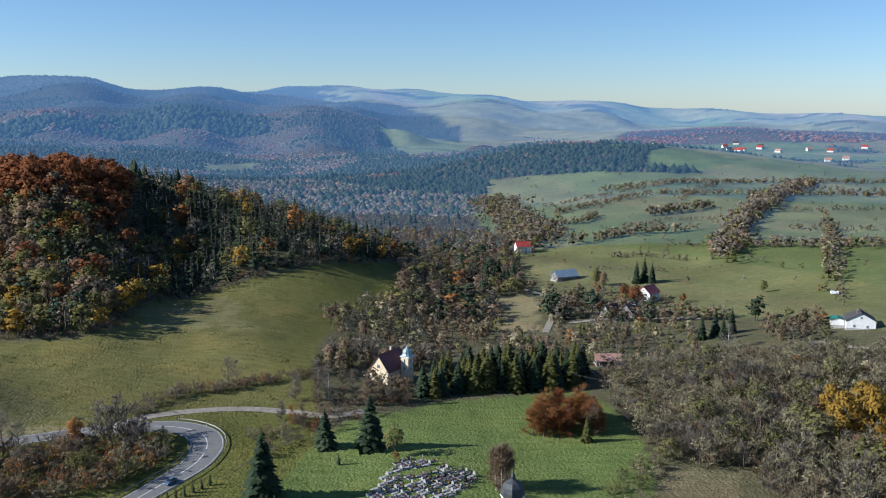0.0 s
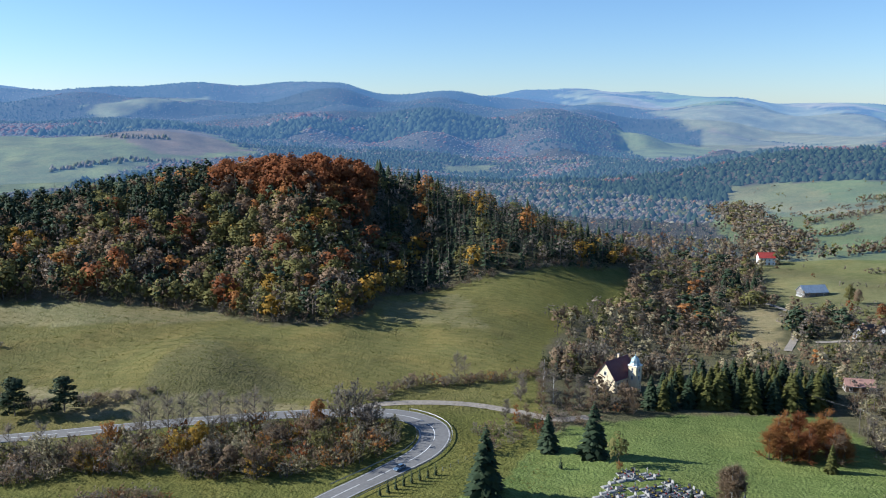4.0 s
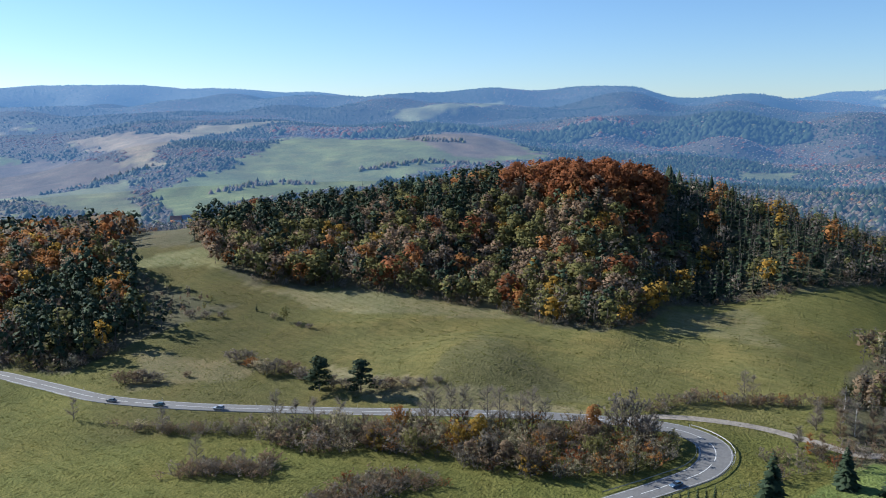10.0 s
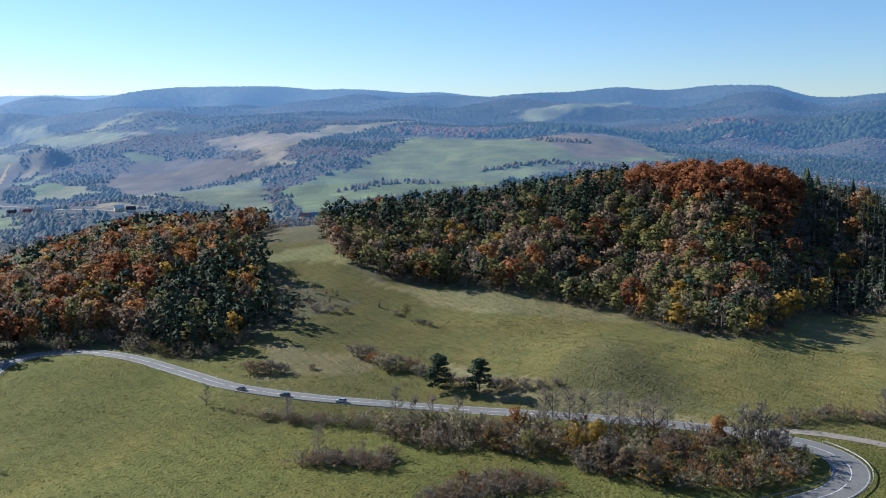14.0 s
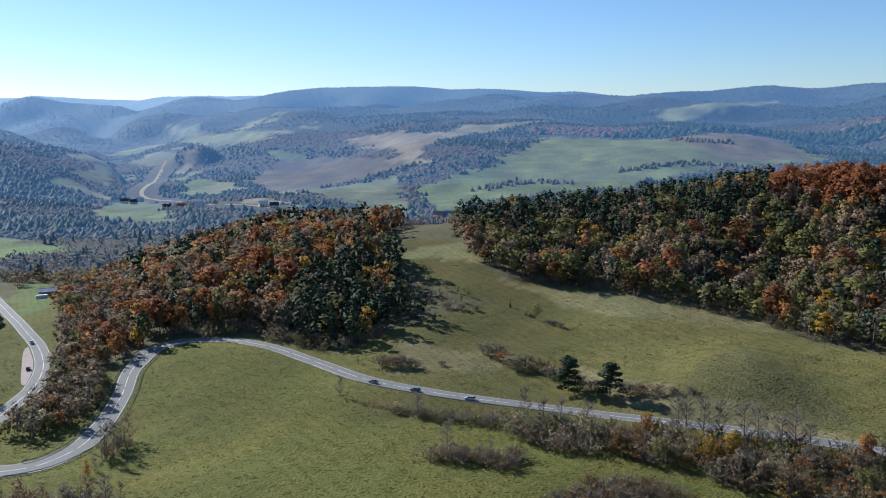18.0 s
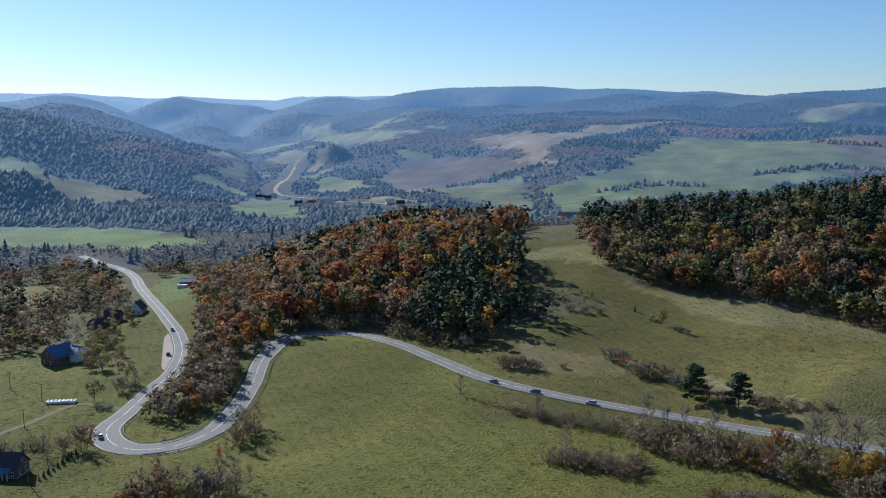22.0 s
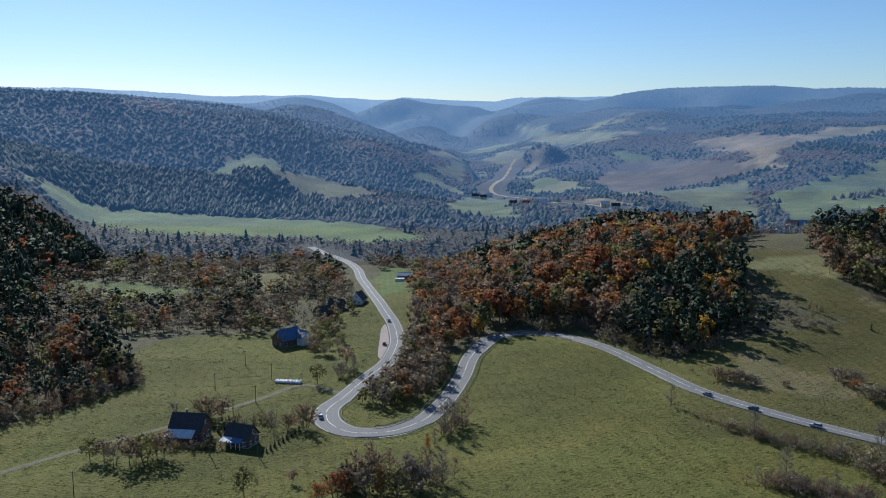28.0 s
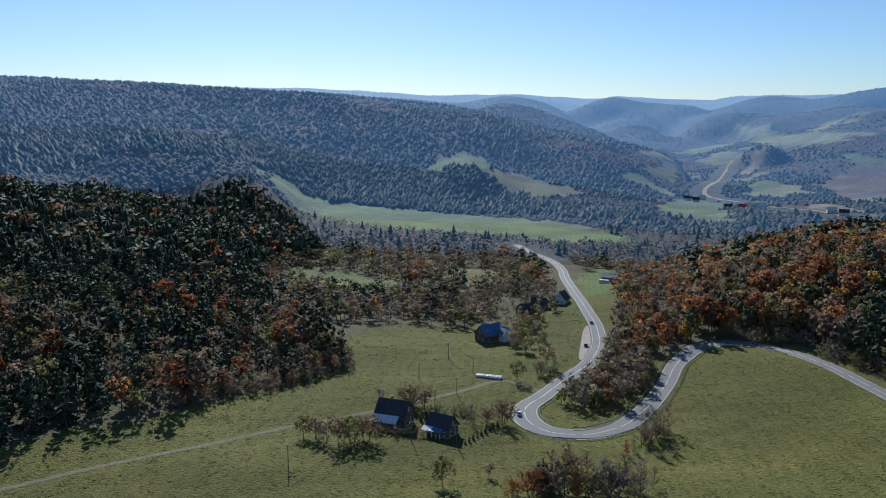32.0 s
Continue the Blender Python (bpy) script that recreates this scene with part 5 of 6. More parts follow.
scrub("garden_thicket", [(-9, 318), (-19, 312), (-27, 330), (-25.5, 392), (-19, 386), (-16.9, 362), (-14, 360)], 7.4, {"grey": 4, "brown": 4, "olive": 2.2, "willow": 2, "orange": 0.2, "spruce": 1.1}, 5, 9.5, "dense brown gardens and thickets", 19, MID)
scrub("willow_thicket", [(-22.6, 246), (-21.0, 268), (-20.3, 300), (-27.5, 326), (-33.5, 330), (-39, 330), (-42, 215), (-42, 180), (-33, 190), (-29.8, 221), (-24.8, 220)], 5.2, {"willow": 7, "grey": 2.6, "brown": 2.6, "olive": 0.6, "orange": 0.2}, 7.0, 13, "dense thicket of grey willows and brown leafless trees", 20, NEAR_LIGHT)
scrub("plot_scrub", [(-21, 196), (-22.5, 222), (-24.3, 220), (-23.8, 180), (-21, 180)], 3.4, {"willow": 4, "spruce": 1, "olive": 2}, 2, 4.5, "low green scrub beside the maize plot", 24)
scrub("garden_thicket", [(-31, 345), (-30, 385), (-33.6, 395), (-34.2, 352)], 6, {"grey": 3, "brown": 3, "olive": 1.4, "orange": 0.6}, 5, 9, "brown garden thicket below the white villa", 25, MID)
scrub("garden_thicket", [(-17.4, 452), (-18.5, 480), (-21.5, 470), (-25.5, 450), (-24.6, 420), (-19, 424)], 8, {"grey": 3, "brown": 3, "olive": 2, "rust": 0.6}, 4.5, 8, "loose garden trees round the old houses", 26, MID)
scrub("village_trees", [(81, 425), (74.5, 402), (70.8, 402), (69.9, 470), (70.2, 520), (75, 500), (81, 470)], 8.5, {"grey": 4, "willow": 3, "olive": 2.2, "brown": 2, "spruce": 0.5}, 4.5, 8, "garden trees and willows behind the farm", 21, MID)
scrub("wood_edge", [(96, 268), (89.6, 286), (84.0, 314), (84.6, 346), (88.0, 390), (89.6, 385), (86.4, 344), (86.2, 320), (90.6, 296), (96.4, 276)], 3.8, {"brown": 4, "grey": 3, "rust": 1, "olive": 1}, 3, 7, "brown shrubs at the edge of the dark wood", 22, SHRUB)
scrub("wood_edge", [(38, 402), (32, 394), (26.7, 377), (22, 364), (18, 341), (14, 334), (11.5, 348), (9.7, 388), (1.5, 431), (-5, 474), (-4.5, 486), (1.8, 442), (10.2, 400), (12, 358), (14, 343), (18, 350), (22, 373), (27, 386), (32, 402), (37.7, 410)], 5.6, {"brown": 4, "grey": 4, "olive": 2, "orange": 0.4}, 2.5, 6, "brown shrubs at the foot of the hill wood", 23, SHRUB)
scrub("wood_edge", [(60.2, 380), (55, 367), (49.4, 326), (46, 339), (46, 347), (49.2, 336), (55, 378), (60, 389)], 3.8, {"olive": 3, "grey": 3, "brown": 3, "willow": 1}, 3, 7, "brown and olive shrubs at the foot of the autumn wood", 33)
hedge("field_hedge", [(10.8, 259), (7.7, 272), (3.3, 278), (-0.8, 288)], 3.4, 2.2, {"brown": 5, "grey": 3, "orange": 0.7, "olive": 1}, 2.6, 5.0, "brown hedge along a grassy bank", 31)
GARDEN = {"olive": 4, "brown": 3, "grey": 2}
hedge("garden_hedge", [(80.0, 263), (78.6, 265), (77.0, 264), (75.6, 262)], 3.0, 2.2, GARDEN, 2.2, 4.2, "dark hedge of shrubs behind the two houses", 35)
hedge("garden_hedge", [(82.8, 245), (81.4, 242), (80.0, 241), (79.0, 241)], 2.6, 2.2, GARDEN, 1.8, 3.6, "dense dark shrubs in front of the farmhouse", 36)
HR = {"grey": 5, "brown": 3, "olive": 2.2, "willow": 1.2}
for i, (pts, w, lo, hi) in enumerate(([[(-18.6, 655), (-19.8, 670), (-25.5, 700)], 14, 5, 9], [[(-23, 777), (-26.8, 836)], 12, 5, 9], [[(-27.6, 580), (-28.0, 640), (-28.6, 731), (-30.2, 888), (-32.4, 1084)], 20, 6, 11],
                                  [[(-34.2, 480), (-34, 560), (-33.8, 640), (-33.6, 723)], 9, 4, 8], [[(-29, 620), (-32.6, 611), (-36.6, 602), (-40, 598)], 11, 4, 8], [[(-20.8, 590), (-22.0, 590), (-27, 575)], 6, 2.5, 4.5],
                                  [[(-17, 840), (-22, 905), (-30, 950), (-38, 980)], 13, 4, 7], [[(-20, 980), (-27, 1060), (-38, 1150)], 14, 4, 7], [[(-15.6, 660), (-15.4, 740), (-13.6, 860), (-12.5, 1000)], 40, 6, 10], [[(-17.2, 392), (-17.6, 420), (-17.8, 452)], 5, 3, 6],
                                  [[(-24.6, 640), (-26.9, 628), (-29, 622)], 6, 2.5, 5], [[(-16.5, 770), (-18.5, 760), (-19.5, 800)], 10, 4, 7])):
    hedge("hedgerow", pts, w, 5.0, HR, lo * 1.2, hi * 1.25, "brown leafless hedgerow between fields", 40 + i, LOW)
for i, (pts, w) in enumerate(([[(39, 1240), (37, 1300), (33.6, 1300)], 30], [[(30, 1380), (26, 1440), (22, 1440)], 26], [[(27, 1690), (25, 1660), (23.5, 1680)], 30], [[(46.6, 1480), (43.8, 1530)], 20], [[(58, 1100), (58.3, 1290), (55, 1250)], 30])):
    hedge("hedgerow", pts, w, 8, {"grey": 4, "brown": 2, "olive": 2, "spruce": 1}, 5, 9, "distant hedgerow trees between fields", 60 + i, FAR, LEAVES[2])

for i, (pts, w, lo, hi) in enumerate(([[(-20, 720), (-24, 745), (-27, 760)], 6, 2.5, 5], [[(-29.5, 800), (-33, 830), (-38, 850)], 9, 3, 7], [[(-16, 905), (-19, 930), (-24, 1010)], 10, 4, 7], [[(-31.5, 700), (-34, 690), (-38, 680)], 7, 3, 6],
                                      [[(-19.2, 545), (-21.5, 545), (-24.5, 540), (-27.5, 545)], 4, 2, 4], [[(-34.6, 430), (-34.4, 470)], 5, 3, 6], [[(-25, 880), (-25.6, 960), (-27, 1040)], 8, 3, 6], [[(-31, 1000), (-35, 1030), (-39, 1040)], 9, 3, 7])):
    hedge("hedgerow", pts, w, 5.5, {"grey": 4, "brown": 3, "olive": 2}, lo, hi, "thin brown hedgerow between meadows", 80 + i, LOW)
scrub("field_bushes", FARMLAND, 44, {"grey": 3, "brown": 2, "olive": 3, "rust": 0.3}, 2, 6, "scattered bushes and small trees in the meadows", 95, LOW)


def tussocks():
    """Tufts of dry and green grass over the nearer meadows."""
    rng = np.random.RandomState(61)
    n = 150000
    b, d = rng.uniform(-25, 110, n), 150 + 300 * rng.rand(n) ** 0.8
    x, y = -np.sin(np.radians(b)) * d * UNIT, np.cos(np.radians(b)) * d * UNIT
    k = inside(x, y, MEADOW) & (near_line(x, y, ROAD[::2])[0] > 7.5) & (near_line(x, y, TRACK[::2])[0] > 3) & (waves(x, y, 9, 63) + rng.normal(size=n) * 0.4 > -0.2)
    x, y = x[k], y[k]
    n = len(x)
    z = ground_z(x, y)
    a, h = rng.uniform(0, 6.283, n), rng.uniform(0.05, 0.16, n)
    w = rng.uniform(0.35, 0.9, n)
    c, s = np.cos(a) * w, np.sin(a) * w
    lean = rng.normal(size=(2, n)) * 0.25
    v = np.stack([np.stack([x - c, y - s, z - 0.05], 1), np.stack([x + c, y + s, z - 0.05], 1), np.stack([x + c * 0.6 + lean[0], y + s * 0.6 + lean[1], z + h], 1), np.stack([x - c * 0.6 + lean[0], y - s * 0.6 + lean[1], z + h * 0.8], 1)], 1).reshape(-1, 3)
    i = np.arange(n)[:, None] * 4
    ob = mesh_from("grass_tussocks", v, np.concatenate([i + (0, 1, 2), i + (0, 2, 3)]), [foliage("meadow_grass", (0.215, 0.210, 0.062), 0.3, 0.5)])
    tagged(ob, "tufts of dry yellow-green meadow grass", "grass", kind="stuff")


tussocks()


# -- buildings --
def part(name, bm, material, parent, label=""):
    me = bpy.data.meshes.new(name)
    bm.to_mesh(me)
    bm.free()
    me.materials.append(material)
    ob = new(name, me)
    ob.parent = parent
    if label:
        ob["label"] = label
    return ob


def box(x0, x1, y0, y1, z0, z1, bevel=0.03):
    bm = bmesh.new()
    bmesh.ops.create_cube(bm, size=1.0, matrix=Matrix.Translation(((x0 + x1) / 2, (y0 + y1) / 2, (z0 + z1) / 2)) @ Matrix.Diagonal((x1 - x0, y1 - y0, z1 - z0, 1)))
    if bevel:
        bmesh.ops.bevel(bm, geom=bm.edges[:], offset=bevel, segments=1, affect="EDGES")
    return bm


def solid(points, faces):
    bm = bmesh.new()
    vs = [bm.verts.new(p) for p in points]
    for f in faces:
        bm.faces.new([vs[i] for i in f])
    bmesh.ops.recalc_face_normals(bm, faces=bm.faces[:])
    return bm


def lathe(profile, sides, centre=(0, 0, 0)):
    """A turned shape from (radius, height) pairs, closed at both ends."""
    bm = bmesh.new()
    rings = [[bm.verts.new((centre[0] + r * math.cos(6.2832 * (i + 0.5) / sides), centre[1] + r * math.sin(6.2832 * (i + 0.5) / sides), centre[2] + z)) for i in range(sides)] for r, z in profile]
    for a, b in zip(rings, rings[1:]):
        for i in range(sides):
            bm.faces.new((a[i], a[(i + 1) % sides], b[(i + 1) % sides], b[i]))
    bm.faces.new(rings[0][::-1])
    bm.faces.new(rings[-1])
    return bm


def place(name, b, d, turn, label, category, group="", lift=0.0):
    x, y = at(b, d)
    root = new(name)
    root.location, root.rotation_euler = (x, y, gz(x, y) + lift), (0, 0, radians(b + turn))
    return tagged(root, label, category, group)


def sheet_roof(name, col, rough=0.45, ribs=4.0):
    """Roofing with fine courses and patches of weather."""
    m, nt, b = shader(name, rough)
    w = nt.nodes.new("ShaderNodeTexWave")
    w.inputs["Scale"].default_value, w.inputs["Distortion"].default_value = ribs, 0.3
    tc = nt.nodes.new("ShaderNodeTexCoord")
    nt.links.new(tc.outputs["Object"], w.inputs["Vector"])
    c = blend(nt, "MIX", w.outputs["Fac"], tuple(x * 0.82 for x in col), col)
    c = blend(nt, "MULTIPLY", spread(nt, noise_node(nt, 0.6), 0.4, 0.7), c, (0.75, 0.75, 0.74))
    nt.links.new(c, b.inputs["Base Color"])
    n = nt.nodes.new("ShaderNodeBump")
    n.inputs["Strength"].default_value, n.inputs["Distance"].default_value = 0.5, 0.04
    nt.links.new(w.outputs["Fac"], n.inputs["Height"])
    nt.links.new(n.outputs[0], b.inputs["Normal"])
    return m


PLASTER = plain("white_plaster", (0.78, 0.77, 0.74), 0.9, grain=0.8, amount=0.12)
CREAM = plain("cream_plaster", (0.72, 0.60, 0.40), 0.9, grain=0.8, amount=0.12)
GREY_WOOD = plain("grey_boards", (0.20, 0.19, 0.18), 0.9, grain=2.5, amount=0.4)
BROWN_WOOD = plain("brown_boards", (0.17, 0.11, 0.075), 0.9, grain=2.5, amount=0.35)
CONCRETE = plain("concrete", (0.42, 0.41, 0.39), 0.9, grain=1.5, amount=0.25)
BRICK = plain("brick_wall", (0.30, 0.15, 0.10), 0.9, grain=3, amount=0.3)
MAROON = sheet_roof("maroon_roof", (0.15, 0.035, 0.04), 0.6)
RED_ROOF = sheet_roof("red_roof", (0.40, 0.06, 0.045))
DARK_ROOF = sheet_roof("dark_roof", (0.072, 0.066, 0.066), 0.85)
BLUE_ROOF = sheet_roof("blue_roof", (0.085, 0.16, 0.31))
STEEL_ROOF = sheet_roof("grey_blue_roof", (0.26, 0.33, 0.42), 0.35)
PALE_ROOF = sheet_roof("pale_metal_roof", (0.82, 0.82, 0.80), 0.7)
PINK_ROOF = sheet_roof("faded_red_roof", (0.42, 0.24, 0.19), 0.8)
GREEN_ROOF = sheet_roof("green_roof", (0.03, 0.20, 0.14))
COPPER = plain("pale_blue_copper", (0.33, 0.43, 0.46), 0.45, 0.3, grain=0.8, amount=0.2)
LEAD = plain("dark_sheet_metal", (0.06, 0.063, 0.07), 0.6, 0.1, grain=0.8, amount=0.3)
FRAME_WHITE = plain("white_frame", (0.8, 0.8, 0.8), 0.5, grain=5, amount=0.08)
DARK_METAL = plain("dark_iron", (0.06, 0.06, 0.06), 0.5, 0.6, grain=5)
STEEL = plain("galvanised_steel", (0.26, 0.265, 0.27), 0.6, 0.3, grain=3, amount=0.2)
RUST_STEEL = plain("weathered_steel", (0.09, 0.085, 0.08), 0.7, 0.3, grain=2, amount=0.3)
RUBBER = plain("black_rubber", (0.02, 0.02, 0.02), 0.85, grain=6)
POLE_WOOD = plain("pole_wood", (0.14, 0.12, 0.10), 0.9, grain=4, amount=0.35)


def glass(name, col):
    m, nt, b = shader(name, 0.08)
    b.inputs["Base Color"].default_value = (*col, 1)
    b.inputs["Specular IOR Level"].default_value = 0.8
    return m


PANE = glass("window_glass", (0.03, 0.04, 0.05))


def opening(root, kind, x, y, z, w, h, side):
    """A window or door on a wall that faces -y, +y, -x or +x (side 0 to 3)."""
    ob = part(kind, box(-w / 2 - 0.08, w / 2 + 0.08, -0.06, 0.04, -0.08, h + 0.08, 0.02), FRAME_WHITE if kind == "window" else BROWN_WOOD, root)
    ob.matrix_basis = Matrix.Translation((x, y, z)) @ Matrix.Rotation((0, math.pi, -math.pi / 2, math.pi / 2)[side], 4, "Z")
    if kind == "window":
        for s in (-1, 1):
            part("pane", box(s * w / 4 - w / 4 + 0.04, s * w / 4 + w / 4 - 0.04, -0.075, -0.05, 0.04, h - 0.04, 0), PANE, ob)
        part("sill", box(-w / 2 - 0.15, w / 2 + 0.15, -0.16, -0.02, -0.16, -0.08, 0.01), CONCRETE, ob)
    else:
        part("handle", box(w / 2 - 0.16, w / 2 - 0.08, -0.13, -0.06, h * 0.46, h * 0.5, 0), STEEL, ob)
    return ob


def gable(root, length, width, wall, rise, wall_mat, roof_mat, x=0.0, y=0.0, over=0.5, roof_label="", along=True, base=True):
    """Walls with two gables and a roof of two slabs with a ridge; local x runs along the ridge."""
    l, w = length / 2, width / 2

    def p(a, b, c):
        return (x + a, y + b, c) if along else (x - b, y + a, c)

    part("wall", solid([p(-l, -w, -1.5), p(l, -w, -1.5), p(l, w, -1.5), p(-l, w, -1.5), p(-l, -w, wall), p(l, -w, wall), p(l, w, wall), p(-l, w, wall), p(-l, 0, wall + rise), p(l, 0, wall + rise)],
                       [(0, 1, 2, 3), (0, 1, 5, 4), (2, 3, 7, 6), (1, 2, 6, 9, 5), (3, 0, 4, 8, 7), (4, 5, 9, 8), (6, 7, 8, 9)]), wall_mat, root)
    if base:
        part("plinth", solid([p(a * (l + 0.06), b * (w + 0.06), c) for c in (-1.6, 0.4) for a, b in ((-1, -1), (1, -1), (1, 1), (-1, 1))],
                             [(0, 1, 2, 3), (4, 5, 6, 7), (0, 1, 5, 4), (1, 2, 6, 5), (2, 3, 7, 6), (3, 0, 4, 7)]), CONCRETE, root)
    t, drop = 0.22, rise / w * over
    roof = None
    for s in (-1, 1):
        e, r = s * (w + over), s * 0.02
        roof = part("roof", solid([p(-l - over, r, wall + rise + 0.04), p(l + over, r, wall + rise + 0.04), p(l + over, e, wall - drop + 0.04), p(-l - over, e, wall - drop + 0.04),
                                   p(-l - over, r, wall + rise + 0.04 + t), p(l + over, r, wall + rise + 0.04 + t), p(l + over, e, wall - drop + 0.04 + t), p(-l - over, e, wall - drop + 0.04 + t)],
                                  [(0, 1, 2, 3), (4, 5, 6, 7), (0, 1, 5, 4), (1, 2, 6, 5), (2, 3, 7, 6), (3, 0, 4, 7)]), roof_mat, root, roof_label)
    part("ridge_cap", solid([p(-l - over, -0.2, wall + rise + t - 0.06), p(l + over, -0.2, wall + rise + t - 0.06), p(l + over, 0.2, wall + rise + t - 0.06), p(-l - over, 0.2, wall + rise + t - 0.06), p(-l - over, 0, wall + rise + t + 0.14), p(l + over, 0, wall + rise + t + 0.14)],
                            [(0, 1, 2, 3), (0, 1, 5, 4), (2, 3, 4, 5), (1, 2, 5), (3, 0, 4)]), roof_mat, root)
    for s in (-1, 1):
        ya = s * (w + over + 0.06)
        pa, pb = p(-l - over, ya - 0.07, wall - drop - 0.06), p(l + over, ya + 0.07, wall - drop + 0.1)
        part("gutter", box(min(pa[0], pb[0]), max(pa[0], pb[0]), min(pa[1], pb[1]), max(pa[1], pb[1]), pa[2], pb[2], 0.02), STEEL, root)
    return roof


def chimney(root, x, y, z0, z1, mat=None, w=0.6):
    c = part("chimney", box(x - w / 2, x + w / 2, y - w / 2, y + w / 2, z0, z1, 0.02), mat or BRICK, root)
    part("chimney_cap", box(x - w / 2 - 0.08, x + w / 2 + 0.08, y - w / 2 - 0.08, y + w / 2 + 0.08, z1, z1 + 0.12, 0.02), CONCRETE, c)


def house(name, b, d, turn, size, wall_mat, roof_mat, label, chimneys=1, storeys=1, windows=3, group="houses", over=0.5):
    length, width, wall, rise = size
    root = place(name, b, d, turn, label, "house", group)
    gable(root, length, width, wall, rise, wall_mat, roof_mat, over=over)
    for i in range(chimneys):
        chimney(root, (i - 0.4) * length * 0.3, width * 0.12, wall + rise * 0.5, wall + rise + 1.0)
    for s in range(storeys):
        z = 0.95 + s * 2.8
        for i in range(windows):
            x = (i + 0.5) / windows * length - length / 2
            if s == 0 and i == windows // 2:
                opening(root, "door", x, -width / 2, 0.3, 1.0, 2.05, 0)
            else:
                opening(root, "window", x, -width / 2, z, 1.1, 1.3, 0)
            opening(root, "window", x, width / 2, z, 1.1, 1.3, 1)
        for side, sx in ((2, -1), (3, 1)):
            for y in (-width * 0.22, width * 0.22):
                opening(root, "window", sx * length / 2, y, z, 1.0, 1.3, side)
    for side, sx in ((2, -1), (3, 1)):
        opening(root, "window", sx * length / 2, 0, wall + rise * 0.28, 0.9, 1.1, side)
    return root


def church():
    root = place("church", -5.75, 289, 55, "cream church with maroon roof and pale blue onion dome", "church")
    root.scale = (0.86, 0.86, 0.86)
    gable(root, 17, 11, 7.0, 7.2, CREAM, MAROON, over=0.6, roof_label="steep maroon sheet roof")
    part("tower", box(1.6, 6.0, -10.2, -5.8, -1.5, 12.0, 0.06), CREAM, root, "slim square bell tower")
    for z in (5.5, 9.0):
        opening(root, "window", 3.8, -10.2, z, 0.9, 2.0, 0)
        opening(root, "window", 1.6, -8.0, z, 0.9, 2.0, 2)
    part("cornice", box(1.3, 6.3, -10.5, -5.5, 11.9, 12.35, 0.05), FRAME_WHITE, root)
    dome = part("dome", lathe([(2.5, 0), (2.6, 0.4), (2.1, 1.1), (2.0, 2.1), (1.7, 3.0), (0.9, 3.7), (0.4, 4.3), (0.15, 5.2)], 10, (3.8, -8.0, 12.3)), COPPER, root, "pale blue-green onion dome")
    part("cross", box(3.74, 3.86, -8.06, -7.94, 17.4, 19.0, 0), DARK_METAL, dome)
    part("crossbar", box(3.3, 4.3, -8.05, -7.95, 18.2, 18.32, 0), DARK_METAL, dome)
    for i in range(4):
        opening(root, "window", -6 + i * 3.6, -5.5, 2.4, 1.0, 2.6, 0)
        opening(root, "window", -6 + i * 3.6, 5.5, 2.4, 1.0, 2.6, 1)
    opening(root, "door", -8.5, 0, 0, 1.8, 2.8, 2)
    opening(root, "window", -8.5, 0, 8.0, 1.4, 1.8, 2)
    chimney(root, 4, 1.6, 10.5, 15.4, CREAM, 0.8)


church()


def chapel():
    root = place("cemetery_chapel", -14.35, 180, 20, "small octagonal chapel with a dark sheet-metal dome and cross", "chapel")
    part("wall", lathe([(3.0, -1.5), (3.0, 7.0)], 8), CREAM, root)
    part("cornice", lathe([(3.2, 7.0), (3.4, 7.25), (3.2, 7.5)], 8), FRAME_WHITE, root)
    dome = part("dome", lathe([(3.3, 7.4), (3.15, 8.6), (2.8, 9.8), (2.0, 10.9), (1.0, 11.5), (0.6, 11.8), (0.62, 12.6), (0.3, 13.3), (0.08, 14.2)], 8), LEAD, root, "dark octagonal metal dome")
    part("cross", box(-0.06, 0.06, -0.06, 0.06, 14.1, 16.0, 0), DARK_METAL, dome)
    part("crossbar", box(-0.5, 0.5, -0.05, 0.05, 15.1, 15.22, 0), DARK_METAL, dome)
    opening(root, "door", 0, -2.75, 0, 1.3, 2.4, 0)


chapel()
villa = house("villa", -35.8, 378, 8, (10, 13, 4.2, 3.6), PLASTER, DARK_ROOF, "white villa with a dark gabled roof beside a gravel yard", 1, 1, 3)
villa.rotation_euler[2] += math.pi / 2
gable(villa, 5, 6, 3.0, 1.0, PLASTER, GREEN_ROOF, 2, 9.8, roof_label="low green garage roof")
house("white_house", -23.1, 452, 58, (11, 9, 5.4, 3.8), PLASTER, RED_ROOF, "white two-storey house with a dark red roof", 1, 2, 3)
house("old_house", -22.0, 412, 62, (11, 8, 3.2, 4.2), GREY_WOOD, DARK_ROOF, "old grey timber house with a steep dark roof", 1)
house("old_house", -20.75, 409, 48, (10, 7.5, 3.0, 4.2), GREY_WOOD, DARK_ROOF, "old grey timber house with a steep dark roof", 1)
house("red_roofed_house", -14.8, 634, 15, (13, 10, 6.2, 3.6), PLASTER, RED_ROOF, "white two-storey house with a bright red roof", 2, 2, 4)
house("pale_house", -15.1, 735, 10, (12, 9, 5.5, 3.2), PLASTER, PINK_ROOF, "pale house half hidden by trees", 1, 2, 3)
house("barn", -17.6, 516, 32, (17, 10, 3.4, 3.8), GREY_WOOD, STEEL_ROOF, "grey timber barn with a blue-grey metal roof", 0)
house("shed", -20.6, 318, 12, (11, 7, 3.0, 2.0), BROWN_WOOD, PINK_ROOF, "low shed with a faded reddish roof among the trees", 0)
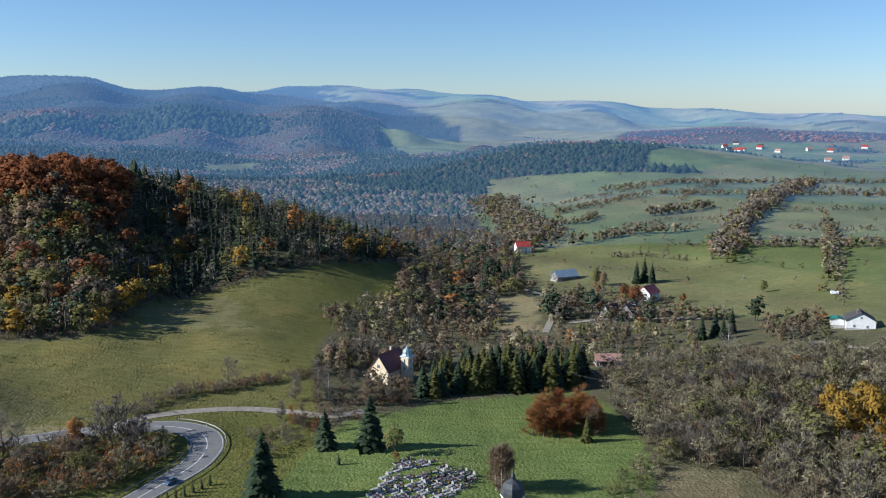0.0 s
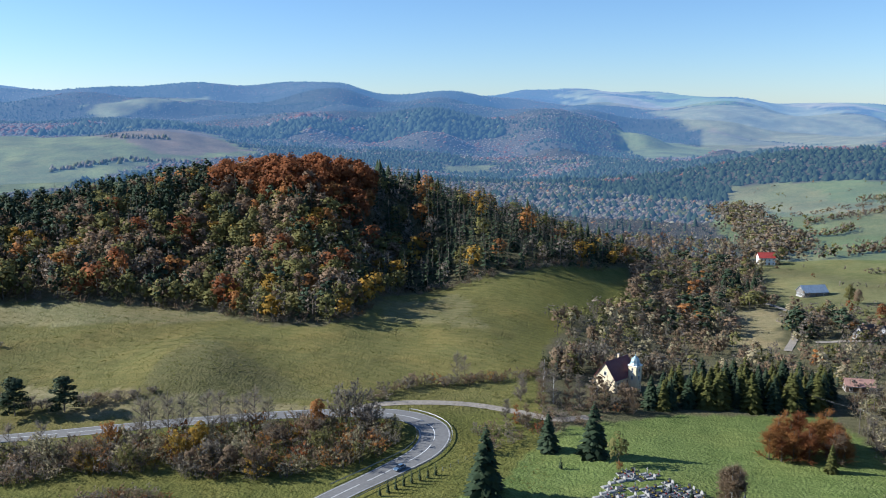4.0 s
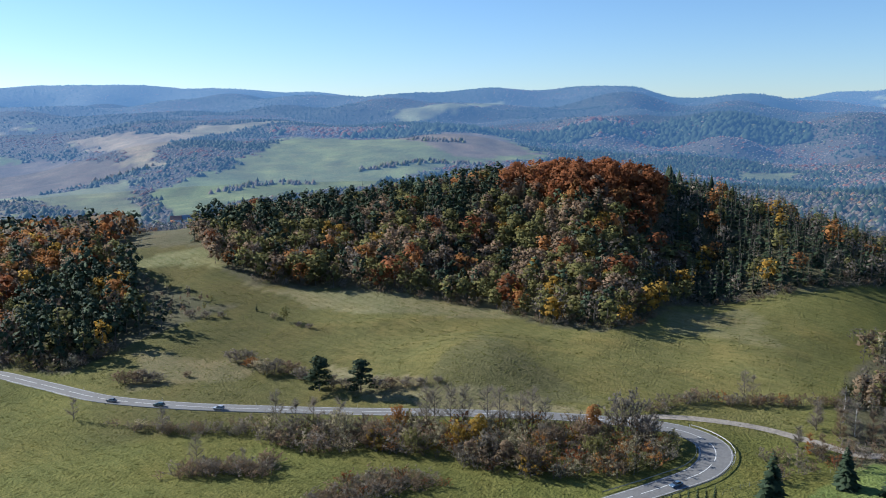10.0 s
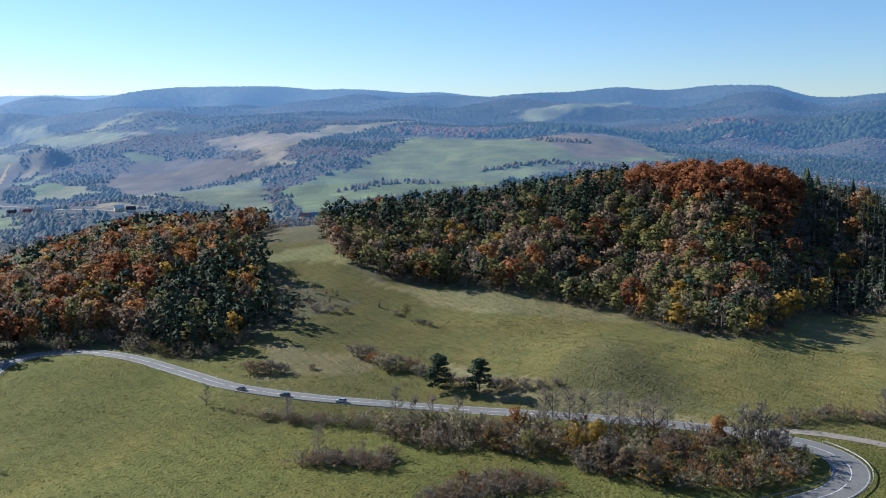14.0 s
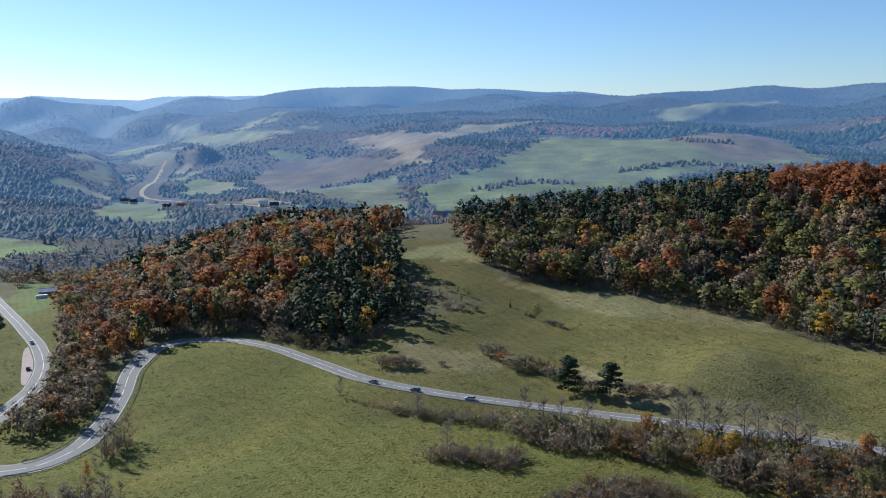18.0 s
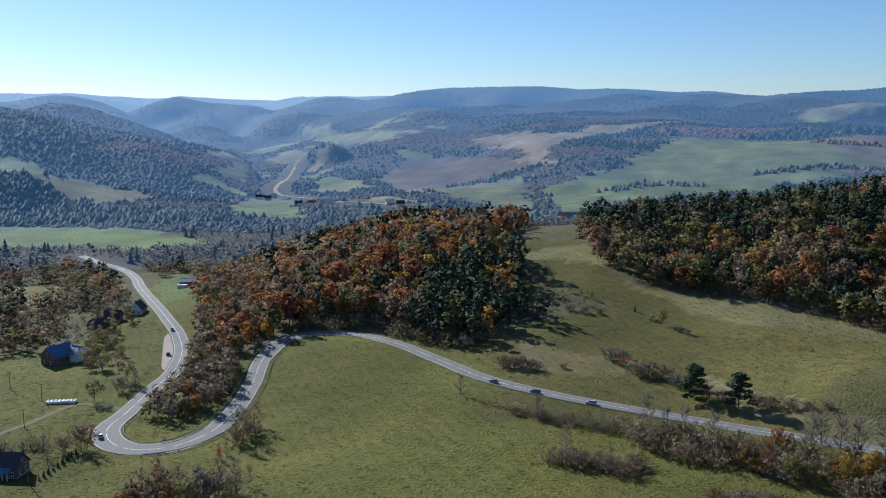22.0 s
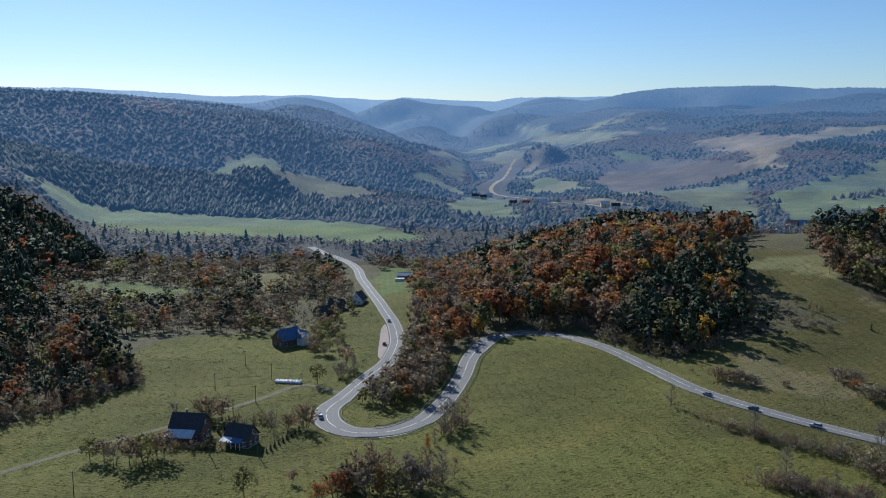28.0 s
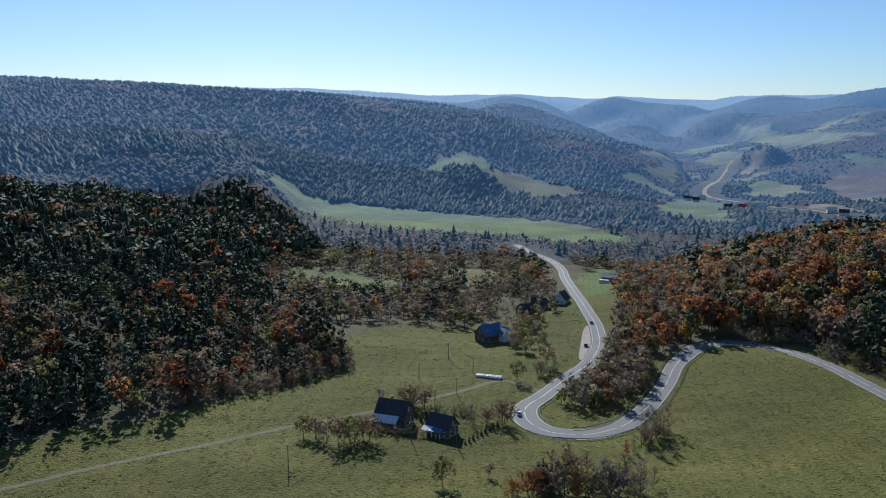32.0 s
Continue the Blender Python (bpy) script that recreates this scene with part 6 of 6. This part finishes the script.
house("cottage", -26.2, 300, 40, (9, 7, 3.0, 3.0), BROWN_WOOD, DARK_ROOF, "small cottage with a dark roof among the thickets", 1)

a = house("farmhouse", 81.2, 254, -24, (11.5, 9.5, 4.2, 4.6), BROWN_WOOD, DARK_ROOF, "old farmhouse with a dark tiled roof and pale metal lean-to", 1)
part("lean_to_roof", solid([(-6.2, -4.6, 4.4), (4.0, -4.6, 4.4), (4.0, -8.2, 2.7), (-6.2, -8.2, 2.7), (-6.2, -4.6, 4.6), (4.0, -4.6, 4.6), (4.0, -8.2, 2.9), (-6.2, -8.2, 2.9)],
                           [(0, 1, 2, 3), (4, 5, 6, 7), (0, 1, 5, 4), (1, 2, 6, 5), (2, 3, 7, 6), (3, 0, 4, 7)]), PALE_ROOF, a, "pale sheet-metal lean-to roof")
part("lean_to_wall", box(-6.0, 3.8, -8.0, -4.7, -1, 2.7, 0.03), BROWN_WOOD, a)
c = house("small_house", 77.9, 245, -32, (9, 7.5, 3.4, 3.6), BROWN_WOOD, DARK_ROOF, "small dark house with a pale and blue porch roof", 0)
part("porch_roof", solid([(-5.0, -3.6, 3.5), (-1.2, -3.6, 3.5), (-1.2, -6.4, 2.6), (-5.0, -6.4, 2.6), (-5.0, -3.6, 3.65), (-1.2, -3.6, 3.65), (-1.2, -6.4, 2.75), (-5.0, -6.4, 2.75)],
                         [(0, 1, 2, 3), (4, 5, 6, 7), (0, 1, 5, 4), (1, 2, 6, 5), (2, 3, 7, 6), (3, 0, 4, 7)]), PALE_ROOF, c, "white porch roof")
part("porch_roof", solid([(-1.1, -3.6, 3.5), (3.0, -3.6, 3.5), (3.0, -6.2, 2.6), (-1.1, -6.2, 2.6), (-1.1, -3.6, 3.65), (3.0, -3.6, 3.65), (3.0, -6.2, 2.75), (-1.1, -6.2, 2.75)],
                         [(0, 1, 2, 3), (4, 5, 6, 7), (0, 1, 5, 4), (1, 2, 6, 5), (2, 3, 7, 6), (3, 0, 4, 7)]), BLUE_ROOF, c, "blue porch roof")
for x in (-4.7, -2.6, -0.6, 1.2, 2.8):
    part("porch_post", box(x - 0.09, x + 0.09, -6.1, -5.92, -0.6, 2.65, 0.01), FRAME_WHITE, c)
f = house("blue_roofed_farmhouse", 74.7, 372, 40, (13, 9, 4.2, 4.4), BROWN_WOOD, BLUE_ROOF, "farmhouse with a blue metal roof and brown gable", 1)
gable(f, 6, 6, 4.6, 3.2, PLASTER, BLUE_ROOF, 5.5, -6.0, along=False)
house("roadside_house", 69.9, 452, 70, (9, 7.5, 3.4, 4.2), PLASTER, DARK_ROOF, "white house with a steep dark roof by the road", 1)
house("workshop", 66.5, 532, -6, (17, 8, 3.6, 1.6), BRICK, STEEL_ROOF, "low brick workshop with a pale blue metal roof", 0, windows=5)
sh = place("container", 67.15, 519, -4, "white metal container beside the workshop", "container")
part("body", box(-3.4, 3.4, -1.3, 1.3, 0, 2.6, 0.04), PALE_ROOF, sh)
for x in np.arange(-3.1, 3.2, 0.62):
    part("rib", box(x - 0.05, x + 0.05, -1.36, -1.29, 0.1, 2.5, 0), PALE_ROOF, sh)
for b, d, t, s in ((77.9, 424, 20, (8, 5, 2.6, 2.0)), (76.9, 428, 5, (6, 5, 2.4, 1.6)), (76.1, 421, -10, (7, 5, 2.4, 2.0)), (72.3, 425, 30, (9, 7, 3.2, 3.2)), (71.4, 440, -20, (9, 7, 3.2, 3.2))):
    house("shed", b, d, t, s, BROWN_WOOD, DARK_ROOF, "dark timber shed among garden trees", 0, windows=2, group="sheds by the farm")
FARH = ((41.4, 940, 10, STEEL_ROOF), (40.6, 945, 0, DARK_ROOF), (42.1, 938, -10, PINK_ROOF), (59.6, 1262, 10, DARK_ROOF), (58.7, 1240, -5, RED_ROOF), (57.6, 1215, 0, PALE_ROOF), (61.6, 1390, 20, DARK_ROOF), (62.1, 1410, 0, DARK_ROOF), (61.2, 1440, 10, PALE_ROOF),
        (53.6, 1128, 12, PALE_ROOF), (52.9, 1112, 0, DARK_ROOF))
for i, (b, d, t, m) in enumerate(FARH):
    house("village_house", b, d, t, (13, 9, 4.5, 4.2), PLASTER if i % 3 else CREAM, m, "far village house with pale walls", 0, windows=3, group="village houses along the valley road")
rng1 = np.random.RandomState(4)
for i in range(26):
    b, d = rng1.uniform(-36, -21), rng1.uniform(1750, 2150)
    house("village_house", b, d, rng1.uniform(-40, 40), (15, 10, 5, 4.5), PLASTER, (RED_ROOF, DARK_ROOF, PINK_ROOF)[i % 3], "far village house with pale walls", 0, windows=2, group="houses of the far village")


# -- cemetery --
STONES = [plain("grey_granite", (0.17, 0.17, 0.175), 0.35, grain=6, amount=0.3), plain("black_granite", (0.045, 0.045, 0.05), 0.2, grain=6), plain("pale_terrazzo", (0.34, 0.33, 0.31), 0.5, grain=6, amount=0.2)]
BLOOM = [foliage("red_flowers", (0.40, 0.05, 0.05)), foliage("yellow_flowers", (0.6, 0.42, 0.06)), foliage("white_flowers", (0.6, 0.58, 0.55))]
PATTERN = {}


def grave(x, y, rz, style, size):
    key = style
    if key not in PATTERN:
        st = STONES[style % 3]
        meshes = [("slab", box(-0.5, 0.5, -1.0, 1.0, -0.3, 0.32, 0.05), st), ("border", box(-0.68, 0.68, -1.2, 1.15, -0.4, 0.16, 0.03), STONES[2])]
        if style % 4 == 3:
            meshes += [("cross", box(-0.08, 0.08, 0.92, 1.08, 0.2, 1.8, 0.02), st), ("crossbar", box(-0.42, 0.42, 0.93, 1.07, 1.2, 1.38, 0.02), st)]
        else:
            w, h = 0.45 + 0.1 * (style % 2), 1.0 + 0.18 * (style % 3)
            meshes.append(("headstone", solid([(s * w * q, yy, z) for yy in (0.9, 1.08) for s, q, z in ((-1, 1, 0.1), (1, 1, 0.1), (1, 1, h * 0.8), (1, 0.5, h), (-1, 0.5, h), (-1, 1, h * 0.8))],
                                              [(0, 1, 2, 3, 4, 5), (6, 7, 8, 9, 10, 11)] + [(i, (i + 1) % 6, 6 + (i + 1) % 6, 6 + i) for i in range(6)]), st))
        meshes.append(("flowers", lathe([(0.05, 0.3), (0.26, 0.42), (0.22, 0.6), (0.06, 0.68)], 6, (0.1, 0.55, 0)), BLOOM[style % 3]))
        out = []
        for n, bm, m in meshes:
            ob = part(n, bm, m, None)
            out.append((n, ob.data))
            bpy.data.objects.remove(ob)
        PATTERN[key] = out
    root = new("grave")
    root.location, root.rotation_euler, root.scale = (x, y, gz(x, y)), (0, 0, rz), (size, size, size)
    for n, me in PATTERN[key]:
        new(n, me).parent = root
    return tagged(root, ("grey granite grave with an upright headstone", "polished black grave with flowers", "pale terrazzo grave with a headstone")[style % 3] if style % 4 != 3 else "stone grave with a cross at its head", "grave", "graves in the cemetery")


def cemetery():
    rng = np.random.RandomState(8)
    ring = [(-3.0, 184), (-4.2, 193), (-6.5, 214), (-8.6, 212), (-12.2, 204), (-11.6, 198), (-10.3, 193), (-10.3, 184)]
    path = [(-6.3, 205), (-8.6, 209), (-9.0, 206.5), (-6.6, 203)]
    x0, y0 = at(-7.5, 200)
    a = radians(28)
    for i in range(-14, 15):
        for j in range(-22, 23):
            u, v = i * 3.1 + rng.uniform(-.25, .25), j * 1.75 + rng.uniform(-.2, .2)
            x, y = x0 + u * math.cos(a) - v * math.sin(a), y0 + u * math.sin(a) + v * math.cos(a)
            p = np.array([[x, y]])
            if inside(p[:, 0], p[:, 1], ring)[0] and not inside(p[:, 0], p[:, 1], path)[0] and rng.rand() > 0.14:
                grave(x, y, a - math.pi / 2 + rng.uniform(-.06, .06), rng.randint(0, 12), rng.uniform(0.9, 1.25))
    for b, d, h in ((-9.6, 203, 2.6), (-9.1, 204, 2.4), (-11.0, 200, 4.4)):
        tree("spruce", b, d, h, "clipped dark thuja between the graves", 1.7, SLIM, "thuja", "thujas between the graves", category="shrub")


cemetery()


# -- cars --
CAR_GLASS = glass("car_glass", (0.015, 0.018, 0.022))
LAMP_RED = plain("tail_lamp", (0.35, 0.01, 0.01), 0.3, grain=5)
LAMP_CLEAR = plain("headlamp", (0.75, 0.76, 0.78), 0.15, grain=5, amount=0.05)


def paint(name, col):
    m, nt, b = shader(name, 0.3)
    b.inputs["Base Color"].default_value = (*col, 1)
    b.inputs["Coat Weight"].default_value, b.inputs["Metallic"].default_value = 0.8, 0.2
    return m


def car(i, side, forward, colour, label, estate=False):
    """A car on the road at point i of its line, on one side of it."""
    nrm = normals_of(ROAD)[i]
    x, y = ROAD[i] + nrm * side
    way = ROAD[i + 1] - ROAD[i - 1]
    root = new("car")
    slope = math.atan2(ROAD_Z[i + 1] - ROAD_Z[i - 1], math.hypot(*way)) * forward
    root.matrix_world = pose(x, y, ROAD_Z[i] + 0.02, 0, 0, math.degrees(math.atan2(way[1], way[0])) + (0 if forward > 0 else 180)) @ pose(0, 0, 0, 0, -math.degrees(slope), 0)
    tagged(root, label, "car", "cars on the road")
    m = paint("car_paint_" + "abcdefgh"[car.count], colour)
    car.count += 1
    side_line = [(-2.15, 0.35), (-2.2, 0.75), (-2.1, 0.95), (-0.9 if estate else -1.6, 0.98), (0.75, 0.92), (1.95, 0.78), (2.2, 0.6), (2.15, 0.3)]
    pts = [(a, s * (0.86 if 0.5 < z < 0.9 else 0.8), z) for s in (-1, 1) for a, z in side_line]
    n = len(side_line)
    bm = solid(pts, [tuple(range(n)), tuple(range(n, 2 * n))] + [(k, (k + 1) % n, n + (k + 1) % n, n + k) for k in range(n)])
    bmesh.ops.bevel(bm, geom=bm.edges[:], offset=0.05, segments=2, affect="EDGES")
    part("body", bm, m, root)
    back = -2.05 if estate else -1.55
    top = [(back, 0.96), (back + 0.3, 1.42), (0.1, 1.46), (0.95, 0.93)]
    pts = [(a, s * (0.62 if z > 1.2 else 0.76), z) for s in (-1, 1) for a, z in top]
    bm = solid(pts, [(0, 1, 2, 3), (4, 5, 6, 7)] + [(k, (k + 1) % 4, 4 + (k + 1) % 4, 4 + k) for k in range(4)])
    bmesh.ops.bevel(bm, geom=bm.edges[:], offset=0.04, segments=2, affect="EDGES")
    cabin = part("cabin", bm, CAR_GLASS, root, "dark glazed cabin")
    part("roof", box(back + 0.34, 0.1, -0.6, 0.6, 1.42, 1.5, 0.03), m, cabin)
    for s in (-1, 1):
        part("mirror", box(0.6, 0.75, s * 0.95 - 0.1, s * 0.95 + 0.1, 0.92, 1.06, 0.03), m, root)
        part("headlight", box(2.08, 2.2, s * 0.62 - 0.17, s * 0.62 + 0.17, 0.56, 0.7, 0.02), LAMP_CLEAR, root)
        part("tail_light", box(-2.24, -2.14, s * 0.68 - 0.12, s * 0.68 + 0.12, 0.62, 0.86, 0.02), LAMP_RED, root)
        for a in (-1.3, 1.35):
            wheel = part("tyre", lathe([(0.24, -0.1), (0.32, -0.08), (0.32, 0.08), (0.24, 0.1)], 14), RUBBER, root)
            wheel.matrix_basis = Matrix.Translation((a, s * 0.78, 0.32)) @ Matrix.Rotation(math.pi / 2, 4, "X")
            part("rim", lathe([(0.2, -0.105), (0.21, 0), (0.2, 0.105)], 10), STEEL, wheel)


car.count = 0


def road_at(b, d):
    x, y = at(b, d)
    return int(np.argmin(np.hypot(ROAD[:, 0] - x, ROAD[:, 1] - y)))


car(road_at(9.2, 210), -2.0, -1, (0.10, 0.16, 0.24), "blue-grey hatchback on the road below the bend")
car(road_at(72.2, 270), 2.2, 1, (0.75, 0.76, 0.78), "white hatchback in the lower hairpin", True)
car(road_at(67.8, 405), 2.0, 1, (0.55, 0.56, 0.58), "silver hatchback on the road by the lay-by")
car(road_at(46.2, 289), 2.0, 1, (0.16, 0.17, 0.18), "dark grey hatchback on the straight road")
car(road_at(43.4, 280), 2.0, 1, (0.02, 0.06, 0.05), "dark green estate car on the straight road", True)
car(road_at(39.9, 271), 2.0, 1, (0.45, 0.46, 0.47), "silver estate car on the straight road", True)
car(road_at(67.5, 362), 6.4, 1, (0.25, 0.05, 0.04), "dark red car parked in the lay-by")

# -- along the road --
def layby():
    i0, i1 = road_at(68.1, 340), road_at(68.0, 402)
    line, z = ROAD[i0:i1], ROAD_Z[i0:i1]
    s = np.sin(np.linspace(0, math.pi, len(line)))[:, None] ** 0.5
    tagged(ribbon("layby", line, z, 4.4 + 0 * s, 4.4 + 5.0 * s, -0.02, plain("pinkish_paving", (0.36, 0.29, 0.26), 0.9, grain=2)), "pinkish paved lay-by beside the road", "pavement", kind="structure")


layby()
POST_MESH = {}


def shared(name, make, mat):
    if name not in POST_MESH:
        ob = part(name, make(), mat, None)
        POST_MESH[name] = ob.data
        bpy.data.objects.remove(ob)
    return POST_MESH[name]


def guardrail(i0, i1, offset, label):
    line, z = ROAD[i0:i1], ROAD_Z[i0:i1]
    line = line + normals_of(line) * offset
    root = tagged(new("guardrail"), label, "guardrail", "guardrails")
    root.location = (line[0][0], line[0][1], z[0])
    nrm = normals_of(line)
    prof = [(0.0, 0.45), (0.06, 0.52), (0.0, 0.6), (0.06, 0.68), (0.0, 0.76), (-0.03, 0.76), (-0.03, 0.45)]
    k, n = len(prof), len(line)
    v = np.concatenate([np.column_stack([line + nrm * a, z + h]) for a, h in prof]) - np.array(root.location)
    f = [(r * n + i, r * n + i + 1, ((r + 1) % k) * n + i + 1, ((r + 1) % k) * n + i) for r in range(k) for i in range(n - 1)]
    mesh_from("rail", v, f, [STEEL], parent=root)
    for i in range(0, n, 2):
        p = new("post", shared("rail_post", lambda: box(-0.06, 0.06, -0.08, 0.08, -0.6, 0.72, 0.01), RUST_STEEL))
        p.parent = root
        p.location = (line[i][0] - root.location[0] - nrm[i][0] * 0.1 * (1 if offset < 0 else -1), line[i][1] - root.location[1] - nrm[i][1] * 0.1, z[i] - root.location[2])


guardrail(road_at(17, 183), road_at(9.3, 246), -6.0, "steel guardrail round the outside of the upper bend")
guardrail(road_at(13.0, 197), road_at(11, 248), 5.9, "steel guardrail round the inside of the upper bend")
guardrail(road_at(33, 258), road_at(52, 332), 5.4, "steel guardrail along the straight road")
guardrail(road_at(55, 355), road_at(70.6, 254), 5.6, "steel guardrail from the crest to the lower hairpin")
guardrail(road_at(61, 364), road_at(69.5, 253), -5.4, "steel guardrail above the scrub")
guardrail(road_at(68.8, 253), road_at(71.6, 284), 6.2, "steel guardrail round the lower hairpin")
guardrail(road_at(71.2, 262), road_at(69.0, 322), -5.8, "steel guardrail inside the lower hairpin")


def marker(i, off):
    nrm = normals_of(ROAD)[i]
    x, y = ROAD[i] + nrm * off
    root = new("marker_post", shared("marker_body", lambda: box(-0.07, 0.07, -0.05, 0.05, -0.3, 1.05, 0.02), FRAME_WHITE))
    root.location = (x, y, gz(x, y))
    new("reflector", shared("marker_band", lambda: box(-0.078, 0.078, -0.058, 0.058, 0.72, 0.9, 0), DARK_METAL)).parent = root
    tagged(root, "white roadside marker post with a black band", "marker post", "roadside marker posts")


for b, d, o in ((6.5, 226, -5.6), (6.3, 233, -5.6), (7.2, 240, -5.6), (8.8, 246, -5.6), (10.6, 249, -6.0), (38, 266, -4.8), (44, 280, -4.8), (49, 303, -4.8), (31, 256, -4.8), (69.2, 253, 5.4), (70.9, 255, 5.4), (65.9, 262, 5.2), (72.1, 266, 5.4)):
    marker(road_at(b, d), o)


def pole(b, d, h, arm=True, group="poles across the meadow"):
    x, y = at(b, d)
    root = tagged(new("utility_pole"), "weathered wooden power pole standing in the grass", "utility pole", group)
    root.location, root.rotation_euler = (x, y, gz(x, y)), (0, 0, radians(b))
    part("pole", lathe([(0.17, -0.8), (0.16, 0.2), (0.11, h)], 8), POLE_WOOD, root)
    if arm:
        part("crossarm", box(-0.9, 0.9, -0.06, 0.06, h - 0.55, h - 0.4, 0.01), POLE_WOOD, root)
        for s in (-0.8, 0, 0.8):
            part("insulator", lathe([(0.05, 0), (0.09, 0.1), (0.05, 0.22)], 6, (s, 0, h - 0.4 if s else h)), FRAME_WHITE, root)
    return Vector((x, y, root.location[2] + h))


def wire(p, q, group):
    cu = bpy.data.curves.new("wire", "CURVE")
    cu.dimensions, cu.bevel_depth, cu.bevel_resolution = "3D", 0.022, 0
    sp = cu.splines.new("POLY")
    sp.points.add(10)
    for i in range(11):
        s = i / 10
        r = p.lerp(q, s)
        sp.points[i].co = (r.x, r.y, r.z - 4 * s * (1 - s) * 0.022 * (q - p).length, 1)
    cu.materials.append(DARK_METAL)
    ob = new("wire", cu)
    tagged(ob, "thin dark power line between poles", "wire", group)


def line_of(places, h, group, sides=(-0.8, 0.8)):
    tops = [pole(b, d, h, group=group) for b, d in places]
    for (b0, d0), p, q in zip(places, tops, tops[1:]):
        for s in sides:
            off = Vector((math.cos(radians(b0)) * s, math.sin(radians(b0)) * s, -0.15))
            wire(p + off, q + off, group + " wires")


line_of([(-10.5, 316), (-16.0, 290), (-20.8, 268), (-24.5, 256), (-30.5, 247), (-38, 240)], 9, "power line by the gardens", (-0.8, 0, 0.8))
line_of([(88.5, 217), (80.0, 236), (76.9, 235)], 7.5, "power line by the houses", ())
line_of([(82.0, 270), (78.4, 270), (76.9, 286), (75.8, 315), (74.9, 365)], 7.5, "power line along the track", ())
line_of([(79.5, 303), (77.5, 338)], 7.5, "power line in the meadow", ())

FILM = plain("white_wrapping_film", (0.78, 0.79, 0.8), 0.3, grain=3, amount=0.12)


def bales():
    x0, y0 = at(74.75, 309)
    a = radians(74.8 - 16)
    for i in range(8):
        for j in range(2):
            u, v = (i - 3.5) * 1.5, j * 1.7
            x, y = x0 + u * math.cos(a) - v * math.sin(a), y0 + u * math.sin(a) + v * math.cos(a)
            ob = new("wrapped_bale", shared("bale", lambda: lathe([(0.5, -0.62), (0.62, -0.55), (0.65, 0), (0.62, 0.55), (0.5, 0.62)], 14), FILM))
            ob.matrix_world = pose(x, y, gz(x, y) + 0.63, 90, 0, 74.8 - 16 + (i * 37 + j * 11) % 7)
            tagged(ob, "silage bale wrapped in white film on the grass", "bale", "white bales beside the track")


bales()


def fence():
    """A wire fence on wooden posts between the bend and the cemetery lawn."""
    line = line_through([(6.0, 207), (3.8, 216), (1.5, 227), (-0.4, 232)], 3.5)
    z = ground_z(line[:, 0], line[:, 1])
    root = tagged(new("wire_fence"), "low wire mesh fence on thin posts", "fence")
    root.location = (line[0][0], line[0][1], z[0])
    for p, h in zip(line, z):
        ob = new("post", shared("fence_post", lambda: lathe([(0.05, -0.4), (0.05, 1.4)], 6), STEEL))
        ob.parent, ob.location = root, (p[0] - line[0][0], p[1] - line[0][1], h - z[0])
    for lift in (0.15, 0.5, 0.85, 1.2):
        n = len(line)
        v = np.concatenate([np.column_stack([line - line[0], z - z[0] + lift + e]) for e in (-0.012, 0.012)])
        mesh_from("fence_wire", v, [(i, i + 1, n + i + 1, n + i) for i in range(n - 1)], [STEEL], parent=root)


fence()


def river():
    """A glint of the river in the valley bottom."""
    line = line_through([(66.6, 1020), (66.0, 1060), (65.5, 1110), (64.8, 1150)], 10.0)
    m, nt, b = shader("river_water", 0.06)
    b.inputs["Base Color"].default_value = (0.03, 0.045, 0.05, 1)
    tagged(ribbon("river", line, ground_z(line[:, 0], line[:, 1]), 7, -7, 0.6, m), "bend of a pale river between trees", "river", kind="structure")


river()
trailer = place("trailer", -34.3, 446, 10, "small white trailer parked in the meadow", "trailer")
part("body", box(-2.2, 2.2, -1.0, 1.0, 0.6, 2.3, 0.12), FRAME_WHITE, trailer)
for sx in (-0.6, 0.6):
    for sy in (-0.95, 0.95):
        w = part("wheel", lathe([(0.3, -0.1), (0.34, 0), (0.3, 0.1)], 12), RUBBER, trailer)
        w.matrix_basis = Matrix.Translation((sx, sy, 0.34)) @ Matrix.Rotation(math.pi / 2, 4, "X")
part("drawbar", box(2.1, 3.4, -0.06, 0.06, 0.5, 0.6, 0.01), STEEL, trailer)
